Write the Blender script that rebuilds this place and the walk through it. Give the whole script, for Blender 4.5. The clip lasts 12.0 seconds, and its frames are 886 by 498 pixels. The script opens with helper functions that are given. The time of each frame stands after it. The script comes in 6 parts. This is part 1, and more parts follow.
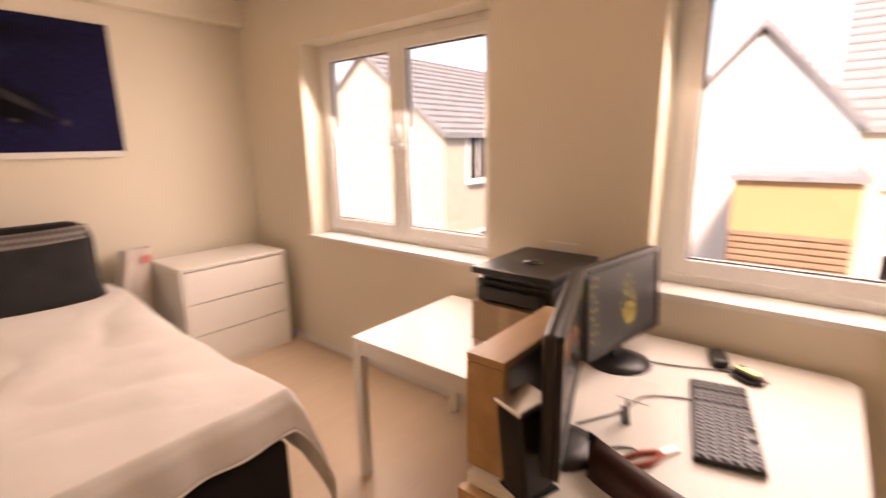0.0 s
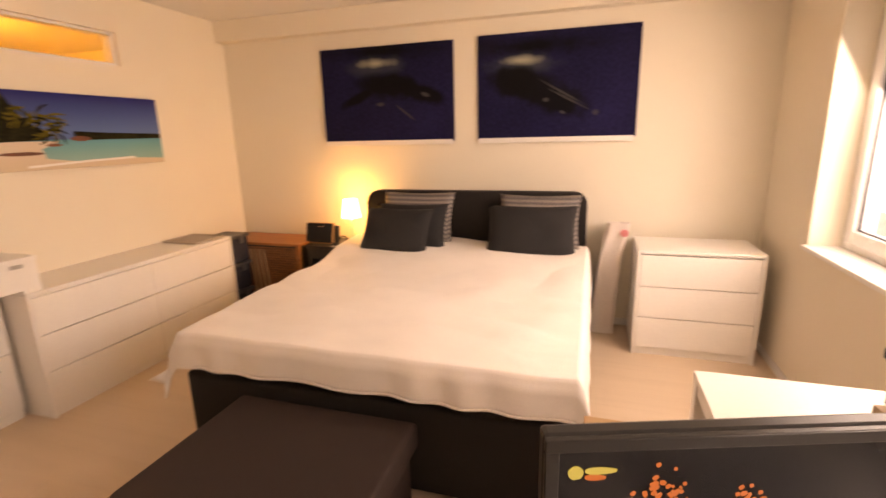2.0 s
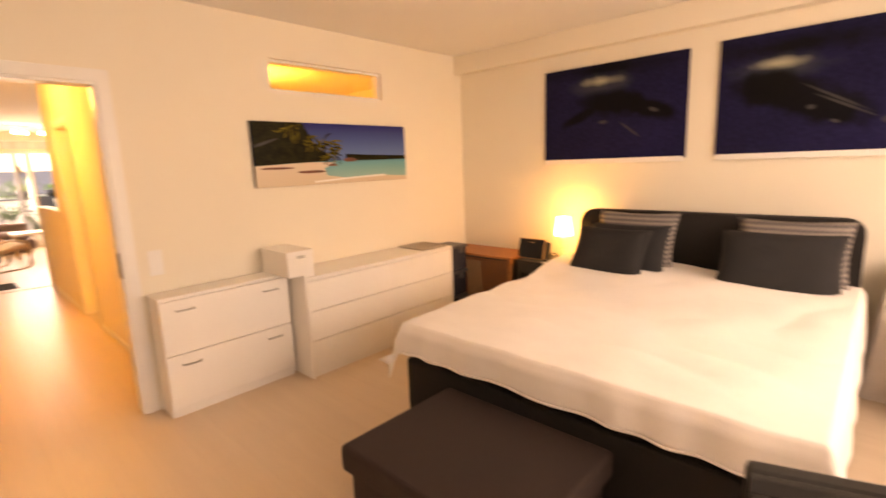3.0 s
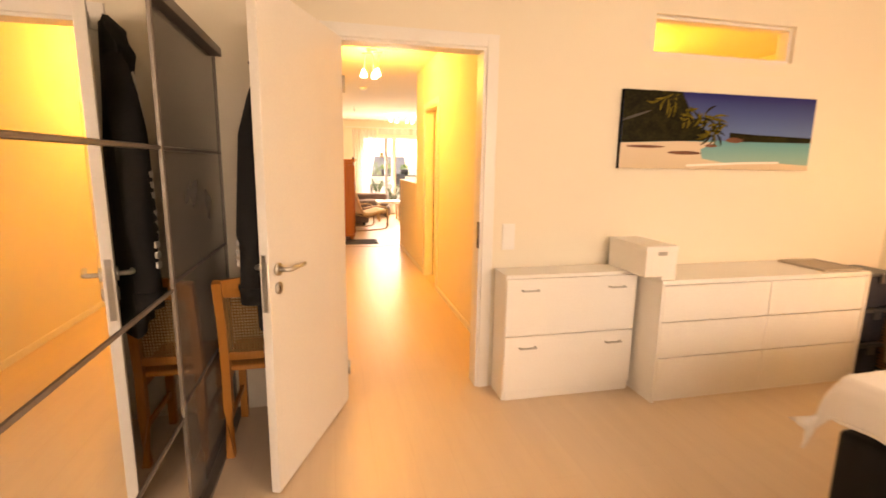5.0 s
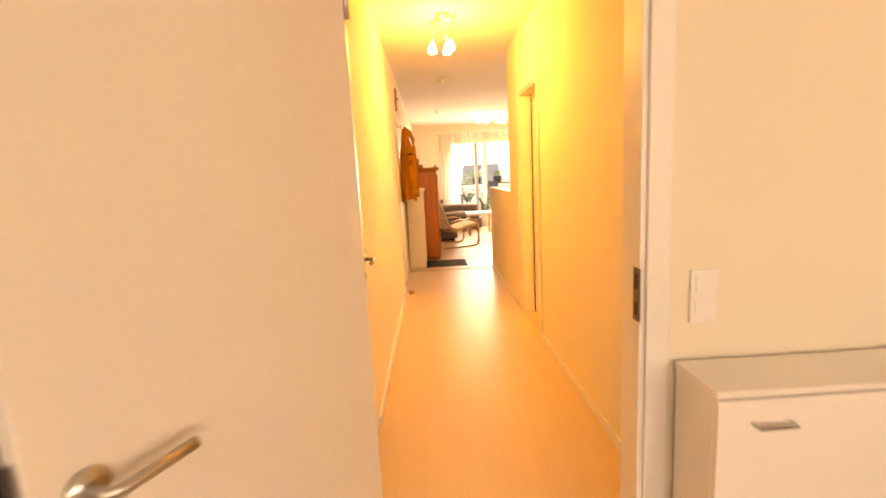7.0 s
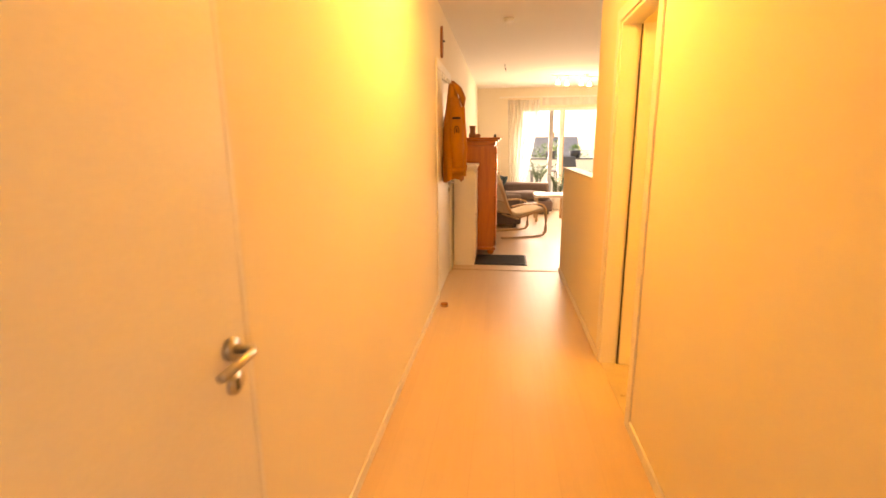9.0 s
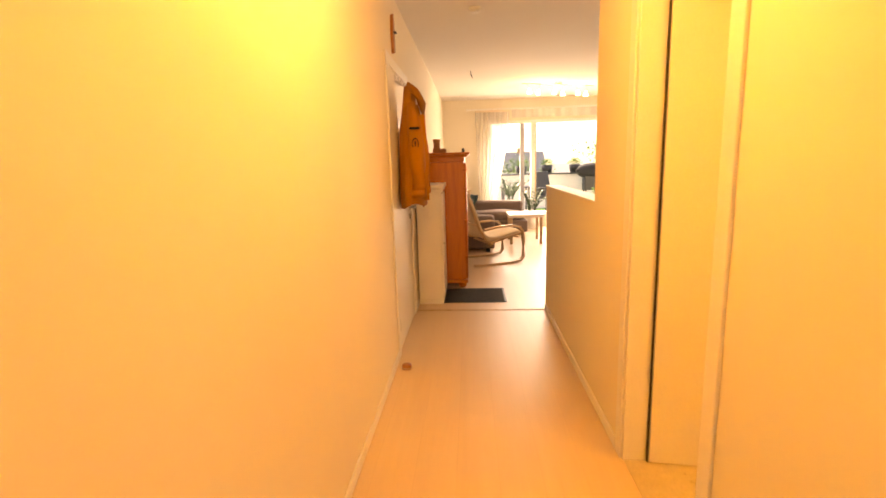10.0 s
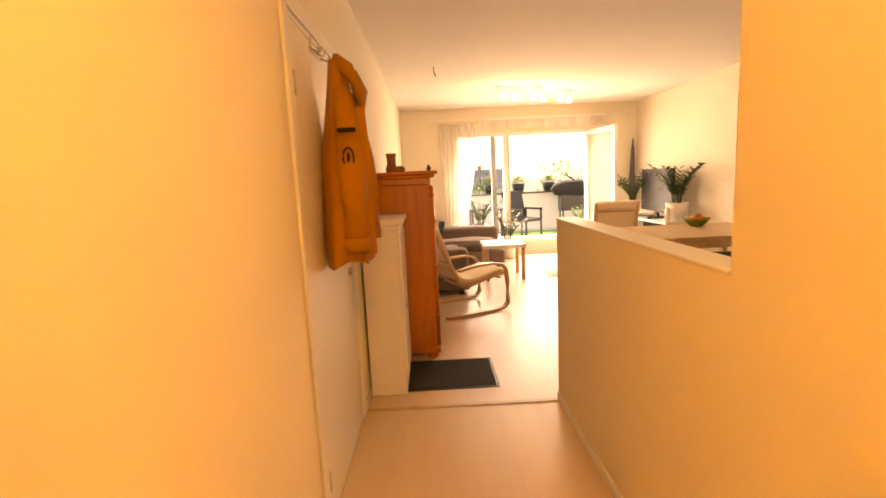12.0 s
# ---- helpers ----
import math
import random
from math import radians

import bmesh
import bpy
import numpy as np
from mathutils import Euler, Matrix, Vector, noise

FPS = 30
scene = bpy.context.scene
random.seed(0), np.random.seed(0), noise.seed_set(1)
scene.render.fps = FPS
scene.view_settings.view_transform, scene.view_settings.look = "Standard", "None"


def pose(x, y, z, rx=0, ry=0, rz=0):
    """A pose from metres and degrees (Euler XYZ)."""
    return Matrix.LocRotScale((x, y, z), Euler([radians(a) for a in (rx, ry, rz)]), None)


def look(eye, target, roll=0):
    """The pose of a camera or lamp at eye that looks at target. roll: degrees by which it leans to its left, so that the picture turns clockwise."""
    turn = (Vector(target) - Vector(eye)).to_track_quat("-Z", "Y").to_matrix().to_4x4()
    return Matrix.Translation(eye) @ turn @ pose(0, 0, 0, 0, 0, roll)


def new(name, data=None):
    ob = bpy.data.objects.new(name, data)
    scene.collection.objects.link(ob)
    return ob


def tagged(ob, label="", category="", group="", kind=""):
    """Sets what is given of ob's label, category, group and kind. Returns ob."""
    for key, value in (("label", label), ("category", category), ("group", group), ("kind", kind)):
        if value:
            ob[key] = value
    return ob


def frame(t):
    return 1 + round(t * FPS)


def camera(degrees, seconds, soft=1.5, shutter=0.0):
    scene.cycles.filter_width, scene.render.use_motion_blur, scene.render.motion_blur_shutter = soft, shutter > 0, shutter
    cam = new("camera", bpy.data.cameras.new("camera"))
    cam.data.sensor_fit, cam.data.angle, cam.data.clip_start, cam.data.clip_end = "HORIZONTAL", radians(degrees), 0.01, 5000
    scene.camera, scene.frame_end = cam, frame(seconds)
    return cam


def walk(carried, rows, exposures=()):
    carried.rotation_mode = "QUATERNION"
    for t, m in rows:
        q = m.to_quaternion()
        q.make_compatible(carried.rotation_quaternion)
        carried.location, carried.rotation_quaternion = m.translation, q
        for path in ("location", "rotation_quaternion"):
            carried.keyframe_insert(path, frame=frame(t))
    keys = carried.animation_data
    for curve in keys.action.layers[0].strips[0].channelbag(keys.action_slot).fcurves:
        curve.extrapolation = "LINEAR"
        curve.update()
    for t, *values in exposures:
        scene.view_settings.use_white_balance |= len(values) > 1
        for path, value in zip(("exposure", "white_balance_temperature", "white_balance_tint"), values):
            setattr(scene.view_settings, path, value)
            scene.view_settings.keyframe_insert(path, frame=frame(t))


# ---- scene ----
cam = camera(86.3, 12.0, soft=1.6, shutter=0.5)
PATH = [
    (0, (-0.391, 0.596, 1.576), (1.121, 1.828, 1.138), -0.9),
    (0.5, (-0.155, 0.565, 1.585), (0.733, 2.291, 1.1), -0.2),
    (1, (0.055, 0.473, 1.629), (0.352, 2.361, 1.043), -3.0),
    (1.5, (0.29, 0.415, 1.635), (0.199, 2.336, 1.087), -0.9),
    (2, (0.506, 0.401, 1.59), (-0.078, 2.256, 1.122), -1.4),
    (2.5, (0.57, 0.343, 1.576), (-0.36, 2.044, 1.086), -1.3),
    (3, (0.55, 0.363, 1.565), (-0.799, 1.796, 1.209), -2.1),
    (3.5, (0.415, 0.237, 1.553), (-1.187, 1.383, 1.203), -0.7),
    (3.7, (0.363, 0.232, 1.543), (-1.336, 1.232, 1.206), -0.6),
    (5.3, (-0.286, 0.212, 1.432), (-2.221, 0.565, 1.07), -0.8),
    (5.5, (-0.41, 0.253, 1.441), (-2.354, 0.55, 1.077), -2.0),
    (6, (-0.8, 0.302, 1.424), (-2.749, 0.55, 1.048), -0.8),
    (6.5, (-1.118, 0.357, 1.448), (-3.081, 0.546, 1.112), -0.7),
    (7, (-1.535, 0.478, 1.4), (-3.509, 0.523, 1.084), -3.0),
    (7.5, (-1.925, 0.565, 1.416), (-3.889, 0.468, 1.045), 1.4),
    (7.7, (-2.09, 0.565, 1.418), (-4.046, 0.433, 1.024), 0.3),
    (9.3, (-3.319, 0.719, 1.412), (-5.256, 0.468, 0.982), -0.4),
    (9.5, (-3.523, 0.721, 1.412), (-5.467, 0.497, 0.998), -0.7),
    (10, (-3.987, 0.669, 1.406), (-5.95, 0.546, 1.043), -1.8),
    (10.5, (-4.402, 0.669, 1.383), (-6.37, 0.592, 1.033), -1.3),
    (11, (-4.793, 0.663, 1.403), (-6.759, 0.501, 1.072), -0.7),
    (11.5, (-5.155, 0.627, 1.431), (-7.132, 0.556, 1.135), -3.0),
    (12, (-5.508, 0.604, 1.435), (-7.485, 0.642, 1.141), -2.8),
]
# seconds, stops, kelvin, tint
EXPO = [(0.0, 1.5, 8800, 34), (1.0, 1.6, 9100, 33), (2.0, 1.9, 9800, 33), (3.5, 2.2, 10600, 30), (5.5, 2.4, 10900, 26), (7.5, 2.18, 11700, 27), (9.5, 1.97, 10500, 24), (11.0, 1.82, 11200, 27), (12.0, 1.8, 12300, 30)]
walk(cam, [(t, look(eye, target, roll)) for t, eye, target, roll in PATH], EXPO)
SKY, SUN, WIN, PATIO, HALL, BEDSIDE, LIVING = 0.15, 4.5, 16.5, 46.0, 9.5, 1.2, 1.7

# world and lights
world = bpy.data.worlds.new("world")
scene.world = world
world.use_nodes = True
wt = world.node_tree
sky = wt.nodes.new("ShaderNodeTexSky")
sky.sky_type = 'NISHITA'
sky.sun_disc = False
sky.sun_elevation = radians(48)
sky.sun_rotation = radians(238)
sky.air_density, sky.dust_density = 1.0, 1.0
wt.links.new(sky.outputs[0], wt.nodes["Background"].inputs[0])
wt.nodes["Background"].inputs[1].default_value = SKY


def lamp(name, kind, m, energy, color, size=0.1, size_y=None):
    data = bpy.data.lights.new(name, kind)
    data.energy, data.color = energy, color
    if kind == 'AREA':
        data.size = size
        if size_y:
            data.shape, data.size_y = 'RECTANGLE', size_y
    elif kind == 'SUN':
        data.angle = size
    else:
        data.shadow_soft_size = size
    ob = new(name, data)
    ob.matrix_world = m
    return ob


lamp("sun", 'SUN', look((-13, -8, 15), (0, 0, 0)), SUN, (1.0, 0.95, 0.88), radians(12))
# sky light standing in the window openings
lamp("window_sky_1", 'AREA', look((1.98, 2.81, 1.6), (0.0, 2.81, 0.6)), WIN * 1.0, (1.0, 0.96, 0.92), 1.5, 1.2)
lamp("window_sky_2", 'AREA', look((1.98, 0.62, 1.6), (0.0, 0.62, 0.6)), WIN * 0.6, (1.0, 0.96, 0.92), 1.0, 1.2)
lamp("patio_sky", 'AREA', look((-14.25, 2.3, 1.2), (-12.2, 2.3, 0.1)), PATIO, (1.0, 0.97, 0.93), 2.2, 1.9)
WARM = (1.0, 0.48, 0.05)


# materials
def mat(name, color, rough=0.5, metal=0.0, vary=0.06, scale=6.0, fine=90.0, bump=0.08, dist=0.002, stretch=(1, 1, 1), coat=0.0, sheen=0.0, rvary=0.08, tint=None):
    m = bpy.data.materials.new(name)
    m.use_nodes = True
    n, l = m.node_tree.nodes, m.node_tree.links
    b = n["Principled BSDF"]
    co = n.new("ShaderNodeTexCoord")
    mp = n.new("ShaderNodeMapping")
    mp.inputs["Scale"].default_value = stretch
    l.new(co.outputs["Object"], mp.inputs[0])
    big = n.new("ShaderNodeTexNoise")
    big.inputs["Scale"].default_value, big.inputs["Detail"].default_value = scale, 5
    small = n.new("ShaderNodeTexNoise")
    small.inputs["Scale"].default_value, small.inputs["Detail"].default_value = fine, 4
    l.new(mp.outputs[0], big.inputs[0]), l.new(mp.outputs[0], small.inputs[0])
    add = n.new("ShaderNodeMath")
    add.operation = 'MULTIPLY_ADD'
    add.inputs[1].default_value = 0.5
    half = n.new("ShaderNodeMath")
    half.operation = 'MULTIPLY'
    half.inputs[1].default_value = 0.5
    l.new(small.outputs[0], half.inputs[0])
    l.new(big.outputs[0], add.inputs[0]), l.new(half.outputs[0], add.inputs[2])
    ramp = n.new("ShaderNodeValToRGB")
    ramp.color_ramp.elements[0].position, ramp.color_ramp.elements[1].position = 0.3, 0.7
    hi = tint or color
    ramp.color_ramp.elements[0].color = (*[c * (1 - vary * 1.6) for c in color], 1)
    ramp.color_ramp.elements[1].color = (*[min(1, c * (1 + vary)) for c in hi], 1)
    l.new(add.outputs[0], ramp.inputs[0])
    l.new(ramp.outputs[0], b.inputs["Base Color"])
    rr = n.new("ShaderNodeMapRange")
    rr.inputs["To Min"].default_value, rr.inputs["To Max"].default_value = max(0.02, rough - rvary), min(1, rough + rvary)
    l.new(big.outputs[0], rr.inputs[0])
    l.new(rr.outputs[0], b.inputs["Roughness"])
    b.inputs["Metallic"].default_value = metal
    b.inputs["Coat Weight"].default_value = coat
    b.inputs["Sheen Weight"].default_value = sheen
    if bump:
        bp = n.new("ShaderNodeBump")
        bp.inputs["Strength"].default_value, bp.inputs["Distance"].default_value = bump, dist
        l.new(small.outputs[0], bp.inputs["Height"])
        l.new(bp.outputs[0], b.inputs["Normal"])
    return m


def wood(name, dark, light, axis=0, rough=0.4, scale=1.0, bump=0.1):
    """Long grain along an axis, with growth rings and fine pores."""
    m = bpy.data.materials.new(name)
    m.use_nodes = True
    n, l = m.node_tree.nodes, m.node_tree.links
    b = n["Principled BSDF"]
    co = n.new("ShaderNodeTexCoord")
    mp = n.new("ShaderNodeMapping")
    s = [14 * scale] * 3
    s[axis] = 1.1 * scale
    mp.inputs["Scale"].default_value = s
    l.new(co.outputs["Object"], mp.inputs[0])
    info = n.new("ShaderNodeObjectInfo")
    off = n.new("ShaderNodeMath")
    off.operation = 'MULTIPLY'
    off.inputs[1].default_value = 37.0
    l.new(info.outputs["Random"], off.inputs[0])
    comb = n.new("ShaderNodeCombineXYZ")
    for k in range(3):
        l.new(off.outputs[0], comb.inputs[k])
    l.new(comb.outputs[0], mp.inputs["Location"])
    a = n.new("ShaderNodeTexNoise")
    a.inputs["Scale"].default_value, a.inputs["Detail"].default_value, a.inputs["Distortion"].default_value = 1.0, 6, 0.6
    f = n.new("ShaderNodeTexNoise")
    f.inputs["Scale"].default_value, f.inputs["Detail"].default_value = 9.0, 3
    l.new(mp.outputs[0], a.inputs[0]), l.new(mp.outputs[0], f.inputs[0])
    mixv = n.new("ShaderNodeMath")
    mixv.operation = 'MULTIPLY_ADD'
    mixv.inputs[1].default_value = 0.3
    l.new(f.outputs[0], mixv.inputs[0])
    sc = n.new("ShaderNodeMath")
    sc.operation = 'MULTIPLY'
    sc.inputs[1].default_value = 0.7
    l.new(a.outputs[0], sc.inputs[0]), l.new(sc.outputs[0], mixv.inputs[2])
    ramp = n.new("ShaderNodeValToRGB")
    ramp.color_ramp.elements[0].position, ramp.color_ramp.elements[1].position = 0.33, 0.66
    ramp.color_ramp.elements[0].color, ramp.color_ramp.elements[1].color = (*dark, 1), (*light, 1)
    l.new(mixv.outputs[0], ramp.inputs[0]), l.new(ramp.outputs[0], b.inputs["Base Color"])
    b.inputs["Roughness"].default_value = rough
    bp = n.new("ShaderNodeBump")
    bp.inputs["Strength"].default_value, bp.inputs["Distance"].default_value = bump, 0.001
    l.new(f.outputs[0], bp.inputs["Height"]), l.new(bp.outputs[0], b.inputs["Normal"])
    return m


def laminate(name, dark, light):
    """Pale boards along x, 0.19 m wide and 1.3 m long, each board its own shade."""
    m = wood(name, dark, light, 0, 0.36, 0.8, 0.05)
    n, l = m.node_tree.nodes, m.node_tree.links
    b = n["Principled BSDF"]
    co = n.new("ShaderNodeTexCoord")
    br = n.new("ShaderNodeTexBrick")
    br.inputs["Scale"].default_value = 1.0
    br.inputs["Brick Width"].default_value, br.inputs["Row Height"].default_value = 1.29, 0.193
    br.inputs["Mortar Size"].default_value, br.inputs["Mortar Smooth"].default_value = 0.0012, 0.3
    br.inputs["Color1"].default_value, br.inputs["Color2"].default_value = (1, 1, 1, 1), (0.975, 0.97, 0.965, 1)
    br.inputs["Mortar"].default_value = (0.90, 0.88, 0.86, 1)
    l.new(co.outputs["Object"], br.inputs[0])
    mul = n.new("ShaderNodeMix")
    mul.data_type, mul.blend_type = 'RGBA', 'MULTIPLY'
    mul.inputs[0].default_value = 1.0
    old = b.inputs["Base Color"].links[0].from_socket
    l.new(old, mul.inputs[6]), l.new(br.outputs[0], mul.inputs[7])
    l.new(mul.outputs[2], b.inputs["Base Color"])
    return m


def glow(name, color, strength, base=(0.9, 0.88, 0.82)):
    m = mat(name, base, 0.4, bump=0)
    b = m.node_tree.nodes["Principled BSDF"]
    b.inputs["Emission Color"].default_value = (*color, 1)
    b.inputs["Emission Strength"].default_value = strength
    return m


def glass(name, tint=(1, 1, 1)):
    m = bpy.data.materials.new(name)
    m.use_nodes = True
    n, l = m.node_tree.nodes, m.node_tree.links
    out = n["Material Output"]
    tr, gl, fr, mx = n.new("ShaderNodeBsdfTransparent"), n.new("ShaderNodeBsdfGlossy"), n.new("ShaderNodeLayerWeight"), n.new("ShaderNodeMixShader")
    pw, ma = n.new("ShaderNodeMath"), n.new("ShaderNodeMath")
    pw.operation, ma.operation = 'POWER', 'MULTIPLY_ADD'
    pw.inputs[1].default_value, ma.inputs[1].default_value, ma.inputs[2].default_value = 5.0, 0.6, 0.02
    tr.inputs[0].default_value = (*tint, 1)
    gl.inputs["Roughness"].default_value = 0.02
    l.new(fr.outputs["Facing"], pw.inputs[0]), l.new(pw.outputs[0], ma.inputs[0])
    l.new(ma.outputs[0], mx.inputs[0]), l.new(tr.outputs[0], mx.inputs[1]), l.new(gl.outputs[0], mx.inputs[2]), l.new(mx.outputs[0], out.inputs[0])
    return m


def sheer(name, color, see=0.45):
    m = mat(name, color, 0.9, bump=0.2, fine=400)
    n, l = m.node_tree.nodes, m.node_tree.links
    b, out = n["Principled BSDF"], n["Material Output"]
    tr, tl, mx, m2 = n.new("ShaderNodeBsdfTransparent"), n.new("ShaderNodeBsdfTranslucent"), n.new("ShaderNodeMixShader"), n.new("ShaderNodeMixShader")
    tl.inputs[0].default_value = (*color, 1)
    m2.inputs[0].default_value = 0.55
    mx.inputs[0].default_value = see
    l.new(b.outputs[0], m2.inputs[1]), l.new(tl.outputs[0], m2.inputs[2])
    l.new(m2.outputs[0], mx.inputs[1]), l.new(tr.outputs[0], mx.inputs[2]), l.new(mx.outputs[0], out.inputs[0])
    return m


def weave(name, color, freq=260.0, strength=0.35, rough=0.9, vary=0.18, sheen=0.0):
    """Cloth: two crossed sets of threads over slow shade changes."""
    m = mat(name, color, rough, vary=vary, scale=5, fine=220, bump=0, sheen=sheen)
    n, l = m.node_tree.nodes, m.node_tree.links
    b = n["Principled BSDF"]
    co = n.new("ShaderNodeTexCoord")
    hs = []
    for d in ('X', 'Y', 'Z'):
        w = n.new("ShaderNodeTexWave")
        w.bands_direction = d
        w.inputs["Scale"].default_value = freq / 3
        w.inputs["Distortion"].default_value = 1.0
        l.new(co.outputs["Object"], w.inputs[0])
        hs.append(w)
    a1, a2 = n.new("ShaderNodeMath"), n.new("ShaderNodeMath")
    l.new(hs[0].outputs[1], a1.inputs[0]), l.new(hs[1].outputs[1], a1.inputs[1])
    l.new(a1.outputs[0], a2.inputs[0]), l.new(hs[2].outputs[1], a2.inputs[1])
    bp = n.new("ShaderNodeBump")
    bp.inputs["Strength"].default_value, bp.inputs["Distance"].default_value = strength * 0.6, 0.001
    l.new(a2.outputs[0], bp.inputs["Height"]), l.new(bp.outputs[0], b.inputs["Normal"])
    return m


M_WALL = mat("wall_paint", (0.80, 0.735, 0.615), 0.85, vary=0.02, scale=1.3, fine=260, bump=0.05, dist=0.001)
M_CEIL = mat("ceiling_paint", (0.82, 0.80, 0.76), 0.9, vary=0.02, scale=1.0, fine=120, bump=0.1, dist=0.0015)
M_FLOOR = laminate("laminate", (0.655, 0.505, 0.365), (0.695, 0.545, 0.40))
M_TRIM = mat("white_trim", (0.80, 0.78, 0.74), 0.4, vary=0.03, bump=0.03)
M_DOOR = mat("white_door_lacquer", (0.80, 0.77, 0.72), 0.35, vary=0.03, scale=2.5, bump=0.04)
M_LAC = mat("white_furniture_foil", (0.86, 0.83, 0.78), 0.35, vary=0.03, scale=3, bump=0.03)
M_PVC = mat("white_window_plastic", (0.84, 0.84, 0.83), 0.25, vary=0.02, bump=0.02)
M_STEEL = mat("brushed_steel", (0.55, 0.53, 0.50), 0.32, 1.0, vary=0.08, scale=20, fine=300, stretch=(1, 1, 8), bump=0.05)
M_STRIKE = mat("dark_steel_plate", (0.16, 0.13, 0.11), 0.4, 0.8, vary=0.15, scale=30, bump=0.05)
M_CHROME = mat("satin_aluminium", (0.7, 0.69, 0.67), 0.28, 1.0, vary=0.05, bump=0.02)
M_ALU = mat("dull_aluminium", (0.22, 0.19, 0.17), 0.5, 0.6, vary=0.08, bump=0.02)
M_GLASS = glass("window_glass")
M_MIRROR = mat("mirror_glass", (0.86, 0.87, 0.87), 0.015, 1.0, vary=0.0, bump=0, rvary=0.005)
M_GREYGLASS = mat("grey_lacquered_panel", (0.11, 0.10, 0.095), 0.25, 0.0, vary=0.05, scale=2, bump=0.01, coat=0.5)
M_BLACKFAB = weave("black_bed_fabric", (0.010, 0.007, 0.006), 300, 0.4)
M_BENCH = weave("dark_brown_bench_fabric", (0.030, 0.017, 0.014), 320, 0.5)
M_SPREAD = weave("white_bedspread_cotton", (0.87, 0.82, 0.77), 420, 0.2, vary=0.04, sheen=0.2)
M_PILLOW = weave("charcoal_pillow_cotton", (0.016, 0.015, 0.016), 420, 0.3)
M_PATTERN = weave("grey_patterned_cushion", (0.22, 0.20, 0.19), 120, 0.5, vary=0.3)


def zigzag(m, dark, light):
    """Knitted zigzag rows, about 4 cm high, with a darker thread every few rows."""
    n, l = m.node_tree.nodes, m.node_tree.links
    co, sp = n.new("ShaderNodeTexCoord"), n.new("ShaderNodeSeparateXYZ")
    l.new(co.outputs["Object"], sp.inputs[0])
    pp, ad, fr, sn = (n.new("ShaderNodeMath") for _ in range(4))
    pp.operation, ad.operation, fr.operation, sn.operation = 'PINGPONG', 'ADD', 'MULTIPLY', 'SINE'
    pp.inputs[1].default_value, fr.inputs[1].default_value = 0.014, 190.0
    l.new(sp.outputs[0], pp.inputs[0]), l.new(pp.outputs[0], ad.inputs[0]), l.new(sp.outputs[2], ad.inputs[1])
    l.new(ad.outputs[0], fr.inputs[0]), l.new(fr.outputs[0], sn.inputs[0])
    rp = n.new("ShaderNodeValToRGB")
    rp.color_ramp.elements[0].position, rp.color_ramp.elements[1].position = 0.25, 0.75
    rp.color_ramp.elements[0].color, rp.color_ramp.elements[1].color = (*dark, 1), (*light, 1)
    mr = n.new("ShaderNodeMapRange")
    mr.inputs["From Min"].default_value = -1.0
    l.new(sn.outputs[0], mr.inputs[0]), l.new(mr.outputs[0], rp.inputs[0])
    l.new(rp.outputs[0], n["Principled BSDF"].inputs["Base Color"])


zigzag(M_PATTERN, (0.10, 0.09, 0.095), (0.27, 0.235, 0.21))
def wrinkled(m, scale, strength, dist):
    """Adds soft cloth creases over a weave."""
    n, l = m.node_tree.nodes, m.node_tree.links
    b = n["Principled BSDF"]
    co, ns, bp = n.new("ShaderNodeTexCoord"), n.new("ShaderNodeTexNoise"), n.new("ShaderNodeBump")
    ns.inputs["Scale"].default_value, ns.inputs["Detail"].default_value, ns.inputs["Distortion"].default_value = scale, 2.5, 0.5
    bp.inputs["Strength"].default_value, bp.inputs["Distance"].default_value = strength, dist
    old = b.inputs["Normal"].links[0].from_socket
    l.new(co.outputs["Object"], ns.inputs[0]), l.new(ns.outputs[0], bp.inputs["Height"]), l.new(old, bp.inputs["Normal"]), l.new(bp.outputs[0], b.inputs["Normal"])


wrinkled(M_SPREAD, 2.2, 0.35, 0.05)
wrinkled(M_PILLOW, 9.0, 0.5, 0.02)
wrinkled(M_BENCH, 7.0, 0.25, 0.01)
M_SEAM = mat("dark_gap", (0.05, 0.045, 0.04), 0.9, bump=0)
M_BEECH = wood("beech_veneer", (0.46, 0.27, 0.13), (0.60, 0.38, 0.20), 0, 0.4)
M_PINE = wood("orange_pine", (0.46, 0.115, 0.014), (0.62, 0.19, 0.026), 2, 0.35)
M_OAK = wood("honey_chair_wood", (0.42, 0.15, 0.03), (0.56, 0.23, 0.055), 2, 0.4)
M_CANE = mat("tan_cane", (0.40, 0.24, 0.10), 0.5, vary=0.15, bump=0.1)
M_RATTAN = wood("red_brown_rattan", (0.26, 0.09, 0.028), (0.42, 0.17, 0.06), 0, 0.5, 2.0, 0.3)
M_BIRCH = wood("bent_birch", (0.50, 0.33, 0.19), (0.62, 0.44, 0.27), 0, 0.4)
M_BLACKWOOD = mat("black_stained_wood", (0.02, 0.017, 0.015), 0.4, vary=0.2, bump=0.08)
M_BLACKPL = mat("black_plastic", (0.011, 0.011, 0.012), 0.35, vary=0.15, bump=0.06, fine=400)
M_GREYPL = mat("grey_plastic", (0.06, 0.06, 0.065), 0.4, vary=0.1, bump=0.05, fine=400)
M_MULLION = mat("silver_grey_lacquer", (0.34, 0.35, 0.38), 0.4, vary=0.06, bump=0.03)
M_NAVY = mat("smoky_blue_plastic", (0.045, 0.047, 0.062), 0.25, vary=0.2, bump=0.02)
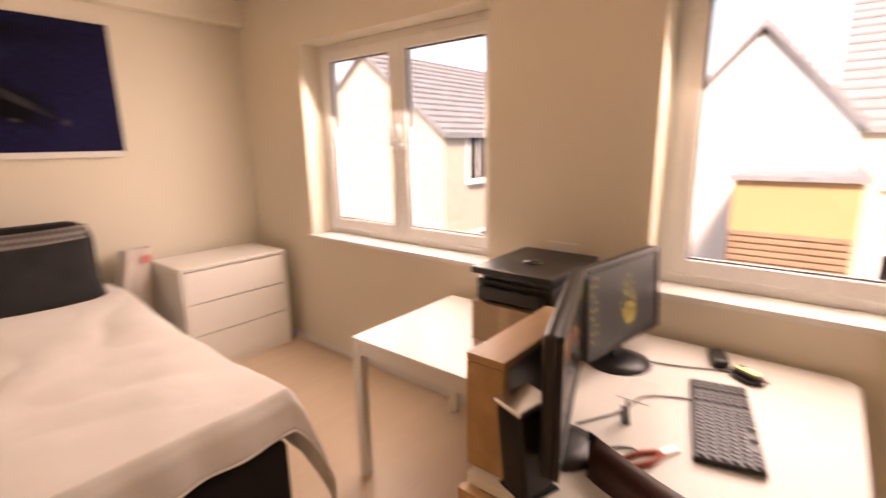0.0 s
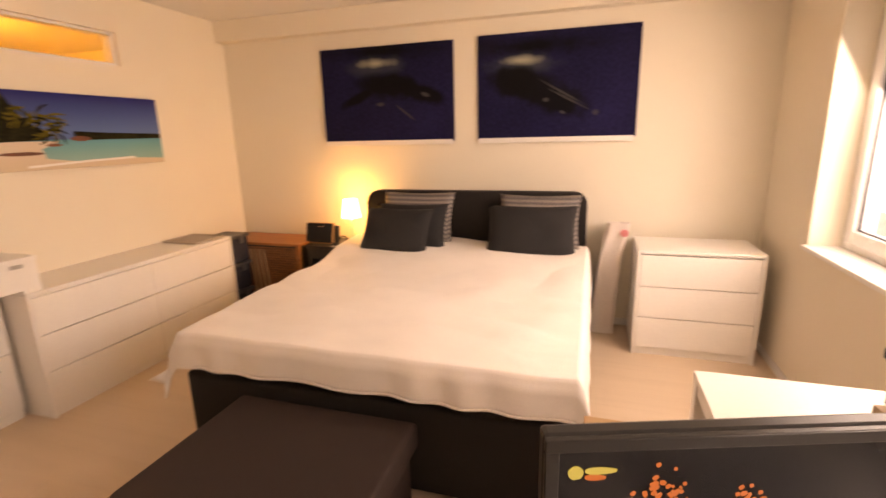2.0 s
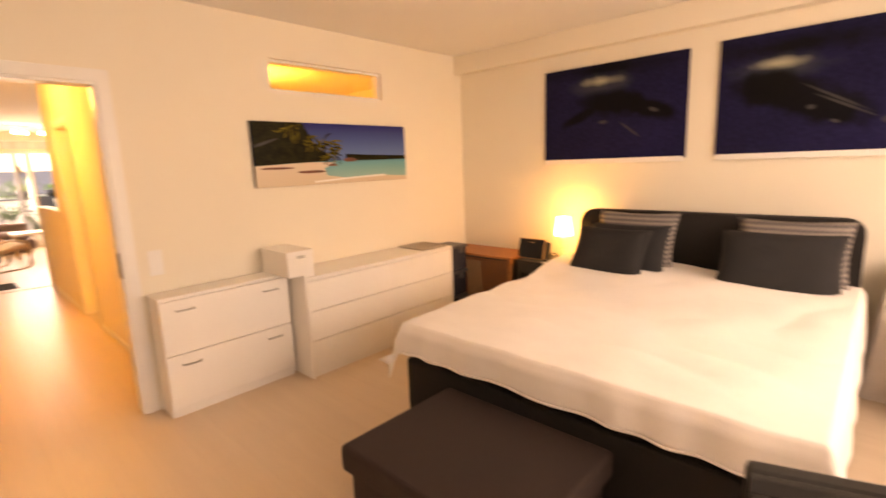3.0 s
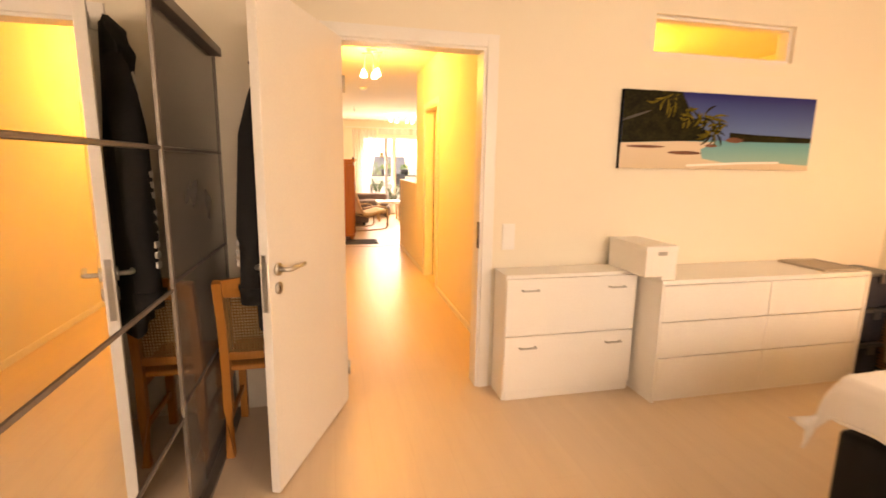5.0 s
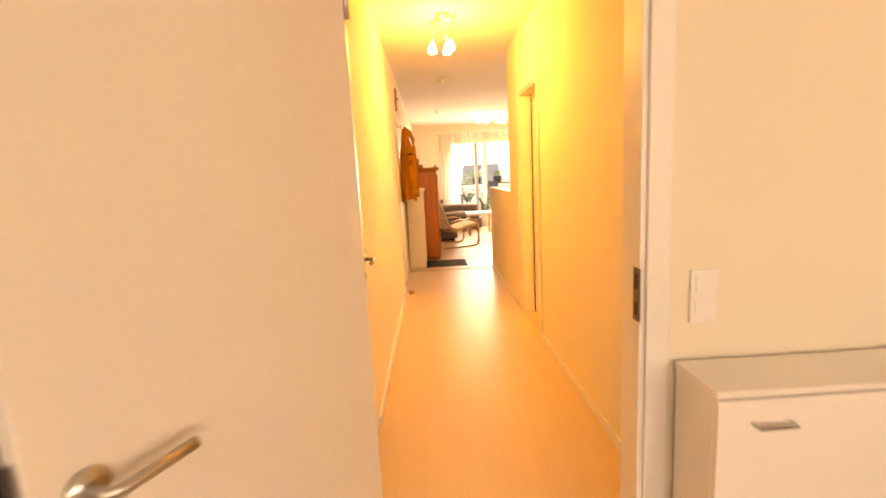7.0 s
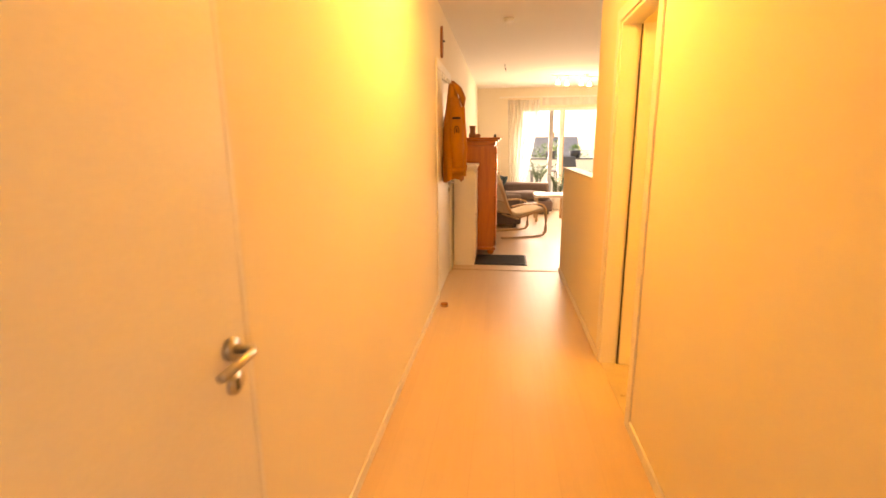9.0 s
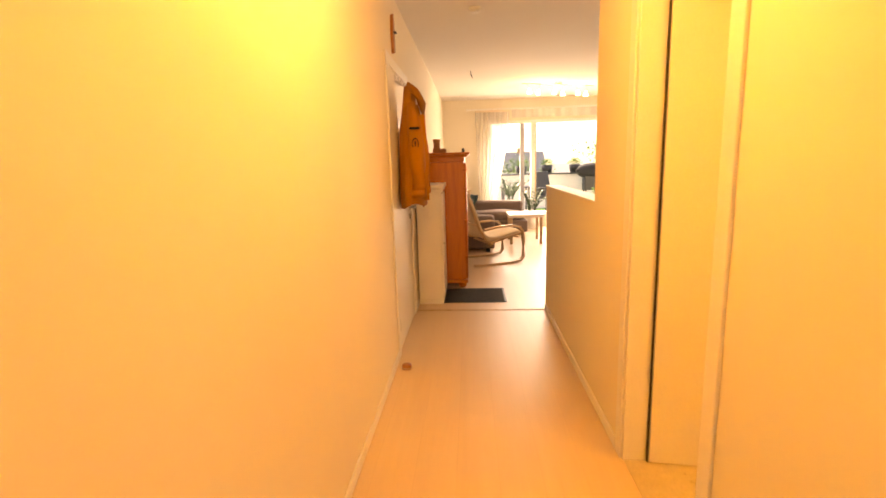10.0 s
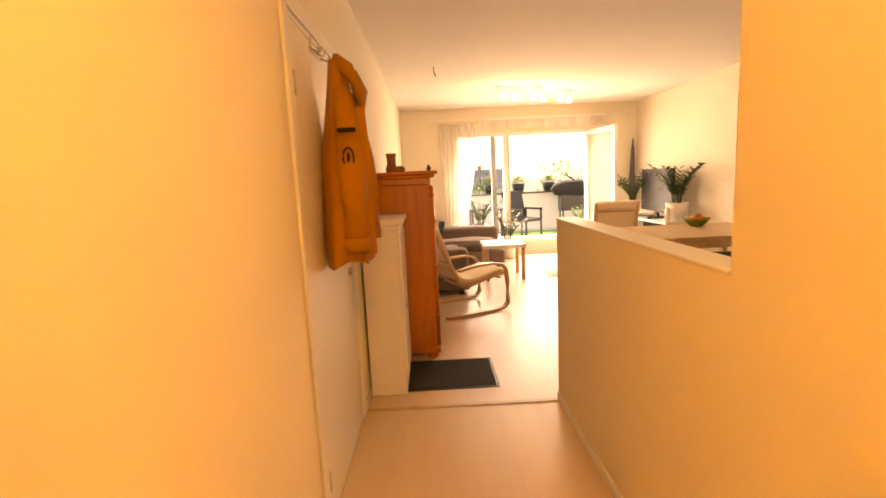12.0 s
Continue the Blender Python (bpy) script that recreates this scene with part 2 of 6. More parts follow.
M_SCREEN = mat("dark_screen", (0.006, 0.006, 0.008), 0.25, vary=0.1, bump=0)
M_SCREEN.node_tree.nodes["Principled BSDF"].inputs["Specular IOR Level"].default_value = 0.25
M_WHITEPL = mat("white_plastic", (0.82, 0.80, 0.77), 0.35, vary=0.02, bump=0.02)
M_CARD = mat("brown_cardboard", (0.42, 0.30, 0.20), 0.85, vary=0.08, bump=0.1)
M_COAT = weave("ochre_canvas_coat", (0.42, 0.17, 0.03), 260, 0.5, vary=0.12)
M_BLACKCLOTH = weave("black_cotton_jacket", (0.014, 0.013, 0.014), 300, 0.4)
M_CREAM = weave("cream_cushion_cotton", (0.75, 0.64, 0.50), 260, 0.3, vary=0.05)
M_SOFA = weave("taupe_sofa_fabric", (0.16, 0.12, 0.11), 240, 0.5, vary=0.12)
M_TEAL = weave("dark_teal_cushion", (0.02, 0.05, 0.06), 240, 0.4)
M_MAT = weave("charcoal_doormat_fibre", (0.016, 0.015, 0.015), 500, 1.0)
M_RUG = weave("pale_wool_rug", (0.55, 0.47, 0.42), 200, 0.8)
M_LEATHER = mat("dark_brown_leather", (0.06, 0.022, 0.018), 0.38, vary=0.2, fine=160, bump=0.35)
M_CURTAIN = sheer("white_voile", (0.86, 0.83, 0.78), 0.3)
M_LEAF = mat("dark_green_leaf", (0.035, 0.075, 0.02), 0.4, vary=0.3, scale=14, bump=0.1)
M_LEAF2 = mat("light_green_leaf", (0.12, 0.24, 0.04), 0.5, vary=0.3, scale=14, bump=0.1)
M_SOIL = mat("potting_soil", (0.03, 0.02, 0.015), 0.95, vary=0.3, bump=0.5, dist=0.01)
M_DULLPRINT = mat("dull_pale_print", (0.62, 0.60, 0.58), 0.8, vary=0.2, scale=60, bump=0)
M_BLANK = mat("white_print_edge", (0.80, 0.77, 0.73), 0.6, vary=0.02, bump=0.02)


# mesh helpers
def link(name, bm, material, parent=None, label="", smooth=False):
    me = bpy.data.meshes.new(name)
    bmesh.ops.recalc_face_normals(bm, faces=bm.faces)
    bm.to_mesh(me)
    bm.free()
    for m in material if isinstance(material, (list, tuple)) else [material]:
        me.materials.append(m)
    if smooth:
        for p in me.polygons:
            p.use_smooth = True
    ob = new(name, me)
    if parent:
        ob.parent = parent
    return tagged(ob, label)


def part(name, bm, material, parent, label="", smooth=False):
    return link(name, bm, material, parent, label, smooth)


def thing(name, at, label, category, group="", rz=0.0):
    ob = new(name)
    ob.empty_display_size = 0.1
    ob.matrix_world = pose(*at, 0, 0, rz)
    return tagged(ob, label, category, group)


def add_box(bm, b, bevel=0.0, seg=2):
    x0, y0, z0, x1, y1, z1 = b
    r = bmesh.ops.create_cube(bm, size=1.0, matrix=Matrix.Translation(((x0 + x1) / 2, (y0 + y1) / 2, (z0 + z1) / 2)) @ Matrix.Diagonal((abs(x1 - x0), abs(y1 - y0), abs(z1 - z0), 1)))
    if bevel:
        es = list({e for v in r["verts"] for e in v.link_edges})
        bmesh.ops.bevel(bm, geom=es, offset=bevel, segments=seg, profile=0.5, affect='EDGES')
    return bm


def boxes(*bs, bevel=0.0, seg=2):
    bm = bmesh.new()
    for b in bs:
        add_box(bm, b, bevel, seg)
    return bm


def add_tube(bm, pts, r, seg=8, cap=True, flat=None):
    """A tube through points; r a number or one for each point; flat: (a, b) half sizes of a rectangular section instead."""
    pts = [Vector(p) for p in pts]
    rings = []
    up = Vector((0, 0, 1))
    for i, p in enumerate(pts):
        d = (pts[min(i + 1, len(pts) - 1)] - pts[max(i - 1, 0)]).normalized()
        side = d.cross(up)
        if side.length < 0.05:
            side = d.cross(Vector((0, 1, 0)))
        side.normalize()
        top = side.cross(d).normalized()
        if flat:
            ring = [p + side * a + top * b for a, b in ((flat[0], flat[1]), (-flat[0], flat[1]), (-flat[0], -flat[1]), (flat[0], -flat[1]))]
        else:
            rad = r[i] if isinstance(r, (list, tuple)) else r
            ring = [p + (side * math.cos(a) + top * math.sin(a)) * rad for a in (2 * math.pi * k / seg for k in range(seg))]
        rings.append([bm.verts.new(q) for q in ring])
    n = len(rings[0])
    for a, b in zip(rings, rings[1:]):
        for k in range(n):
            bm.faces.new((a[k], a[(k + 1) % n], b[(k + 1) % n], b[k]))
    if cap:
        bm.faces.new(rings[0][::-1]), bm.faces.new(rings[-1])
    return bm


def tube(pts, r, seg=8, flat=None):
    return add_tube(bmesh.new(), pts, r, seg, True, flat)


def add_lathe(bm, prof, seg=24, at=(0, 0, 0)):
    """Turns (radius, height) pairs round the upright axis."""
    rings = [[bm.verts.new((at[0] + r * math.cos(2 * math.pi * k / seg), at[1] + r * math.sin(2 * math.pi * k / seg), at[2] + z)) for k in range(seg)] for r, z in prof]
    for a, b in zip(rings, rings[1:]):
        for k in range(seg):
            bm.faces.new((a[k], a[(k + 1) % seg], b[(k + 1) % seg], b[k]))
    for ring in (rings[0], rings[-1]):
        bm.faces.new(ring)
    return bm


def lathe(prof, seg=24, at=(0, 0, 0)):
    return add_lathe(bmesh.new(), prof, seg, at)


def add_poly(bm, pts, depth):
    """A flat outline pushed out along a vector."""
    a = [bm.verts.new(p) for p in pts]
    b = [bm.verts.new(Vector(p) + Vector(depth)) for p in pts]
    n = len(a)
    bm.faces.new(a), bm.faces.new(b[::-1])
    for k in range(n):
        bm.faces.new((a[k], b[k], b[(k + 1) % n], a[(k + 1) % n]))
    return bm


def poly(pts, depth):
    return add_poly(bmesh.new(), pts, depth)


def sheet(nu, nv, f, thick=0.0):
    """A cloth surface f(u, v), u and v from 0 to 1, given a thickness downwards along its normals."""
    bm = bmesh.new()
    g = [[bm.verts.new(f(i / nu, j / nv)) for j in range(nv + 1)] for i in range(nu + 1)]
    for i in range(nu):
        for j in range(nv):
            bm.faces.new((g[i][j], g[i + 1][j], g[i + 1][j + 1], g[i][j + 1]))
    if thick:
        bmesh.ops.recalc_face_normals(bm, faces=bm.faces)
        bmesh.ops.solidify(bm, geom=list(bm.faces), thickness=thick)
    return bm


def cushion(w, d, h, n=14, puff=0.5, seed=0.0):
    """A stuffed cushion lying flat, its middle fuller than its seam, centred on the origin."""
    bm = bmesh.new()
    def top(u, v, s):
        a, b = 2 * u - 1, 2 * v - 1
        pin = 1 - 0.07 * (a * a * (1 - b * b) + b * b * (1 - a * a))
        e = (max(0, 1 - abs(a) ** 3.2) * max(0, 1 - abs(b) ** 3.2)) ** puff
        w0 = noise.noise(Vector((a * 1.7 + seed, b * 1.7, seed))) * 0.12 * h
        return (a * w / 2 * pin, b * d / 2 * pin, s * e * h / 2 + w0 * e)
    lay = []
    for s in (1, -1):
        lay.append([[bm.verts.new(top(i / n, j / n, s)) for j in range(n + 1)] for i in range(n + 1)])
    for g in lay:
        for i in range(n):
            for j in range(n):
                bm.faces.new((g[i][j], g[i + 1][j], g[i + 1][j + 1], g[i][j + 1]))
    bmesh.ops.remove_doubles(bm, verts=bm.verts, dist=0.0008)
    return bm


def moved(bm, m):
    bmesh.ops.transform(bm, matrix=m, verts=bm.verts)
    return bm


def structure(name, bm, material, label="", category=""):
    return tagged(link(name, bm, material), label, category, "", "structure")


def wall(name, axis, at, thick, a0, a1, z0, z1, holes=(), label="smooth painted plaster wall"):
    """A wall of given thickness along x or y, with rectangular openings (a0, a1, z0, z1) through it."""
    xs = sorted({a0, a1, *[h[0] for h in holes], *[h[1] for h in holes]})
    zs = sorted({z0, z1, *[max(z0, h[2]) for h in holes], *[h[3] for h in holes]})
    bm = bmesh.new()
    vs = {}
    def vert(a, z, k):
        key = (round(a, 4), round(z, 4), k)
        if key not in vs:
            o = at + (thick if k else 0)
            vs[key] = bm.verts.new((a, o, z) if axis == 'x' else (o, a, z))
        return vs[key]
    solid = lambda i, j: 0 <= i < len(xs) - 1 and 0 <= j < len(zs) - 1 and not any(h[0] - 1e-5 <= xs[i] and xs[i + 1] <= h[1] + 1e-5 and h[2] - 1e-5 <= zs[j] and zs[j + 1] <= h[3] + 1e-5 for h in holes)
    for i in range(len(xs) - 1):
        for j in range(len(zs) - 1):
            if not solid(i, j):
                continue
            p, q, r, s = xs[i], xs[i + 1], zs[j], zs[j + 1]
            for k in (0, 1):
                bm.faces.new([vert(a, z, k) for a, z in ((p, r), (q, r), (q, s), (p, s))])
            for di, dj, e in ((-1, 0, ((p, r), (p, s))), (1, 0, ((q, r), (q, s))), (0, -1, ((p, r), (q, r))), (0, 1, ((p, s), (q, s)))):
                if not solid(i + di, j + dj):
                    (a, b), (c, d) = e
                    bm.faces.new((vert(a, b, 0), vert(c, d, 0), vert(c, d, 1), vert(a, b, 1)))
    return structure(name, bm, M_WALL, label, "wall")


# the setting: bedroom, hall, wash room behind the hall, living room
CEIL, CEIL2 = 2.66, 2.62
structure("floor", boxes((-14.2, -1.1, -0.12, 2.05, 5.0, 0.0)), M_FLOOR, "pale wood laminate floor with a soft sheen", "floor")
structure("ceiling_bedroom", boxes((-2.95, -1.1, CEIL, 2.05, 4.55, CEIL + 0.12)), M_CEIL, "plain painted bedroom ceiling", "ceiling")
structure("ceiling_hall", boxes((-14.2, -0.02, CEIL2, -2.96, 5.0, CEIL2 + 0.14)), M_CEIL, "plain painted ceiling of hall and living room", "ceiling")
structure("soffit", boxes((-2.9, 4.29, 2.475, 1.74, 4.398, CEIL - 0.002), bevel=0.006), M_WALL, "boxed-in soffit along the top of the wall", "soffit")
WIN1 = (2.01, 3.61, 0.91, 2.27)
WIN2 = (0.10, 1.17, 0.93, 2.27)
DOOR1 = (0.24, 1.11, 0.0, 2.11)
TRANS = (2.21, 3.29, 2.15, 2.385)
wall("wall_north", 'x', 4.4, 0.15, -3.03, 2.05, 0, CEIL)
wall("wall_east", 'y', 1.74, 0.31, -0.95, 4.4, 0, CEIL, (WIN1, WIN2))
wall("wall_south", 'x', -1.1, 0.15, -3.03, 2.05, 0, CEIL)
wall("wall_west", 'y', -3.03, 0.13, -0.95, 4.4, 0, CEIL, (DOOR1, TRANS))
DOOR2 = (-4.02, -3.14, 0.0, 2.09)
DOOR3 = (-8.25, -7.29, 0.0, 2.07)
wall("wall_hall_south", 'x', -0.02, 0.14, -14.0, -3.03, 0, CEIL2, (DOOR2, DOOR3))
DOOR4 = (-6.05, -5.33, 0.0, 2.09)
wall("wall_hall_north", 'x', 1.355, 0.105, -6.67, -3.03, 0, CEIL2, (DOOR4,))
wall("half_wall", 'x', 1.355, 0.115, -8.35, -6.67, 0, 1.156, label="low plastered partition between hall and dining corner")
wall("wall_washroom_west", 'y', -6.67, 0.10, 1.46, 4.75, 0, CEIL2)
wall("wall_washroom_north", 'x', 4.75, 0.12, -6.67, -3.03, 0, CEIL2)
wall("wall_living_north", 'x', 4.31, 0.15, -14.0, -6.67, 0, CEIL2)
PATIO_HOLE = (1.05, 3.46, 0.235, 2.19)
wall("wall_patio", 'y', -14.2, 0.2, -0.02, 4.87, 0, CEIL2, (PATIO_HOLE,))
structure("half_wall_cap", boxes((-8.355, 1.349, 1.156, -6.672, 1.476, 1.168), bevel=0.004), M_TRIM, "painted flat capping on the low wall", "capping")


# skirting boards, split at the doors
def skirting(name, b):
    structure(name, boxes(b, bevel=0.004), M_TRIM, "low painted skirting board", "baseboard")


for a, b in ((-7.22, -4.03), (-8.53, -8.33)):
    skirting("baseboard_hall_south", (a, 0.12, 0, b, 0.132, 0.06))
for a, b in ((-5.255, -3.04), (-8.34, -6.13)):
    skirting("baseboard_hall_north", (a, 1.343, 0, b, 1.355, 0.06))
skirting("baseboard_north", (-2.88, 4.388, 0, 1.73, 4.4, 0.06))
skirting("baseboard_east", (1.728, -0.9, 0, 1.74, 4.385, 0.06))
skirting("baseboard_west", (-2.9, 1.19, 0, -2.888, 4.385, 0.06))
skirting("baseboard_living", (-13.98, 0.12, 0, -10.2, 0.132, 0.06))
structure("threshold_strip", boxes((-8.36, 0.135, 0.0, -8.325, 1.355, 0.006), bevel=0.002), M_BIRCH, "pale metal-edged floor threshold strip", "threshold")


def casing(name, axis, wallface, side, hole, wide=0.07, proud=0.012, label="white painted door casing"):
    """Architrave round an opening on one face of its wall. side: the direction that the face looks."""
    a0, a1, _, z1 = hole
    lo, hi = sorted((wallface, wallface + side * proud))
    bm = bmesh.new()
    for p, q, r, s in ((a0 - wide, a0, 0, z1 + wide), (a1, a1 + wide, 0, z1 + wide), (a0, a1, z1, z1 + wide)):
        add_box(bm, (p, lo, r, q, hi, s) if axis == 'x' else (lo, p, r, hi, q, s), 0.003)
    return structure(name, bm, M_TRIM, label, "door frame")


def lining(name, axis, w0, w1, hole, t=0.018):
    a0, a1, _, z1 = hole
    bm = bmesh.new()
    for p, q, r, s in ((a0, a0 + t, 0, z1 - t), (a1 - t, a1, 0, z1 - t), (a0, a1, z1 - t, z1)):
        add_box(bm, (p, w0, r, q, w1, s) if axis == 'x' else (w0, p, r, w1, q, s), 0.002)
    return structure(name, bm, M_TRIM, "white painted door lining", "door frame")


casing("door_casing_bedroom", 'y', -2.9, 1, DOOR1)
casing("door_casing_bedroom_hall", 'y', -3.03, -1, DOOR1, 0.06)
lining("door_lining_bedroom", 'y', -3.03, -2.9, DOOR1)
lining("door_lining_hall_a", 'x', 0.0, 0.12, DOOR2)
casing("door_casing_hall_b", 'x', 0.12, 1, DOOR3)
lining("door_lining_hall_b", 'x', 0.0, 0.12, DOOR3)
casing("door_casing_washroom", 'x', 1.355, -1, DOOR4)
lining("door_lining_washroom", 'x', 1.355, 1.46, DOOR4)
# dark strip colours in the shade of the gap between frame and open leaf
structure("door_gap_strip_washroom", boxes((-6.031, 1.4605, 0.004, -6.017, 1.4645, 2.07)), M_SEAM, "thin dark strip imitating the shaded gap along the hinge side of the frame", "seal")
structure("washroom_floor", boxes((-6.565, 1.36, 0.0, -3.035, 4.74, 0.004)), mat("beige_tile", (0.55, 0.47, 0.36), 0.3, vary=0.12, scale=9, bump=0.05), "beige tiled wash-room floor", "floor")
# unseen panels, added only to close the doorways behind the shut doors
structure("doorway_blank_a", boxes((-4.1, -0.1, 0, -3.05, -0.025, 2.2)), M_WALL, "added unseen panel closing the doorway behind the door", "wall")
structure("doorway_blank_b", boxes((-8.32, -0.1, 0, -7.2, -0.025, 2.2)), M_WALL, "added unseen panel closing the doorway behind the door", "wall")


def lever(parent, x, y, z, face, way):
    """Lever handle with round rose and key rose on a leaf face. face: +1/-1 along local y; way: lever's direction along x."""
    bm = tube([(x, y, z), (x, y + face * 0.012, z)], 0.027, 20)
    h = part("handle_rose", bm, M_STEEL, parent, "round brushed steel rose", True)
    bm = tube([(x, y + face * 0.01, z), (x, y + face * 0.05, z), (x + way * 0.012, y + face * 0.058, z), (x + way * 0.13, y + face * 0.06, z)], 0.010, 12)
    part("lever_handle", bm, M_STEEL, parent, "brushed steel lever handle", True)
    bm = tube([(x, y, z - 0.08), (x, y + face * 0.009, z - 0.08)], 0.026, 20)
    k = part("key_rose", bm, M_STEEL, parent, "round steel keyhole rose", True)
    part("keyhole", boxes((x - 0.004, y + face * 0.0092, z - 0.095, x + 0.004, y + face * 0.0105, z - 0.07)), M_SEAM, parent)


def door_leaf(name, at, rz, width, height, label, face=1, mirror=1, both=True, hz=1.0):
    """A flush leaf in local x from its hinge, thickness in y."""
    d = thing(name, at, label, "door", rz=rz)
    part("leaf", boxes((0.0, -0.02, 0.008, width * mirror, 0.02, height) if mirror > 0 else (width * mirror, -0.02, 0.008, 0.0, 0.02, height), bevel=0.003), M_DOOR, d)
    for f in ((1, -1) if both else (face,)):
        lever(d, mirror * (width - 0.065), 0.02 * f, hz, f, -mirror)
    part("lock_plate", boxes((mirror * width - 0.0005, -0.011, hz - 0.17, mirror * width + mirror * 0.0025, 0.011, hz + 0.07), bevel=0.001), M_STEEL, d, "long steel lock face plate")
    for z in (0.22, height - 0.24):
        part("hinge", tube([(0.0, face * 0.026, z - 0.045), (0.0, face * 0.026, z + 0.045)], 0.008, 10), M_STEEL, d, "", True)
    return d


# bedroom door, folded back into the room
LEAF_RZ = -22.0
door_leaf("door_1", (-2.885, 0.262, 0), LEAF_RZ, 0.86, 2.10, "white flush interior door standing open into the bedroom", face=1, hz=1.0)
door_leaf("door_2", (-3.16, 0.0995, 0), 180, 0.84, 2.068, "closed white flush door in the hall wall", face=-1, both=False, hz=0.985)
door_leaf("door_3", (-7.312, 0.098, 0), 180, 0.915, 2.048, "closed white flush door with a coat hung on it", face=-1, both=False, hz=1.02)
door_leaf("door_4", (-6.028, 1.469, 0), 83, 0.70, 2.068, "white flush wash-room door standing ajar", face=1, hz=1.02)


# strike plate in the bedroom jamb
sp = tagged(link("strike_plate", boxes((-2.932, 1.0865, 0.925, -2.8885, 1.0915, 1.09), bevel=0.002), M_STRIKE), "dark steel strike plate let into the door jamb", "strike plate", "", "structure")
part("latch_hole", boxes((-2.92, 1.0858, 1.025, -2.898, 1.0866, 1.075)), M_SEAM, sp)
part("latch_hole", boxes((-2.92, 1.0858, 0.945, -2.898, 1.0866, 0.985)), M_SEAM, sp)


def pvc_window(name, hole, sashes, xo, label, handle):
    """White plastic casement in the east wall: fixed frame, sashes with beads, panes, handles."""
    y0, y1, z0, z1 = hole
    w = tagged(new(name), label, "window", "", "structure")
    w.matrix_world = pose(xo, 0, 0)
    f = 0.055
    bm = bmesh.new()
    for b in ((0, y0, z0, 0.07, y0 + f, z1), (0, y1 - f, z0, 0.07, y1, z1), (0, y0 + f, z0, 0.07, y1 - f, z0 + f), (0, y0 + f, z1 - f, 0.07, y1 - f, z1)):
        add_box(bm, b, 0.005)
    part("window_frame", bm, M_PVC, w)
    n = sashes
    span = (y1 - y0 - 2 * f) / n
    for k in range(n):
        a, b = y0 + f + k * span - 0.006, y0 + f + (k + 1) * span + 0.006
        a, b = (a + 0.008, b - 0.008) if n > 1 else (a, b)
        lo, hi, s = z0 + f - 0.008, z1 - f + 0.008, 0.072
        bm = bmesh.new()
        for q in ((-0.018, a, lo, 0.058, a + s, hi), (-0.018, b - s, lo, 0.058, b, hi), (-0.018, a + s, lo, 0.058, b - s, lo + s), (-0.018, a + s, hi - s, 0.058, b - s, hi)):
            add_box(bm, q, 0.008)
        sash = part("sash", bm, M_PVC, w)
        bm = bmesh.new()
        g = 0.008
        for q in ((0.0, a + s, lo + s, 0.02, a + s + g, hi - s), (0.0, b - s - g, lo + s, 0.02, b - s, hi - s), (0.0, a + s, lo + s, 0.02, b - s, lo + s + g), (0.0, a + s, hi - s - g, 0.02, b - s, hi - s)):
            add_box(bm, q)
        part("gasket", bm, M_GREYPL, sash, "thin grey glazing gasket")
        p = part("pane", boxes((0.012, a + s, lo + s, 0.018, b - s, hi - s)), M_GLASS, sash, "clear glass pane")
        p.visible_shadow = False
        ys = handle[k]
        if ys is not None:
            yy = a + s / 2 if ys < 0 else b - s / 2
            zz = (lo + hi) / 2 - 0.02
            part("handle_base", boxes((-0.030, yy - 0.014, zz - 0.035, -0.018, yy + 0.014, zz + 0.035), bevel=0.004), M_PVC, sash)
            part("window_handle", tube([(-0.03, yy, zz), (-0.055, yy, zz), (-0.06, yy, zz + 0.03), (-0.05, yy, zz + 0.07), (-0.06, yy, zz + 0.13)], 0.010, 10), M_PVC, sash, "white lever window handle", True)
    return w


pvc_window("window_1", WIN1, 2, 1.905, "white plastic double casement window with two handles", (1, -1))
pvc_window("window_2", WIN2, 1, 1.905, "white plastic casement window over the desk", (None,))
structure("window_sill_1", boxes((1.715, 1.985, 0.885, 1.903, 3.635, 0.912), bevel=0.004), M_TRIM, "white projecting window sill", "sill")
structure("window_sill_2", boxes((1.715, 0.075, 0.905, 1.903, 1.195, 0.932), bevel=0.004), M_TRIM, "white projecting window sill", "sill")

# high light over the dresser: a frame and pane to the room behind
tw = tagged(new("transom_window"), "narrow high internal window lit yellow from behind", "window", "", "structure")
y0, y1, z0, z1 = TRANS
bm = bmesh.new()
for b in ((-3.02, y0, z0, -2.93, y0 + 0.02, z1), (-3.02, y1 - 0.02, z0, -2.93, y1, z1), (-3.02, y0 + 0.02, z0, -2.93, y1 - 0.02, z0 + 0.02), (-3.02, y0 + 0.02, z1 - 0.02, -2.93, y1 - 0.02, z1)):
    add_box(bm, b, 0.003)
part("window_frame", bm, M_TRIM, tw)
p = part("pane", boxes((-2.985, y0 + 0.02, z0 + 0.02, -2.98, y1 - 0.02, z1 - 0.02)), M_GLASS, tw)
p.visible_shadow = False


# bedroom lights
def bulb_light(name, at, energy, size=0.05):
    return lamp(name, 'POINT', pose(*at), energy, WARM, size)


bulb_light("hall_lamp_light", (-5.35, 0.66, 2.34), HALL, 0.06)
bulb_light("washroom_lamp_light", (-4.6, 2.9, 2.35), HALL * 2.0, 0.08)
bulb_light("bedside_lamp_light", (-1.53, 4.2, 1.0), BEDSIDE, 0.05)
for k in range(6):
    f = k / 5
    bulb_light("living_spot_light", (-11.88 - 0.52 * f, 1.55 + 1.14 * f, 2.36), LIVING / 6, 0.03)


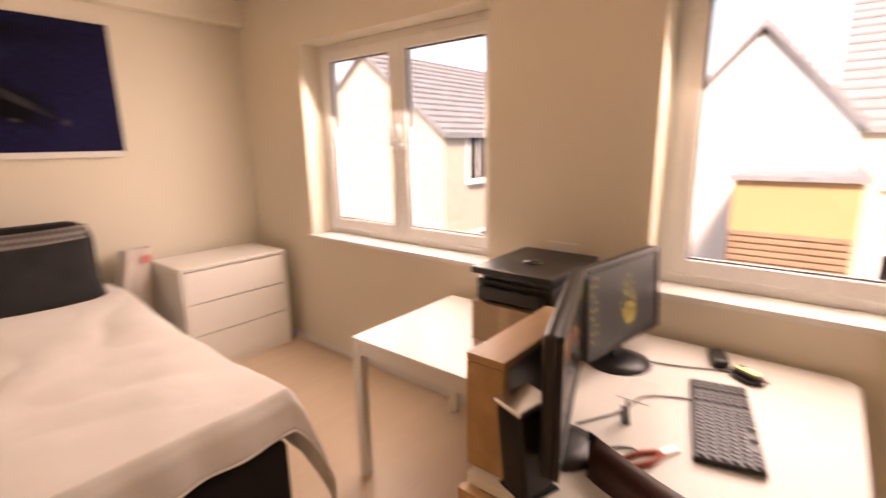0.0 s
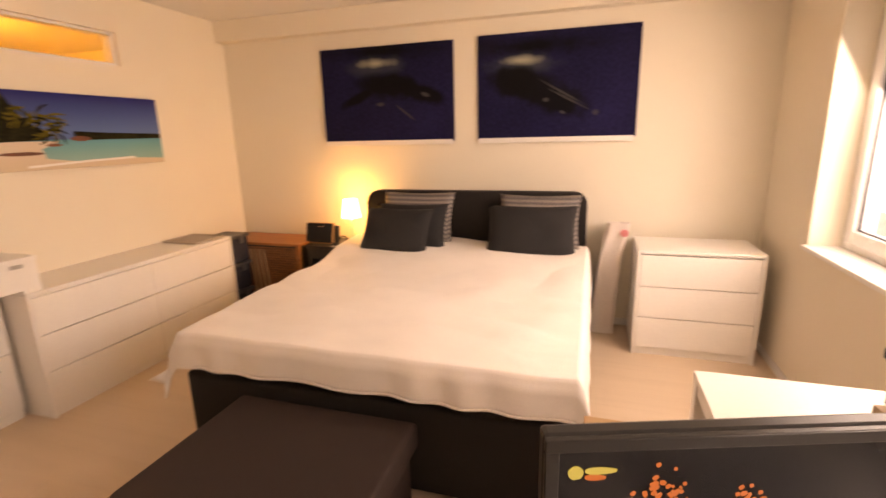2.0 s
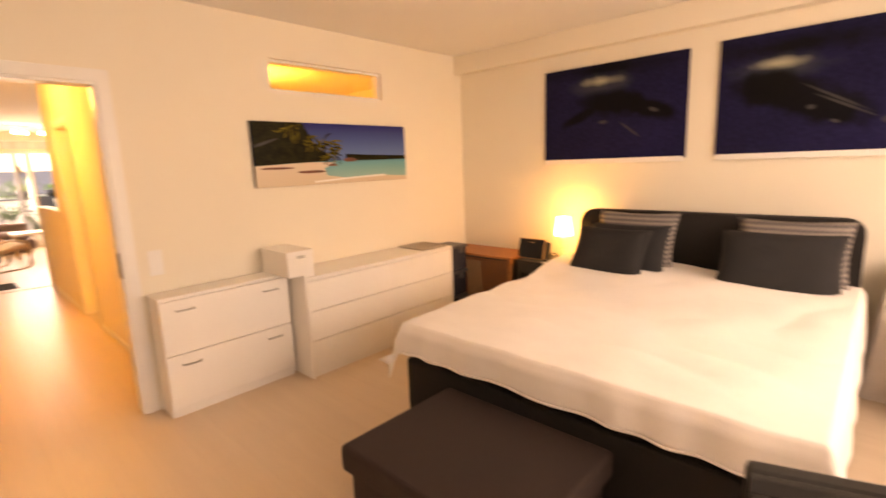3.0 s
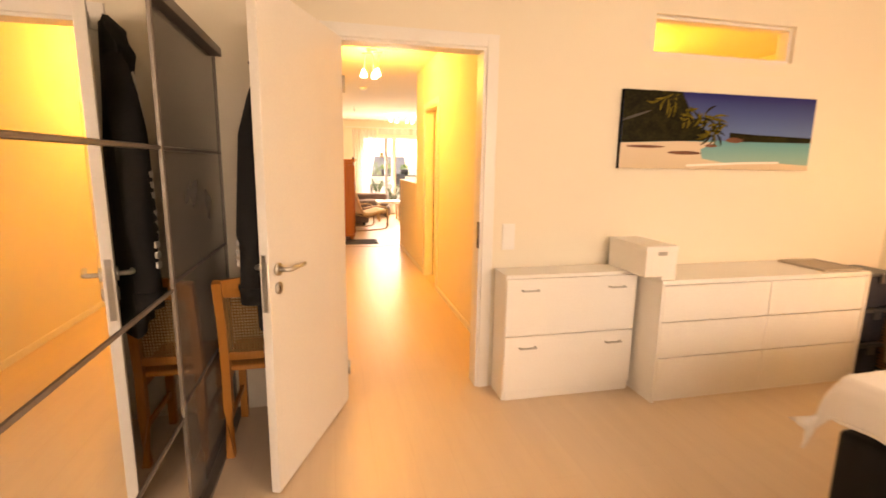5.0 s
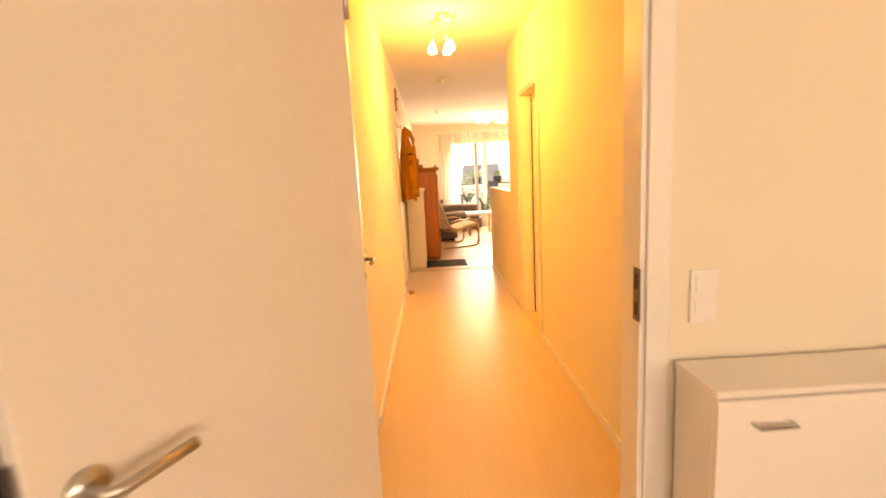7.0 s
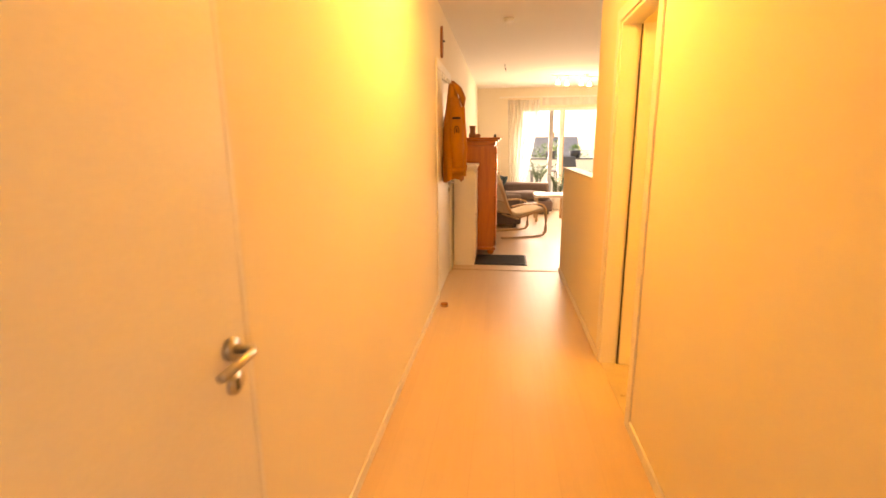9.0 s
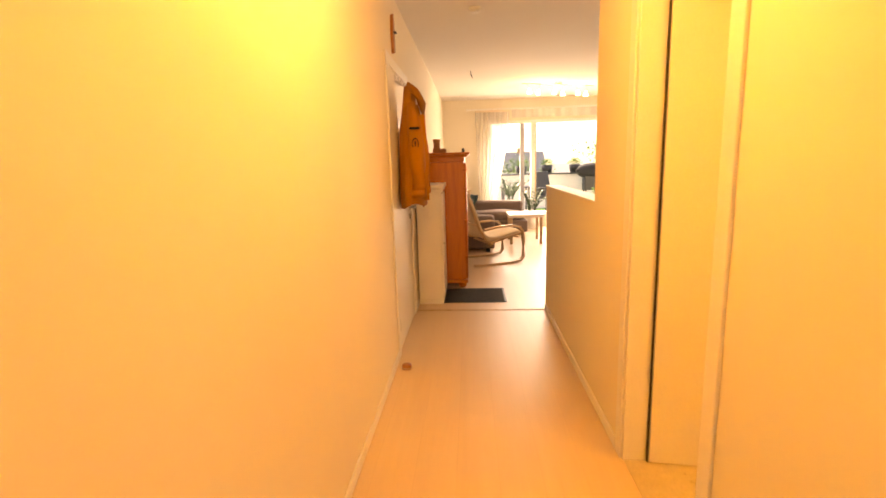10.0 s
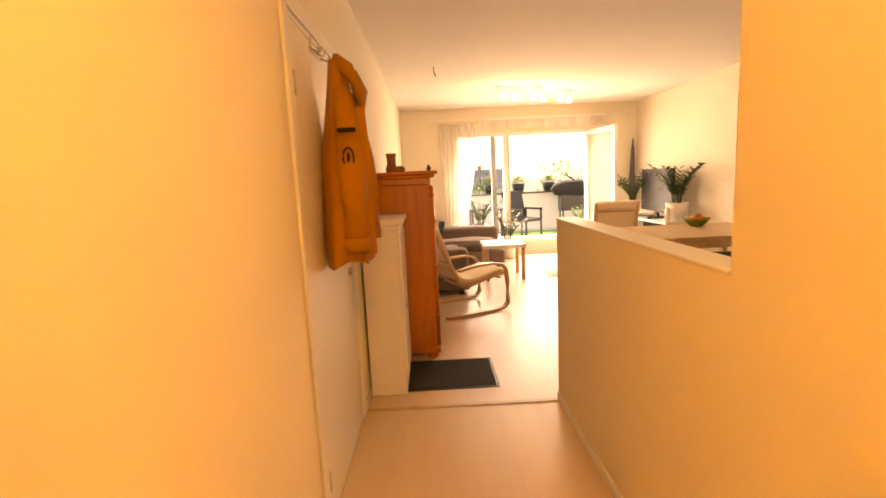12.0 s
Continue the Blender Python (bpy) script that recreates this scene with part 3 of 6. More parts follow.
def chest(name, at, rz, w, d, h, cols, rows, label):
    """Foil-faced drawer chest: body, overhanging front plinth, drawer fronts with a shadow gap at the top. Front looks along local -y."""
    c = thing(name, at, label, "chest of drawers", rz=rz)
    t = 0.02
    part("side_panel", boxes((0, 0.0, 0, t, d, h - 0.022), bevel=0.002), M_LAC, c)
    part("side_panel", boxes((w - t, 0.0, 0, w, d, h - 0.022), bevel=0.002), M_LAC, c)
    part("top", boxes((0, 0.0, h - 0.021, w, d, h), bevel=0.002), M_LAC, c)
    part("back", boxes((t, d - 0.012, 0.0, w - t, d - 0.002, h - 0.022)), M_LAC, c)
    part("plinth", boxes((t, 0.022, 0, w - t, 0.04, 0.06)), M_LAC, c)
    part("inner_shadow", boxes((t, 0.03, 0.06, w - t, 0.034, h - 0.023)), M_LAC, c)
    fw, fh = (w - 2 * t - 0.004 * (cols + 1)) / cols, (h - 0.022 - 0.06 - 0.008) / rows
    for i in range(cols):
        for j in range(rows):
            x0 = t + 0.004 + i * (fw + 0.004)
            z0 = 0.062 + j * fh
            part("drawer_front", boxes((x0, 0.004, z0, x0 + fw, 0.024, z0 + fh - 0.007), bevel=0.002), M_LAC, c)
    return c


chest("chest_of_drawers", (0.845, 3.85, 0), 0, 0.785, 0.48, 0.78, 1, 3, "white three-drawer chest beside the bed, cream in the lamplight")
chest("long_dresser", (-2.47, 2.10, 0), 90, 1.60, 0.42, 0.78, 2, 3, "long low white six-drawer dresser against the wall")

# shoe cabinet with two tip-out flaps
sc = thing("shoe_cabinet", (-2.67, 1.20, 0), "white shoe cabinet with two tip-out flaps and steel bar handles", "cabinet", rz=90)
w, d, h = 0.875, 0.21, 0.80
part("side_panel", boxes((0, 0.018, 0, 0.018, d, h - 0.02), bevel=0.002), M_LAC, sc)
part("side_panel", boxes((w - 0.018, 0.018, 0, w, d, h - 0.02), bevel=0.002), M_LAC, sc)
part("top", boxes((-0.004, -0.004, h - 0.019, w + 0.004, d, h), bevel=0.003), M_LAC, sc)
part("plinth", boxes((0.018, 0.01, 0, w - 0.018, 0.03, 0.055), bevel=0.002), M_LAC, sc)
part("inner_shadow", boxes((0.018, 0.024, 0.055, w - 0.018, 0.03, h - 0.02)), M_LAC, sc)
for z in (0.06, 0.42):
    fl = part("flap", boxes((0.003, 0.0, z, w - 0.003, 0.018, z + 0.353), bevel=0.002), M_LAC, sc)
    for x in (0.15, 0.73):
        bm = tube([(x - 0.05, 0.0, z + 0.285), (x - 0.05, -0.024, z + 0.285), (x + 0.05, -0.024, z + 0.285), (x + 0.05, 0.0, z + 0.285)], 0, 4, flat=(0.006, 0.004))
        part("bar_handle", bm, M_STEEL, fl, "brushed steel bar handle")

# bed
BX0, BX1, BY0, BY1 = -1.40, 0.49, 2.07, 4.16
bed = thing("bed", (0, 0, 0), "black upholstered double bed with padded headboard", "bed")
part("bed_base", boxes((BX0 - 0.005, BY0 + 0.02, 0.03, BX1 - 0.01, BY1, 0.46), bevel=0.02, seg=3), M_BLACKFAB, bed)
for x in (BX0 + 0.1, BX1 - 0.14):
    for y in (BY0 + 0.1, BY1 - 0.14):
        part("leg", boxes((x, y, 0, x + 0.05, y + 0.05, 0.032)), M_BLACKPL, bed)
part("mattress", boxes((BX0 + 0.05, BY0 + 0.05, 0.462, BX1 - 0.05, BY1, 0.63), bevel=0.04, seg=3), M_SPREAD, bed, "white mattress")
# headboard with rounded upper corners
R = 0.10
out = [(BX0 + 0.03, 4.165, 0.03), (BX1, 4.165, 0.03)]
for k in range(9):
    a = math.pi / 2 * k / 8
    out.append((BX1 - R + R * math.cos(a), 4.165, 1.135 - R + R * math.sin(a)))
for k in range(9):
    a = math.pi / 2 * (1 + k / 8)
    out.append((BX0 + 0.03 + R + R * math.cos(a), 4.165, 1.135 - R + R * math.sin(a)))
bm = poly(out, (0, 0.11, 0))
bmesh.ops.bevel(bm, geom=[e for e in bm.edges if abs(e.verts[0].co.y - e.verts[1].co.y) < 0.01], offset=0.018, segments=3, profile=0.5, affect='EDGES')
part("headboard", bm, M_BLACKFAB, bed, "padded black fabric headboard", True)


# bedspread: flat on top with soft creases, falling over foot and sides
def spread(u, v):
    x = BX0 - 0.14 + u * (BX1 - BX0 + 0.47)
    y = BY0 - 0.158 + v * (4.08 - BY0 + 0.158)
    ex = max(BX0 - x, 0) + max(x - BX1, 0)
    ey = max(BY0 + 0.03 - y, 0)
    r, drop = 0.05, 0.0
    px, py = x, y
    if ex > 0:
        sgn = -1 if x < 0 else 1
        edge = BX0 if sgn < 0 else BX1
        px = edge + sgn * min(ex * 0.55, 0.035 + 0.08 * max(ex - 0.08, 0))
        drop += max(0, ex - 0.02)
    if ey > 0:
        py = BY0 + 0.03 - min(ey * 0.55, 0.04 + 0.10 * max(ey - 0.08, 0))
        drop += max(0, ey - 0.02)
    n1 = noise.noise(Vector((x * 1.6, y * 1.3, 3.1))) * 0.028
    n2 = noise.noise(Vector((x * 4.5, y * 3.0, 1.7))) * 0.010
    n3 = abs(noise.noise(Vector((x * 2.2 + y * 1.1, y * 2.6 - x, 8.2)))) * 0.036
    hem = math.sin(x * 21 + 2 * math.sin(x * 5)) * 0.010 * min(1, ey * 8) + math.sin(y * 17) * 0.010 * min(1, ex * 8)
    calm = min(1, max(0.25, (y - BY0) / 0.5))
    z = 0.675 + (n1 + n2 + n3) * calm - drop * (1.0 if min(ex, ey) > 0.02 else 0.95)
    if ex > 0.02 and ey > 0.02:
        k = min(ex, ey)
        px += (0.28 if x > 0 else -0.2) * k
        py -= 0.25 * k
        z -= 0.25 * k
    head = min(1, max(0, (y - 3.25) / 0.5))
    z += 0.07 * head * head * (3 - 2 * head)
    return (px + (hem * 0.6 if ex > 0 else 0), py - (hem if ey > 0 else 0), max(z, 0.14))


bs = thing("bedspread", (0, 0, 0), "creased white cotton bedspread draped over the bed", "bedspread")
part("cloth", sheet(120, 130, spread, 0.006), M_SPREAD, bs, "", True)
part("hem", tube([Vector(spread(k / 160, 0.0)) + Vector((0, -0.002, -0.002)) for k in range(161)], 0.005, 6), M_SPREAD, bs, "stitched foot hem", True)

# pillows leaning on the headboard
def pillow(name, at, w, h, t, tilt, turn, material, label, seed):
    ob = link(name, moved(cushion(w, h, t, 16, 0.45, seed), pose(0, 0, 0, 90 - tilt, 0, 0)), material, smooth=True)
    ob.matrix_world = pose(*at, 0, 0, turn)
    return tagged(ob, label, "pillow", "pillows on the bed")


pillow("patterned_pillow", (-0.85, 4.03, 0.93), 0.62, 0.44, 0.15, 18, 0, M_PATTERN, "grey patterned pillow leaning on the headboard", 1.0)
pillow("dark_pillow", (-0.86, 3.88, 0.88), 0.60, 0.40, 0.15, 26, 3, M_PILLOW, "charcoal cotton pillow in front of a patterned one", 2.0)
pillow("dark_pillow", (-0.93, 3.74, 0.87), 0.58, 0.40, 0.15, 32, -3, M_PILLOW, "charcoal cotton pillow leaning forward", 3.0)
pillow("patterned_pillow", (0.14, 4.03, 0.92), 0.62, 0.44, 0.15, 18, 0, M_PATTERN, "grey patterned pillow leaning on the headboard", 4.0)
pillow("dark_pillow", (0.10, 3.85, 0.88), 0.66, 0.42, 0.16, 28, 2, M_PILLOW, "wide charcoal cotton pillow with creases", 5.0)

# storage bench at the foot of the bed
sb = thing("storage_bench", (0, 0, 0), "dark brown fabric storage bench at the foot of the bed", "bench")
part("box", boxes((-1.0, 1.39, 0.0, -0.17, 2.02, 0.33), bevel=0.012), M_BENCH, sb)
part("lid", boxes((-1.03, 1.36, 0.30, -0.14, 2.05, 0.42), bevel=0.022, seg=3), M_BENCH, sb)

# square white table by the window
tb = thing("white_table", (0, 0, 0), "square white table with four square legs", "table")
part("tabletop", boxes((0.905, 1.45, 0.695, 1.655, 2.20, 0.72), bevel=0.002), M_LAC, tb)
for x in (0.907, 1.608):
    for y in (1.452, 2.153):
        part("leg", boxes((x, y, 0, x + 0.045, y + 0.045, 0.695), bevel=0.002), M_LAC, tb)
part("apron", boxes((0.952, 2.165, 0.64, 1.608, 2.183, 0.695)), M_LAC, tb)
part("apron", boxes((0.915, 1.497, 0.64, 0.933, 2.153, 0.695)), M_LAC, tb)


# ---- pictures ----
def blob(cx, cz, rx, rz, y, n=22, rough=0.12, seed=0.0, tilt=0.0):
    """An uneven flat outline in the x-z plane, for shapes printed on a picture."""
    pts = []
    for k in range(n):
        a = 2 * math.pi * k / n
        r = 1 + rough * noise.noise(Vector((math.cos(a) * 2 + seed, math.sin(a) * 2, seed)))
        px, pz = rx * r * math.cos(a), rz * r * math.sin(a)
        pts.append((cx + px * math.cos(tilt) - pz * math.sin(tilt), y, cz + px * math.sin(tilt) + pz * math.cos(tilt)))
    return pts


def spindle(x0, z0, x1, z1, wide, y, bend=0.0, n=12, peak=0.4):
    """A long tapered outline from one end to the other."""
    d = Vector((x1 - x0, 0, z1 - z0))
    s = Vector((-d.z, 0, d.x)).normalized()
    up, lo = [], []
    for k in range(n + 1):
        f = k / n
        w = wide * math.sin(math.pi * f ** (math.log(0.5) / math.log(peak))) ** 0.8
        c = Vector((x0, y, z0)) + d * f + s * bend * math.sin(math.pi * f)
        up.append(c + s * (w + 0.002)), lo.append(c - s * (w + 0.002))
    return up + lo[::-1]


def sea_print(name, cx, cz, bodies, glints):
    """Deep blue water, darker at the top, with a soft pale light behind the surface."""
    m = mat(name, (0.006, 0.0055, 0.028), 0.8, vary=0.3, scale=1.6, fine=40, bump=0.02, tint=(0.012, 0.011, 0.05))
    n, l = m.node_tree.nodes, m.node_tree.links
    b = n["Principled BSDF"]
    old = b.inputs["Base Color"].links[0].from_socket
    co = n.new("ShaderNodeTexCoord")
    def spot(x, z, sx, sz, turn, top, far=1.45, near=0.55):
        mp, ln, nz, ad, rg = n.new("ShaderNodeMapping"), n.new("ShaderNodeVectorMath"), n.new("ShaderNodeTexNoise"), n.new("ShaderNodeMath"), n.new("ShaderNodeMapRange")
        mp.vector_type = 'TEXTURE'
        mp.inputs["Location"].default_value, mp.inputs["Rotation"].default_value, mp.inputs["Scale"].default_value = (x, -0.022, z), (0, radians(-turn), 0), (sx, 1, sz)
        ln.operation = 'LENGTH'
        nz.inputs["Scale"].default_value, nz.inputs["Detail"].default_value = 9, 5
        ad.operation = 'MULTIPLY_ADD'
        ad.inputs[1].default_value = 0.9
        l.new(co.outputs["Object"], mp.inputs[0]), l.new(mp.outputs[0], ln.inputs[0]), l.new(co.outputs["Object"], nz.inputs[0])
        l.new(nz.outputs[0], ad.inputs[0]), l.new(ln.outputs["Value"], ad.inputs[2])
        rg.inputs["From Min"].default_value, rg.inputs["From Max"].default_value = far, near
        rg.inputs["To Min"].default_value, rg.inputs["To Max"].default_value = 0, top
        l.new(ad.outputs[0], rg.inputs[0])
        return rg.outputs[0]
    dark, pale, grey = (0.0025, 0.002, 0.0025, 1), (0.34, 0.33, 0.25, 1), (0.055, 0.054, 0.056, 1)
    layers = [(spot(cx + 0.05, cz + 0.10, 0.75, 0.10, 0, 0.95), dark), (spot(cx, cz - 0.03, 0.34, 0.10, 0, 0.8), (0.05, 0.06, 0.07, 1)), (spot(cx, cz, 0.20, 0.045, 0, 1.0), pale)]
    layers += [(spot(*e, 0.96, 1.5, 1.05), dark) for e in bodies] + [(spot(*e, 0.9, 1.5, 0.9), grey) for e in glints]
    for fac, col in layers:
        mx = n.new("ShaderNodeMix")
        mx.data_type = 'RGBA'
        l.new(fac, mx.inputs[0]), l.new(old, mx.inputs[6])
        mx.inputs[7].default_value = col
        old = mx.outputs[2]
    l.new(old, b.inputs["Base Color"])
    return m


M_DEEP = (sea_print("printed_sea", 0.54, 0.66, ((0.64, 0.47, 0.30, 0.13, -4), (0.94, 0.40, 0.26, 0.085, -20), (0.36, 0.38, 0.24, 0.05, 24)), ((0.98, 0.385, 0.05, 0.018, -20), (0.56, 0.32, 0.045, 0.02, 0), (0.80, 0.24, 0.13, 0.012, -38))),
          sea_print("printed_sea_dark", 0.36, 0.605, ((0.52, 0.36, 0.44, 0.15, -24), (0.30, 0.44, 0.22, 0.14, -10)), ((0.66, 0.36, 0.22, 0.012, -30), (0.72, 0.30, 0.2, 0.010, -28), (0.55, 0.30, 0.03, 0.02, 0), (0.93, 0.19, 0.035, 0.03, 0), (0.68, 0.20, 0.03, 0.014, -20))))
for sea in M_DEEP:
    sea.node_tree.nodes["Principled BSDF"].inputs["Specular IOR Level"].default_value = 0.15
M_DARKPRINT = mat("printed_dark_shape", (0.002, 0.002, 0.003), 0.9, vary=0.4, scale=7, bump=0.03, tint=(0.004, 0.004, 0.006))
M_DARKPRINT.node_tree.nodes["Principled BSDF"].inputs["Specular IOR Level"].default_value = 0.1
M_GREYPRINT = mat("printed_grey_streak", (0.05, 0.05, 0.055), 0.45, vary=0.5, scale=20, bump=0.02)


def sea_picture(x0, x1, z0, z1, second):
    p = thing("sea_picture", (x0, 4.4, z0), "deep blue underwater print with a dark drifting shape, white rail below", "picture", "pair of underwater prints")
    w, h = x1 - x0, z1 - z0
    part("print", boxes((0, -0.022, 0.0, w, -0.002, h), bevel=0.002), M_DEEP[1 if second else 0], p)
    part("bottom_rail", boxes((0.012, -0.042, -0.028, w - 0.012, -0.002, 0.012), bevel=0.003), M_BLANK, p, "white rail under the print")
    return p


sea_picture(-1.852, -0.62, 1.545, 2.345, False)
sea_picture(-0.415, 0.815, 1.545, 2.355, True)

# beach panorama on the west wall, in a local x-z plane seen from +x
bp = thing("beach_picture", (-2.9, 2.005, 1.432), "wide frameless beach photograph with palms and turquoise water", "picture", rz=90)
BW, BH = 1.51, 0.49


def printed(name, low, high, z0, z1, vary=0.12):
    """A print whose colour goes from one shade to another over its height."""
    m = mat(name, low, 0.45, vary=vary, bump=0.02)
    n, l = m.node_tree.nodes, m.node_tree.links
    co, sp, rg, rp = n.new("ShaderNodeTexCoord"), n.new("ShaderNodeSeparateXYZ"), n.new("ShaderNodeMapRange"), n.new("ShaderNodeValToRGB")
    l.new(co.outputs["Object"], sp.inputs[0]), l.new(sp.outputs[2], rg.inputs[0])
    rg.inputs["From Min"].default_value, rg.inputs["From Max"].default_value = z0, z1
    rp.color_ramp.elements[0].color, rp.color_ramp.elements[1].color = (*low, 1), (*high, 1)
    l.new(rg.outputs[0], rp.inputs[0]), l.new(rp.outputs[0], n["Principled BSDF"].inputs["Base Color"])
    return m


M_SKYPRINT = printed("printed_sky", (0.10, 0.17, 0.38), (0.02, 0.02, 0.14), 0.24, 0.49)
M_SEAPRINT = printed("printed_lagoon", (0.22, 0.42, 0.38), (0.05, 0.30, 0.38), 0.05, 0.20)
M_SANDPRINT = printed("printed_sand", (0.62, 0.50, 0.36), (0.66, 0.54, 0.42), 0.0, 0.16)
M_JUNGLE = mat("printed_dark_palms", (0.006, 0.006, 0.003), 0.45, vary=0.6, scale=18, fine=60, bump=0.02, tint=(0.018, 0.016, 0.005))
M_FROND = mat("printed_lit_fronds", (0.05, 0.055, 0.01), 0.8, vary=0.6, scale=22, bump=0.02, tint=(0.15, 0.12, 0.02))
for pm in (M_JUNGLE, M_FROND, M_SKYPRINT):
    pm.node_tree.nodes["Principled BSDF"].inputs["Specular IOR Level"].default_value = 0.1
M_ROCK = mat("printed_red_rock", (0.18, 0.06, 0.03), 0.45, vary=0.4, scale=20, bump=0.02)
part("panel", boxes((0, -0.028, 0, BW, -0.002, BH), bevel=0.001), M_DARKPRINT, bp)


def bflat(name, pts, material, lift):
    part(name, poly([(min(max(a, 0.001), BW - 0.001), -0.0282 - lift, min(max(c, 0.001), BH - 0.001)) for a, _, c in pts], (0, -0.0006, 0)), material, bp)


bflat("sky", [(0, 0, 0.15), (BW, 0, 0.15), (BW, 0, BH), (0, 0, BH)], M_SKYPRINT, 0.0)
bflat("lagoon", [(0, 0, 0), (BW, 0, 0), (BW, 0, 0.19), (0, 0, 0.19)], M_SEAPRINT, 0.0004)
bflat("far_island", [(0.82, 0, 0.185), (BW, 0, 0.19), (BW, 0, 0.225), (1.30, 0, 0.23), (1.05, 0, 0.235), (0.82, 0, 0.245)], M_JUNGLE, 0.001)
bflat("sand", [(0, 0, 0), (BW, 0, 0), (BW, 0, 0.035), (1.2, 0, 0.05), (0.8, 0, 0.045), (0.62, 0, 0.07), (0.60, 0, 0.13), (0.72, 0, 0.18), (0.45, 0, 0.18), (0, 0, 0.16)], M_SANDPRINT, 0.0016)
bflat("surf", [(0.5, 0, 0.015), (0.9, 0, 0.035), (1.25, 0, 0.045), (1.25, 0, 0.06), (0.9, 0, 0.05), (0.5, 0, 0.03)], M_BLANK, 0.0024)
bflat("palm_grove", [(0, 0, 0.16), (0.3, 0, 0.175), (0.62, 0, 0.185), (0.66, 0, 0.22), (0.55, 0, 0.30), (0.50, 0, 0.36), (0.42, 0, BH), (0, 0, BH)], M_JUNGLE, 0.0024)
rnd = random.Random(5)
for cx, cz, r in ((0.30, 0.44, 0.15), (0.62, 0.33, 0.14), (0.70, 0.26, 0.12), (0.46, 0.33, 0.10)):
    for k in range(20):
        a, q = rnd.uniform(0, 2 * math.pi), r * rnd.uniform(0.5, 1.0)
        ox, oz = rnd.gauss(0, r * 0.25), rnd.gauss(0, r * 0.2)
        bflat("frond", spindle(cx + ox, cz + oz, cx + ox + q * math.cos(a), cz + oz + q * 0.7 * math.sin(a) - 0.02, 0.006, 0, 0.010), M_FROND if k % 2 else M_JUNGLE, 0.0032 + 0.0002 * k)
bflat("trunk", spindle(0.0, 0.30, 0.20, 0.365, 0.006, 0), M_GREYPRINT, 0.004)
bflat("rock", blob(0.86, 0.195, 0.07, 0.018, 0, seed=2), M_ROCK, 0.004)
bflat("rock", blob(0.68, 0.155, 0.05, 0.010, 0, seed=4), M_ROCK, 0.004)
bflat("shade", blob(0.48, 0.105, 0.13, 0.012, 0, seed=7), M_ROCK, 0.004)
bflat("shade", blob(0.18, 0.14, 0.14, 0.009, 0, seed=8), M_ROCK, 0.004)

# ---- mirrored wardrobe ----
wr = thing("sliding_wardrobe", (-2.89, -0.33, 0), "wide wardrobe with one mirrored and one grey sliding door", "wardrobe")
part("carcass", boxes((0, -0.60, 0, 0.02, -0.06, 2.0), (1.98, -0.60, 0, 2.0, -0.06, 2.0), (0.02, -0.60, 1.98, 1.98, -0.06, 2.0), (0.02, -0.60, 0, 1.98, -0.58, 1.98), (0.02, -0.58, 0, 1.98, -0.06, 0.05)), M_LAC, wr)
part("top_rail", boxes((0, -0.06, 1.965, 2.0, 0.004, 2.005), bevel=0.002), M_ALU, wr, "aluminium sliding rail")
part("bottom_rail", boxes((0, -0.06, 0.0, 2.0, 0.004, 0.02), bevel=0.002), M_ALU, wr)
for x0, x1, y, m, lab in ((0.0, 1.0, -0.032, M_GREYGLASS, "grey lacquered glass sliding door"), (0.985, 1.995, -0.004, M_MIRROR, "mirrored sliding door")):
    dr = part("sliding_door", boxes((x0, y - 0.016, 0.022, x0 + 0.022, y + 0.004, 1.963), (x1 - 0.022, y - 0.016, 0.022, x1, y + 0.004, 1.963), bevel=0.002), M_ALU, wr, lab)
    for k in range(4):
        z0 = 0.022 + k * 0.4853
        part("panel", boxes((x0 + 0.022, y - 0.008, z0 + 0.008, x1 - 0.022, y - 0.002, z0 + 0.4773)), m, dr)
        part("cross_bar", boxes((x0 + 0.022, y - 0.012, z0 - 0.006, x1 - 0.022, y + 0.002, z0 + 0.006)), M_ALU, dr)


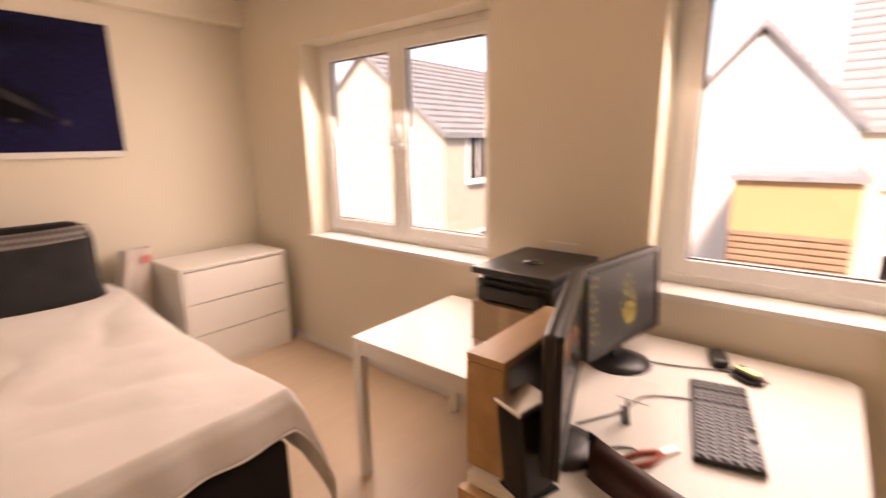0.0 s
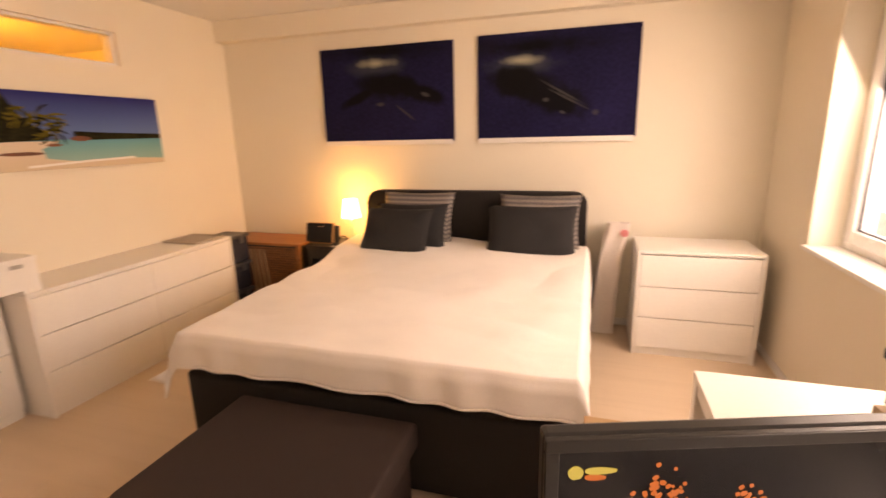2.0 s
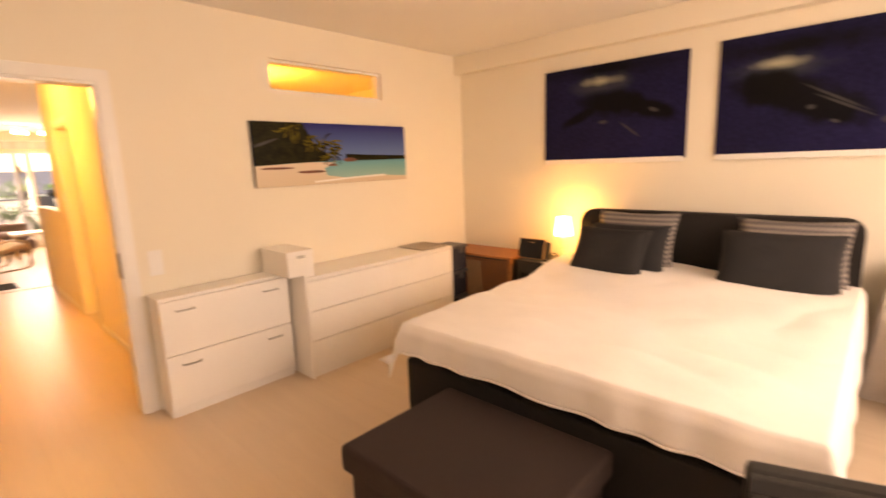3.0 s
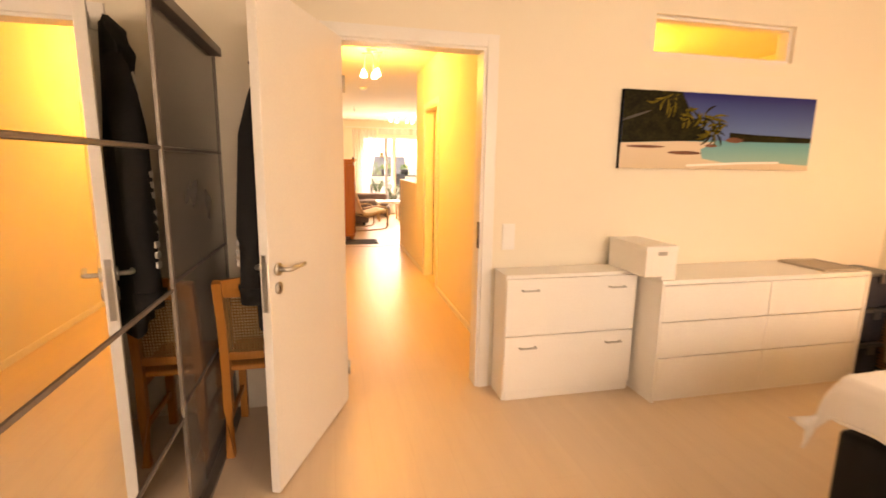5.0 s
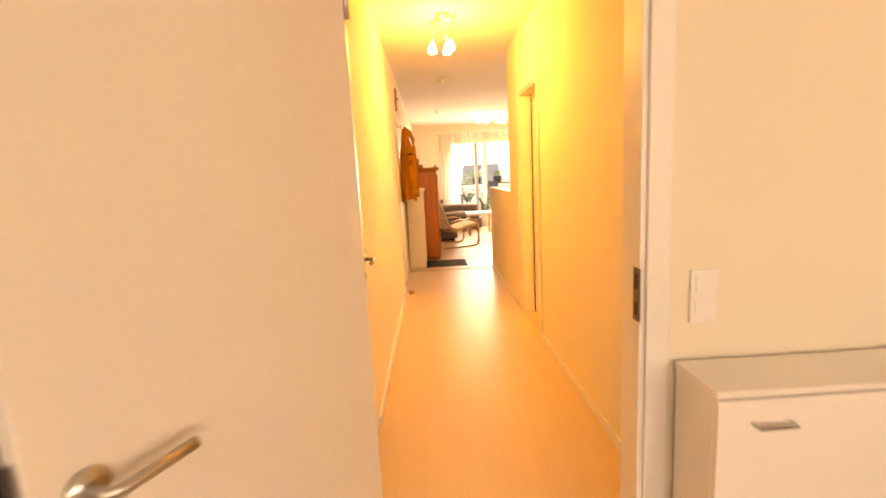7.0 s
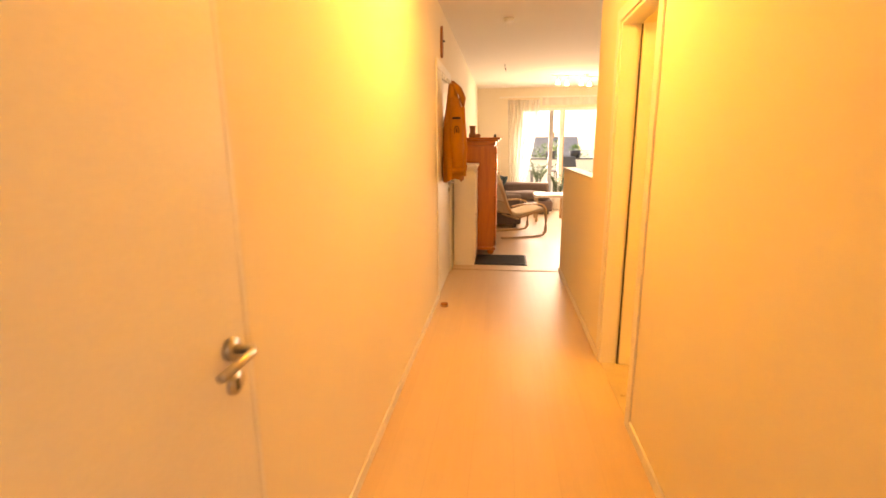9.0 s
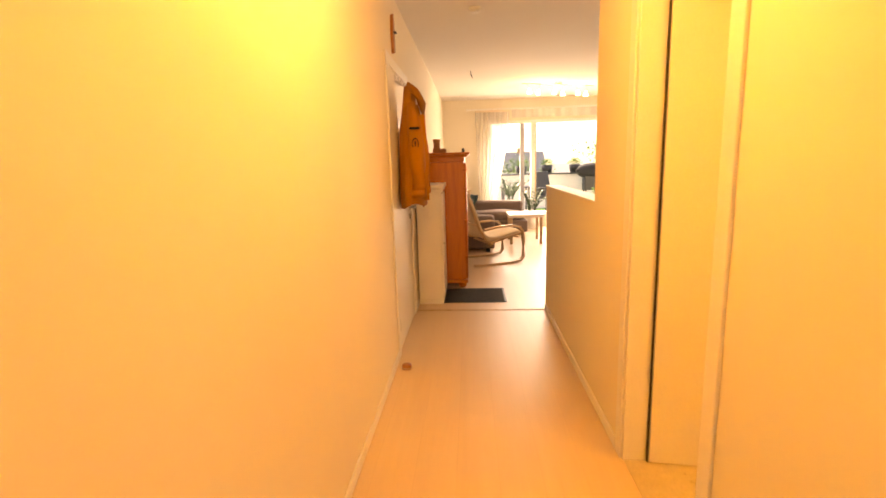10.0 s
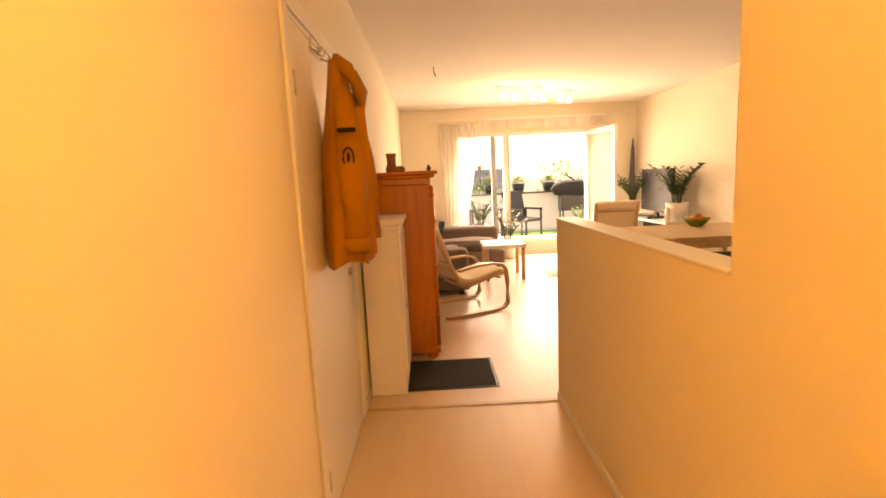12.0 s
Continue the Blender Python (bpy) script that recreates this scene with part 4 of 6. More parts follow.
# ---- wooden chair with cane back behind the door ----
def wooden_chair(at, rz):
    c = thing("wooden_chair", at, "honey-coloured wooden chair with a woven cane back", "chair", rz=rz)
    for x in (-0.155, 0.155):
        bm = tube([(x, -0.20, 0), (x, -0.185, 0.25), (x, -0.18, 0.45), (x, -0.205, 0.70), (x, -0.255, 0.90)], 0, 4, flat=(0.019, 0.022))
        part("back_leg", bm, M_OAK, c)
        part("front_leg", boxes((x - 0.019, 0.17, 0, x + 0.019, 0.21, 0.43), bevel=0.004), M_OAK, c)
        part("side_rail", boxes((x - 0.012, -0.175, 0.38, x + 0.012, 0.17, 0.43), bevel=0.003), M_OAK, c)
        part("stretcher", boxes((x - 0.009, -0.18, 0.17, x + 0.009, 0.175, 0.20), bevel=0.003), M_OAK, c)
    part("front_rail", boxes((-0.146, 0.18, 0.38, 0.146, 0.20, 0.43), bevel=0.003), M_OAK, c)
    part("seat", boxes((-0.18, -0.17, 0.432, 0.18, 0.215, 0.46), bevel=0.010, seg=3), M_OAK, c)
    bm = bmesh.new()
    add_poly(bm, [(-0.146, -0.235, 0.82), (0.146, -0.235, 0.82), (0.146, -0.256, 0.905), (0.0, -0.262, 0.925), (-0.146, -0.256, 0.905)], (0, 0.022, 0))
    top = part("top_rail", bm, M_OAK, c)
    for x in (-0.05, 0.0, 0.05):
        part("cutout", boxes((x - 0.015, -0.252, 0.855, x + 0.015, -0.2205, 0.885)), M_SEAM, top)
    part("lower_rail", boxes((-0.146, -0.20, 0.50, 0.146, -0.18, 0.54), bevel=0.003), M_OAK, c)
    bm = bmesh.new()
    for k in range(22):
        x = -0.137 + 0.274 * k / 21
        add_tube(bm, [(x, -0.195, 0.54), (x, -0.213, 0.68), (x, -0.24, 0.82)], 0.003, 4)
    for k in range(18):
        z = 0.55 + 0.26 * k / 17
        y = -0.195 - 0.045 * ((z - 0.54) / 0.28) ** 1.3
        add_tube(bm, [(-0.146, y + 0.004, z), (0.146, y + 0.004, z)], 0.003, 4)
    tagged(part("cane_weave", bm, M_CANE, c, "tan woven cane panel"), kind="stuff")
    return c


wooden_chair((-2.62, -0.15, 0), 90)


# ---- hanging jackets ----
def hanging_coat(name, at, rz, w, h, d, material, label, seed, sleeves=True):
    """A coat on a hook: narrow at the loop, falling in folds. Local x along the wall, y out of it."""
    c = thing(name, at, label, "coat", rz=rz)
    def body(u, v):
        a = 2 * math.pi * u
        f = v
        half = w * (0.09 + 0.36 * min(1, f * 1.25) ** 0.9) * (1 + 0.16 * f)
        dep = d * (0.28 + 0.42 * min(1, f * 2.0))
        fold = 1 + 0.20 * math.sin(6 * a + 2 * f + seed) * f + 0.14 * noise.noise(Vector((math.cos(a) * 2, f * 3, seed)))
        return (half * math.cos(a) * (1 + 0.04 * math.sin(9 * f)), max(0.004, d * 0.45 + dep * 0.7 * math.sin(a) * fold), -h * f + 0.02 * math.sin(3 * a + seed) * f)
    part("body", sheet(72, 48, body), material, c, "", True)
    if sleeves:
        for s in (-1, 1):
            pts = [(s * w * 0.12, d * 0.55, -0.14), (s * w * 0.24, d * 0.66, -0.28), (s * w * 0.36, d * 0.76, -0.44), (s * w * 0.47, d * 0.82, -h * 0.68), (s * w * 0.46, d * 0.80, -h * 0.80), (s * w * 0.46, d * 0.80, -h * 0.86)]
            sl = part("sleeve", tube(pts, [0.040, 0.054, 0.060, 0.058, 0.054, 0.056], 14), material, c, "", True)
            part("cuff", tube([(s * w * 0.46, d * 0.80, -h * 0.86), (s * w * 0.46, d * 0.80, -h * 0.92)], [0.060, 0.058], 14), material, sl, "", True)
            part("pocket_flap", boxes((s * w * 0.14 - 0.055, d * 0.72, -h * 0.68, s * w * 0.14 + 0.055, d * 0.92, -h * 0.68 + 0.045), bevel=0.006), material, c)
    for k in range(4):
        part("button", tube([(0.0, d * 0.7, -0.22 - k * h * 0.18), (0.0, d * 0.98, -0.22 - k * h * 0.18)], 0.009, 10), M_BLACKWOOD, c, "", True)
    bm = bmesh.new()
    for s in (-1, 1):
        add_tube(bm, [(s * 0.02, d * 0.45, 0.01), (s * 0.07, d * 0.75, -0.05), (s * w * 0.16, d * 0.95, -0.13), (s * 0.02, d * 0.98, -0.22)], [0.02, 0.03, 0.028, 0.008], 8)
    part("collar", bm, material, c, "", True)
    part("loop", tube([(-0.015, d * 0.4, -0.01), (0, d * 0.4, 0.03), (0.015, d * 0.4, -0.01)], 0.004, 6), material, c)
    return c


jk = hanging_coat("black_jacket", (-2.40, 0.045, 1.98), LEAF_RZ + 180, 0.44, 1.25, 0.13, M_BLACKCLOTH, "black hooded jacket with pale lettering hung on the door", 1.3)
for k in range(9):
    z = -0.98 + k * 0.042 + (0.03 if k > 5 else 0)
    xs = -0.158 - 0.049 * min(1, max(0, (-z - 0.55) / 0.41))
    part("print_bar", moved(boxes((-0.014, -0.004, 0.0, 0.014, 0.006, 0.027), bevel=0.003), pose(xs - 0.036, 0.150, z, 0, 0, 38)), M_DULLPRINT, jk, "pale block of printed lettering")
bm = bmesh.new()
add_tube(bm, [(-0.05, 0.13, -0.18), (-0.07, 0.16, -0.40)], 0.005, 6)
add_tube(bm, [(0.05, 0.13, -0.18), (0.04, 0.16, -0.42)], 0.005, 6)
part("cord", bm, M_WHITEPL, jk, "pale hood cords")
hk = link("door_hook", tube([(0, 0, 0.04), (0, 0.004, -0.02), (0, 0.045, -0.03), (0, 0.05, 0.0)], 0.005, 8), M_STEEL, smooth=True)
hk.matrix_world = pose(-2.40, 0.043, 1.97, 0, 0, LEAF_RZ + 180)
tagged(hk, "steel coat hook on the back of the door", "hook")

# ---- desk corner ----
dk = thing("desk", (0, 0, 0), "white-topped desk with beech ends under the window", "desk")
R = 0.07
out = []
for cx, cy, a0 in ((1.71 - R, 0.42 + R, -90), (1.71 - 0.01, 1.24 - 0.01, 0), (0.49, 1.23, 90), (0.49, 0.43, 180)):
    r = R if a0 == -90 else 0.01
    for k in range(7):
        a = radians(a0 + 90 * k / 6)
        out.append((cx + r * math.cos(a), cy + r * math.sin(a), 0.705))
part("desktop", poly(out, (0, 0, 0.025)), M_LAC, dk)
part("end_panel", boxes((0.45, 0.47, 0.0, 0.478, 1.245, 0.704), bevel=0.002), M_BEECH, dk, "beech end panel")
part("end_panel", boxes((1.655, 0.47, 0.0, 1.683, 1.23, 0.704), bevel=0.002), M_BEECH, dk, "beech end panel")
part("modesty_panel", boxes((0.48, 1.18, 0.25, 1.65, 1.198, 0.704)), M_BEECH, dk)
ds = thing("desk_shelf", (0, 0, 0.731), "beech box shelf standing on the desk", "shelf")
part("side", boxes((0.515, 1.15, 0, 0.54, 1.262, 0.30), bevel=0.002), M_BEECH, ds)
part("side", boxes((0.93, 1.15, 0, 0.955, 1.262, 0.30), bevel=0.002), M_BEECH, ds)
part("top", boxes((0.515, 1.15, 0.301, 0.955, 1.262, 0.322), bevel=0.002), M_BEECH, ds)
# dark grey instead of beech: the shade behind the monitors, put into the colour
part("back", boxes((0.54, 1.245, 0, 0.93, 1.255, 0.30)), M_GREYPL, ds)


def monitor(at, rz, tilt, w, h, z0, label, foot):
    m = thing("monitor", at, label, "monitor", "desk monitors", rz)
    tr = pose(0, 0, z0, tilt)
    part("housing", moved(boxes((-w / 2, 0.012, 0, w / 2, 0.045, h), bevel=0.008), tr), M_BLACKPL, m)
    bz = 0.02
    part("bezel", moved(boxes((-w / 2, 0.0, 0, w / 2, 0.0118, bz + 0.006), (-w / 2, 0.0, h - bz, w / 2, 0.0118, h), (-w / 2, 0.0, bz + 0.006, -w / 2 + bz, 0.0118, h - bz), (w / 2 - bz, 0.0, bz + 0.006, w / 2, 0.0118, h - bz), bevel=0.002), tr), M_BLACKPL, m, "matt black bezel")
    scr = part("screen", moved(boxes((-w / 2 + bz, 0.006, bz + 0.006, w / 2 - bz, 0.0115, h - bz)), tr), M_SCREEN, m, "glowing dark screen")
    part("neck", boxes((-0.03, 0.03, 0.015, 0.03, 0.055, z0 + h * 0.5), bevel=0.004), M_BLACKPL, m)
    bm = lathe([(0.001, 0), (foot, 0), (foot, 0.008), (foot * 0.55, 0.022), (0.001, 0.026)], 28, (0, 0.03, 0))
    part("foot", bm, M_BLACKPL, m, "round black foot", True)
    return m, scr, tr


G = {k: glow("screen_" + k, c, s, (0.02, 0.02, 0.02)) for k, c, s in (("yellow", (0.85, 0.75, 0.15), 0.16), ("orange", (0.9, 0.22, 0.03), 0.16), ("green", (0.05, 0.7, 0.12), 0.13), ("blue", (0.14, 0.13, 0.55), 0.09), ("dim", (0.30, 0.05, 0.02), 0.05), ("grey", (0.2, 0.2, 0.22), 0.04))}


def lit(scr, tr, name, pts, key):
    part(name, moved(poly([(a, 0.0056, c) for a, _, c in pts], (0, -0.0006, 0)), tr), G[key], scr)


m2, scr, tr = monitor((0.742, 1.068, 0.73), 18.5, 0, 0.585, 0.345, 0.108, "black monitor showing a dark game scene, its back to the bed", 0.11)
lit(scr, tr, "badge", blob(-0.248, 0.29, 0.011, 0.011, 0), "yellow")
lit(scr, tr, "bar", spindle(-0.235, 0.292, -0.190, 0.292, 0.004, 0), "yellow")
lit(scr, tr, "bar", spindle(-0.235, 0.282, -0.205, 0.281, 0.003, 0), "orange")
rd = random.Random(12)
for cx, cz, sx, sz, n, key in ((-0.125, 0.245, 0.020, 0.028, 16, "orange"), (-0.15, 0.215, 0.03, 0.012, 10, "dim"), (0.0, 0.235, 0.018, 0.012, 7, "orange"), (0.08, 0.215, 0.01, 0.006, 3, "yellow"), (-0.10, 0.175, 0.05, 0.012, 9, "blue"), (0.02, 0.19, 0.03, 0.012, 7, "blue"), (-0.18, 0.17, 0.03, 0.02, 6, "dim"), (0.20, 0.10, 0.04, 0.03, 8, "dim"), (-0.05, 0.09, 0.12, 0.03, 14, "dim"), (0.15, 0.16, 0.03, 0.01, 4, "orange")):
    for k in range(3 * n):
        x, z, r = rd.gauss(cx, sx * 0.8), rd.gauss(cz, sz * 0.8), rd.uniform(0.0012, 0.0045)
        lit(scr, tr, "spark", spindle(x - r, z - r * rd.uniform(-1, 1.5), x + r, z + r, r * 0.45, 0), key)
for x, z in ((-0.115, 0.205), (0.03, 0.195), (0.12, 0.14)):
    lit(scr, tr, "life_bar", spindle(x - 0.018, z, x + 0.018, z + 0.002, 0.003, 0), "green")
for k in range(14):
    a = 2 * math.pi * k / 14
    lit(scr, tr, "dial", spindle(0.235 + 0.026 * math.cos(a), 0.285 + 0.026 * math.sin(a), 0.235 + 0.026 * math.cos(a + 0.4), 0.285 + 0.026 * math.sin(a + 0.4), 0.0015, 0), "yellow")
m1, scr, tr = monitor((1.355, 1.12, 0.73), -10, -4, 0.53, 0.335, 0.09, "black monitor with a yellow figure on a grey desktop", 0.12)
lit(scr, tr, "desktop_glow", [(-0.24, 0, 0.03), (0.24, 0, 0.03), (0.24, 0, 0.31), (-0.24, 0, 0.31)], "grey")
rd = random.Random(14)
for k in range(60):
    f = rd.random()
    r = 0.055 * math.sin(math.pi * (0.1 + 0.8 * f)) * rd.uniform(-1, 1)
    x, z, q = 0.03 + r, 0.06 + 0.2 * f, rd.uniform(0.004, 0.012)
    lit(scr, tr @ pose(0, -0.001, 0), "figure_fleck", spindle(x - q * 0.7, z - q, x + q * 0.5, z + q * rd.uniform(0.2, 1), q * 0.35, 0), "yellow" if rd.random() > 0.25 else "orange")
for k in range(9):
    for c in range(2):
        x, z = -0.232 + c * 0.026, 0.285 - k * 0.028
        lit(scr, tr @ pose(0, -0.001, 0), "icon", [(x, 0, z), (x + 0.011, 0, z), (x + 0.011, 0, z + 0.011), (x, 0, z + 0.011)], "yellow" if (k + c) % 3 else "blue")

kb = thing("keyboard", (1.135, 0.755, 0.731), "black full-size keyboard lying on the desk", "keyboard", rz=13)
part("case", boxes((-0.235, -0.085, 0, 0.235, 0.085, 0.018), bevel=0.004), M_BLACKPL, kb)
keys = [boxes((-0.0078, -0.0075, 0, 0.0078, 0.0075, 0.009), bevel=0.0015, seg=1)]
kme = bpy.data.meshes.new("key")
keys[0].to_mesh(kme), keys[0].free()
kme.materials.append(M_GREYPL)
for r in range(6):
    for c in range(22):
        if c in (14, 18) or (r == 0 and 3 < c < 9 and c != 6):
            continue
        ko = new("key", kme)
        ko.parent = kb
        ko.location = (-0.222 + c * 0.0208, -0.068 + r * 0.0268, 0.0178)
ms = thing("game_mouse", (1.49, 0.735, 0.731), "black computer mouse with a glowing yellow strip", "mouse", rz=60)
bm = bmesh.new()
bmesh.ops.create_uvsphere(bm, u_segments=20, v_segments=10, radius=1.0, matrix=pose(0, 0, 0.014) @ Matrix.Diagonal((0.062, 0.034, 0.024, 1)))
part("shell", bm, M_BLACKPL, ms, "", True)
part("light_strip", boxes((-0.035, -0.012, 0.034, 0.03, 0.012, 0.040), bevel=0.002), glow("mouse_glow", (0.75, 0.8, 0.05), 0.8), ms, "glowing yellow strip")
part("red_edge", tube([(-0.06, -0.02, 0.012), (-0.03, -0.036, 0.012), (0.03, -0.036, 0.012), (0.06, -0.018, 0.012)], 0.004, 6), mat("red_rubber", (0.4, 0.03, 0.02), 0.5), ms)
part("wheel", tube([(0.02, -0.006, 0.036), (0.02, 0.006, 0.036)], 0.010, 12), M_GREYPL, ms)


def loudspeaker(at, rz):
    s = thing("loudspeaker", at, "slim dark desktop speaker with a silver top", "loudspeaker", rz=rz)
    part("cabinet", moved(boxes((-0.045, -0.05, 0, 0.045, 0.05, 0.235), bevel=0.012, seg=3), pose(0, 0, 0.006, -6)), M_BLACKPL, s)
    part("grille", moved(boxes((-0.038, -0.056, 0.02, 0.038, -0.0505, 0.225), bevel=0.002), pose(0, 0, 0.006, -6)), M_GREYPL, s, "grey cloth grille")
    part("cap", moved(boxes((-0.047, -0.054, 0.236, 0.047, 0.054, 0.25), bevel=0.006), pose(0, 0, 0.006, -6)), M_CHROME, s, "silver cap")
    part("base", boxes((-0.05, -0.055, 0, 0.05, 0.055, 0.008), bevel=0.003), M_BLACKPL, s)
    return s


loudspeaker((0.535, 1.085, 0.731), 70)
pr = thing("printer", (1.22, 1.385, 0.90), "flat black multifunction printer on a cardboard box", "printer")
part("body", boxes((0.03, 0.0, 0.0, 0.47, 0.36, 0.10), bevel=0.008), M_BLACKPL, pr)
part("paper_tray", boxes((0.0, 0.03, 0.02, 0.05, 0.33, 0.075), bevel=0.006), M_BLACKPL, pr)
part("scanner_lid", boxes((0.0, -0.01, 0.125, 0.48, 0.37, 0.155), bevel=0.006), M_BLACKPL, pr, "glossy black scanner lid")
part("lid_hinge", boxes((0.40, 0.02, 0.10, 0.46, 0.34, 0.125)), M_BLACKPL, pr)
part("scanner_bed", boxes((0.05, 0.02, 0.10, 0.40, 0.34, 0.112)), M_GREYPL, pr)
part("control_knob", lathe([(0.001, 0), (0.04, 0), (0.036, 0.008), (0.001, 0.010)], 20, (0.20, 0.18, 0.156)), M_BLACKPL, pr, "", True)
cb = thing("cardboard_box", (1.22, 1.42, 0.721), "pale brown cardboard box under the printer", "box")
part("carton", boxes((0, 0, 0, 0.42, 0.33, 0.178), bevel=0.003), M_CARD, cb)
part("tape", boxes((-0.0008, 0.14, 0.02, 0.0, 0.19, 0.1785), (0.0, 0.14, 0.1782, 0.42, 0.19, 0.1788)), mat("packing_tape", (0.52, 0.40, 0.26), 0.25), cb)

# office chair pushed to the desk
oc = thing("office_chair", (0.82, 0.76, 0), "dark brown leather office chair tucked under the desk", "chair", rz=-110)
part("seat", moved(cushion(0.46, 0.44, 0.10, 12, 0.25, 3.0), pose(0, 0.0, 0.46)), M_LEATHER, oc, "", True)
part("backrest", moved(cushion(0.40, 0.36, 0.09, 12, 0.25, 4.0), pose(0, -0.20, 0.645, 84)), M_LEATHER, oc, "", True)
part("back_bracket", boxes((-0.03, -0.25, 0.40, 0.03, -0.225, 0.60), bevel=0.004), M_BLACKPL, oc)
part("column", tube([(0, 0, 0.07), (0, 0, 0.42)], 0.026, 14), M_CHROME, oc, "", True)
for k in range(5):
    a = 2 * math.pi * k / 5
    part("spoke", tube([(0, 0, 0.085), (0.25 * math.cos(a), 0.25 * math.sin(a), 0.06)], 0, 4, flat=(0.018, 0.012)), M_BLACKPL, oc)
    part("castor", tube([(0.25 * math.cos(a) - 0.02, 0.25 * math.sin(a), 0.026), (0.25 * math.cos(a) + 0.02, 0.25 * math.sin(a), 0.026)], 0.026, 14), M_BLACKPL, oc, "", True)


def cable(name, pts, r=0.003, label="thin black cable lying on the desk"):
    bm = bmesh.new()
    cu = [Vector(p) for p in pts]
    fine = []
    for i in range(len(cu) - 1):
        p0, p1, p2, p3 = cu[max(i - 1, 0)], cu[i], cu[i + 1], cu[min(i + 2, len(cu) - 1)]
        for k in range(6):
            t = k / 6
            fine.append(0.5 * ((2 * p1) + (p2 - p0) * t + (2 * p0 - 5 * p1 + 4 * p2 - p3) * t * t + (3 * p1 - p0 - 3 * p2 + p3) * t ** 3))
    add_tube(bm, fine + [cu[-1]], r, 6)
    return tagged(link(name, bm, M_BLACKPL, smooth=True), label, "cable", "desk cables")


cable("cable", [(1.22, 0.86, 0.735), (1.15, 0.98, 0.735), (1.00, 1.02, 0.735), (0.86, 1.10, 0.735)])
cable("cable", [(1.52, 0.78, 0.735), (1.45, 0.95, 0.735), (1.42, 1.05, 0.735), (1.38, 1.10, 0.735)])
cable("cable", [(0.70, 1.0, 0.735), (0.76, 0.93, 0.735), (0.84, 0.92, 0.735), (0.80, 0.98, 0.735), (0.72, 0.97, 0.735)])
cable("cable", [(0.56, 1.10, 0.75), (0.62, 1.12, 0.82), (0.68, 1.12, 0.78)], 0.003, "thin black speaker cable hanging behind the monitor")
pl = thing("pliers", (0.86, 0.86, 0.731), "steel pliers with red grips lying on the desk", "pliers", rz=-30)
part("jaws", boxes((0.0, -0.012, 0, 0.06, 0.012, 0.012), bevel=0.004), M_STEEL, pl)
for s in (-1, 1):
    part("grip", tube([(0.0, s * 0.006, 0.008), (-0.05, s * 0.022, 0.008), (-0.11, s * 0.018, 0.008)], 0.008, 8), mat("red_grip", (0.5, 0.10, 0.06), 0.5), pl, "", True)
cl = thing("phone_stand", (1.0, 1.0, 0.731), "small brown folding stand on the desk", "stand", rz=20)
part("plate", boxes((-0.05, -0.012, 0, 0.05, 0.012, 0.006), bevel=0.002), M_BLACKWOOD, cl)
part("upright", moved(boxes((-0.02, -0.004, 0, 0.02, 0.004, 0.07), bevel=0.002), pose(-0.04, 0, 0.006, 0, -18)), M_BLACKWOOD, cl)
tagged(link("desk_paper", boxes((1.10, 0.96, 0.731, 1.26, 1.06, 0.733)), M_BLANK), "small white sheet of paper on the desk", "paper")
pw = thing("cable_hub", (1.58, 0.84, 0.731), "black plug hub by the wall", "hub", rz=20)
part("shell", boxes((-0.06, -0.03, 0, 0.06, 0.03, 0.035), bevel=0.01), M_BLACKPL, pw)

# ---- bedside corner ----
rc = thing("rattan_cabinet", (-2.86, 3.97, 0), "red-brown woven rattan cabinet with a plain wooden top", "cabinet")
part("top", boxes((-0.01, -0.02, 0.645, 0.90, 0.40, 0.67), bevel=0.004), M_RATTAN, rc)
part("body", boxes((0.02, 0.012, 0.03, 0.87, 0.39, 0.644)), M_BLACKWOOD, rc)
for x in (0.0, 0.85):
    part("post", boxes((x, -0.01, 0, x + 0.04, 0.03, 0.644), bevel=0.004), M_RATTAN, rc)
bm = bmesh.new()
for k in range(34):
    x = 0.05 + 0.79 * k / 33
    add_tube(bm, [(x, -0.002 + 0.003 * math.sin(k * 3), 0.06 + 0.57 * j / 8) for j in range(9)], 0.0045, 4)
for k in range(26):
    z = 0.07 + 0.55 * k / 25
    add_tube(bm, [(0.04 + 0.81 * j / 16, 0.002 + 0.006 * (1 if (j + k) % 2 else -1), z) for j in range(17)], 0.004, 4)
tagged(part("woven_front", bm, M_RATTAN, rc, "open woven rattan front"), kind="stuff")
bm = bmesh.new()
for k in range(4):
    add_tube(bm, [(0.40 + 0.05 * k, -0.012, 0.12), (0.36 + 0.05 * k, -0.012, 0.60)], 0.006, 5)
part("loose_canes", bm, M_BIRCH, rc, "pale canes across the front")

tw = thing("storage_boxes", (-2.735, 3.72, 0), "stack of smoky plastic clip boxes beside the dresser", "storage boxes")
for k in range(3):
    bx = part("box", boxes((0.0, 0.0, 0.005 + k * 0.255, 0.24, 0.22, 0.225 + k * 0.255), bevel=0.012), M_NAVY, tw)
    part("lid", boxes((-0.012, -0.012, 0.226 + k * 0.255, 0.252, 0.232, 0.252 + k * 0.255), bevel=0.006), M_GREYPL, bx, "grey clip lid")
    part("clip", boxes((0.253, 0.08, 0.18 + k * 0.255, 0.265, 0.14, 0.245 + k * 0.255), bevel=0.003), M_GREYPL, bx)
    part("label_card", boxes((0.06, -0.0012, 0.08 + k * 0.255, 0.13, -0.0002, 0.16 + k * 0.255)), M_BLANK, bx)

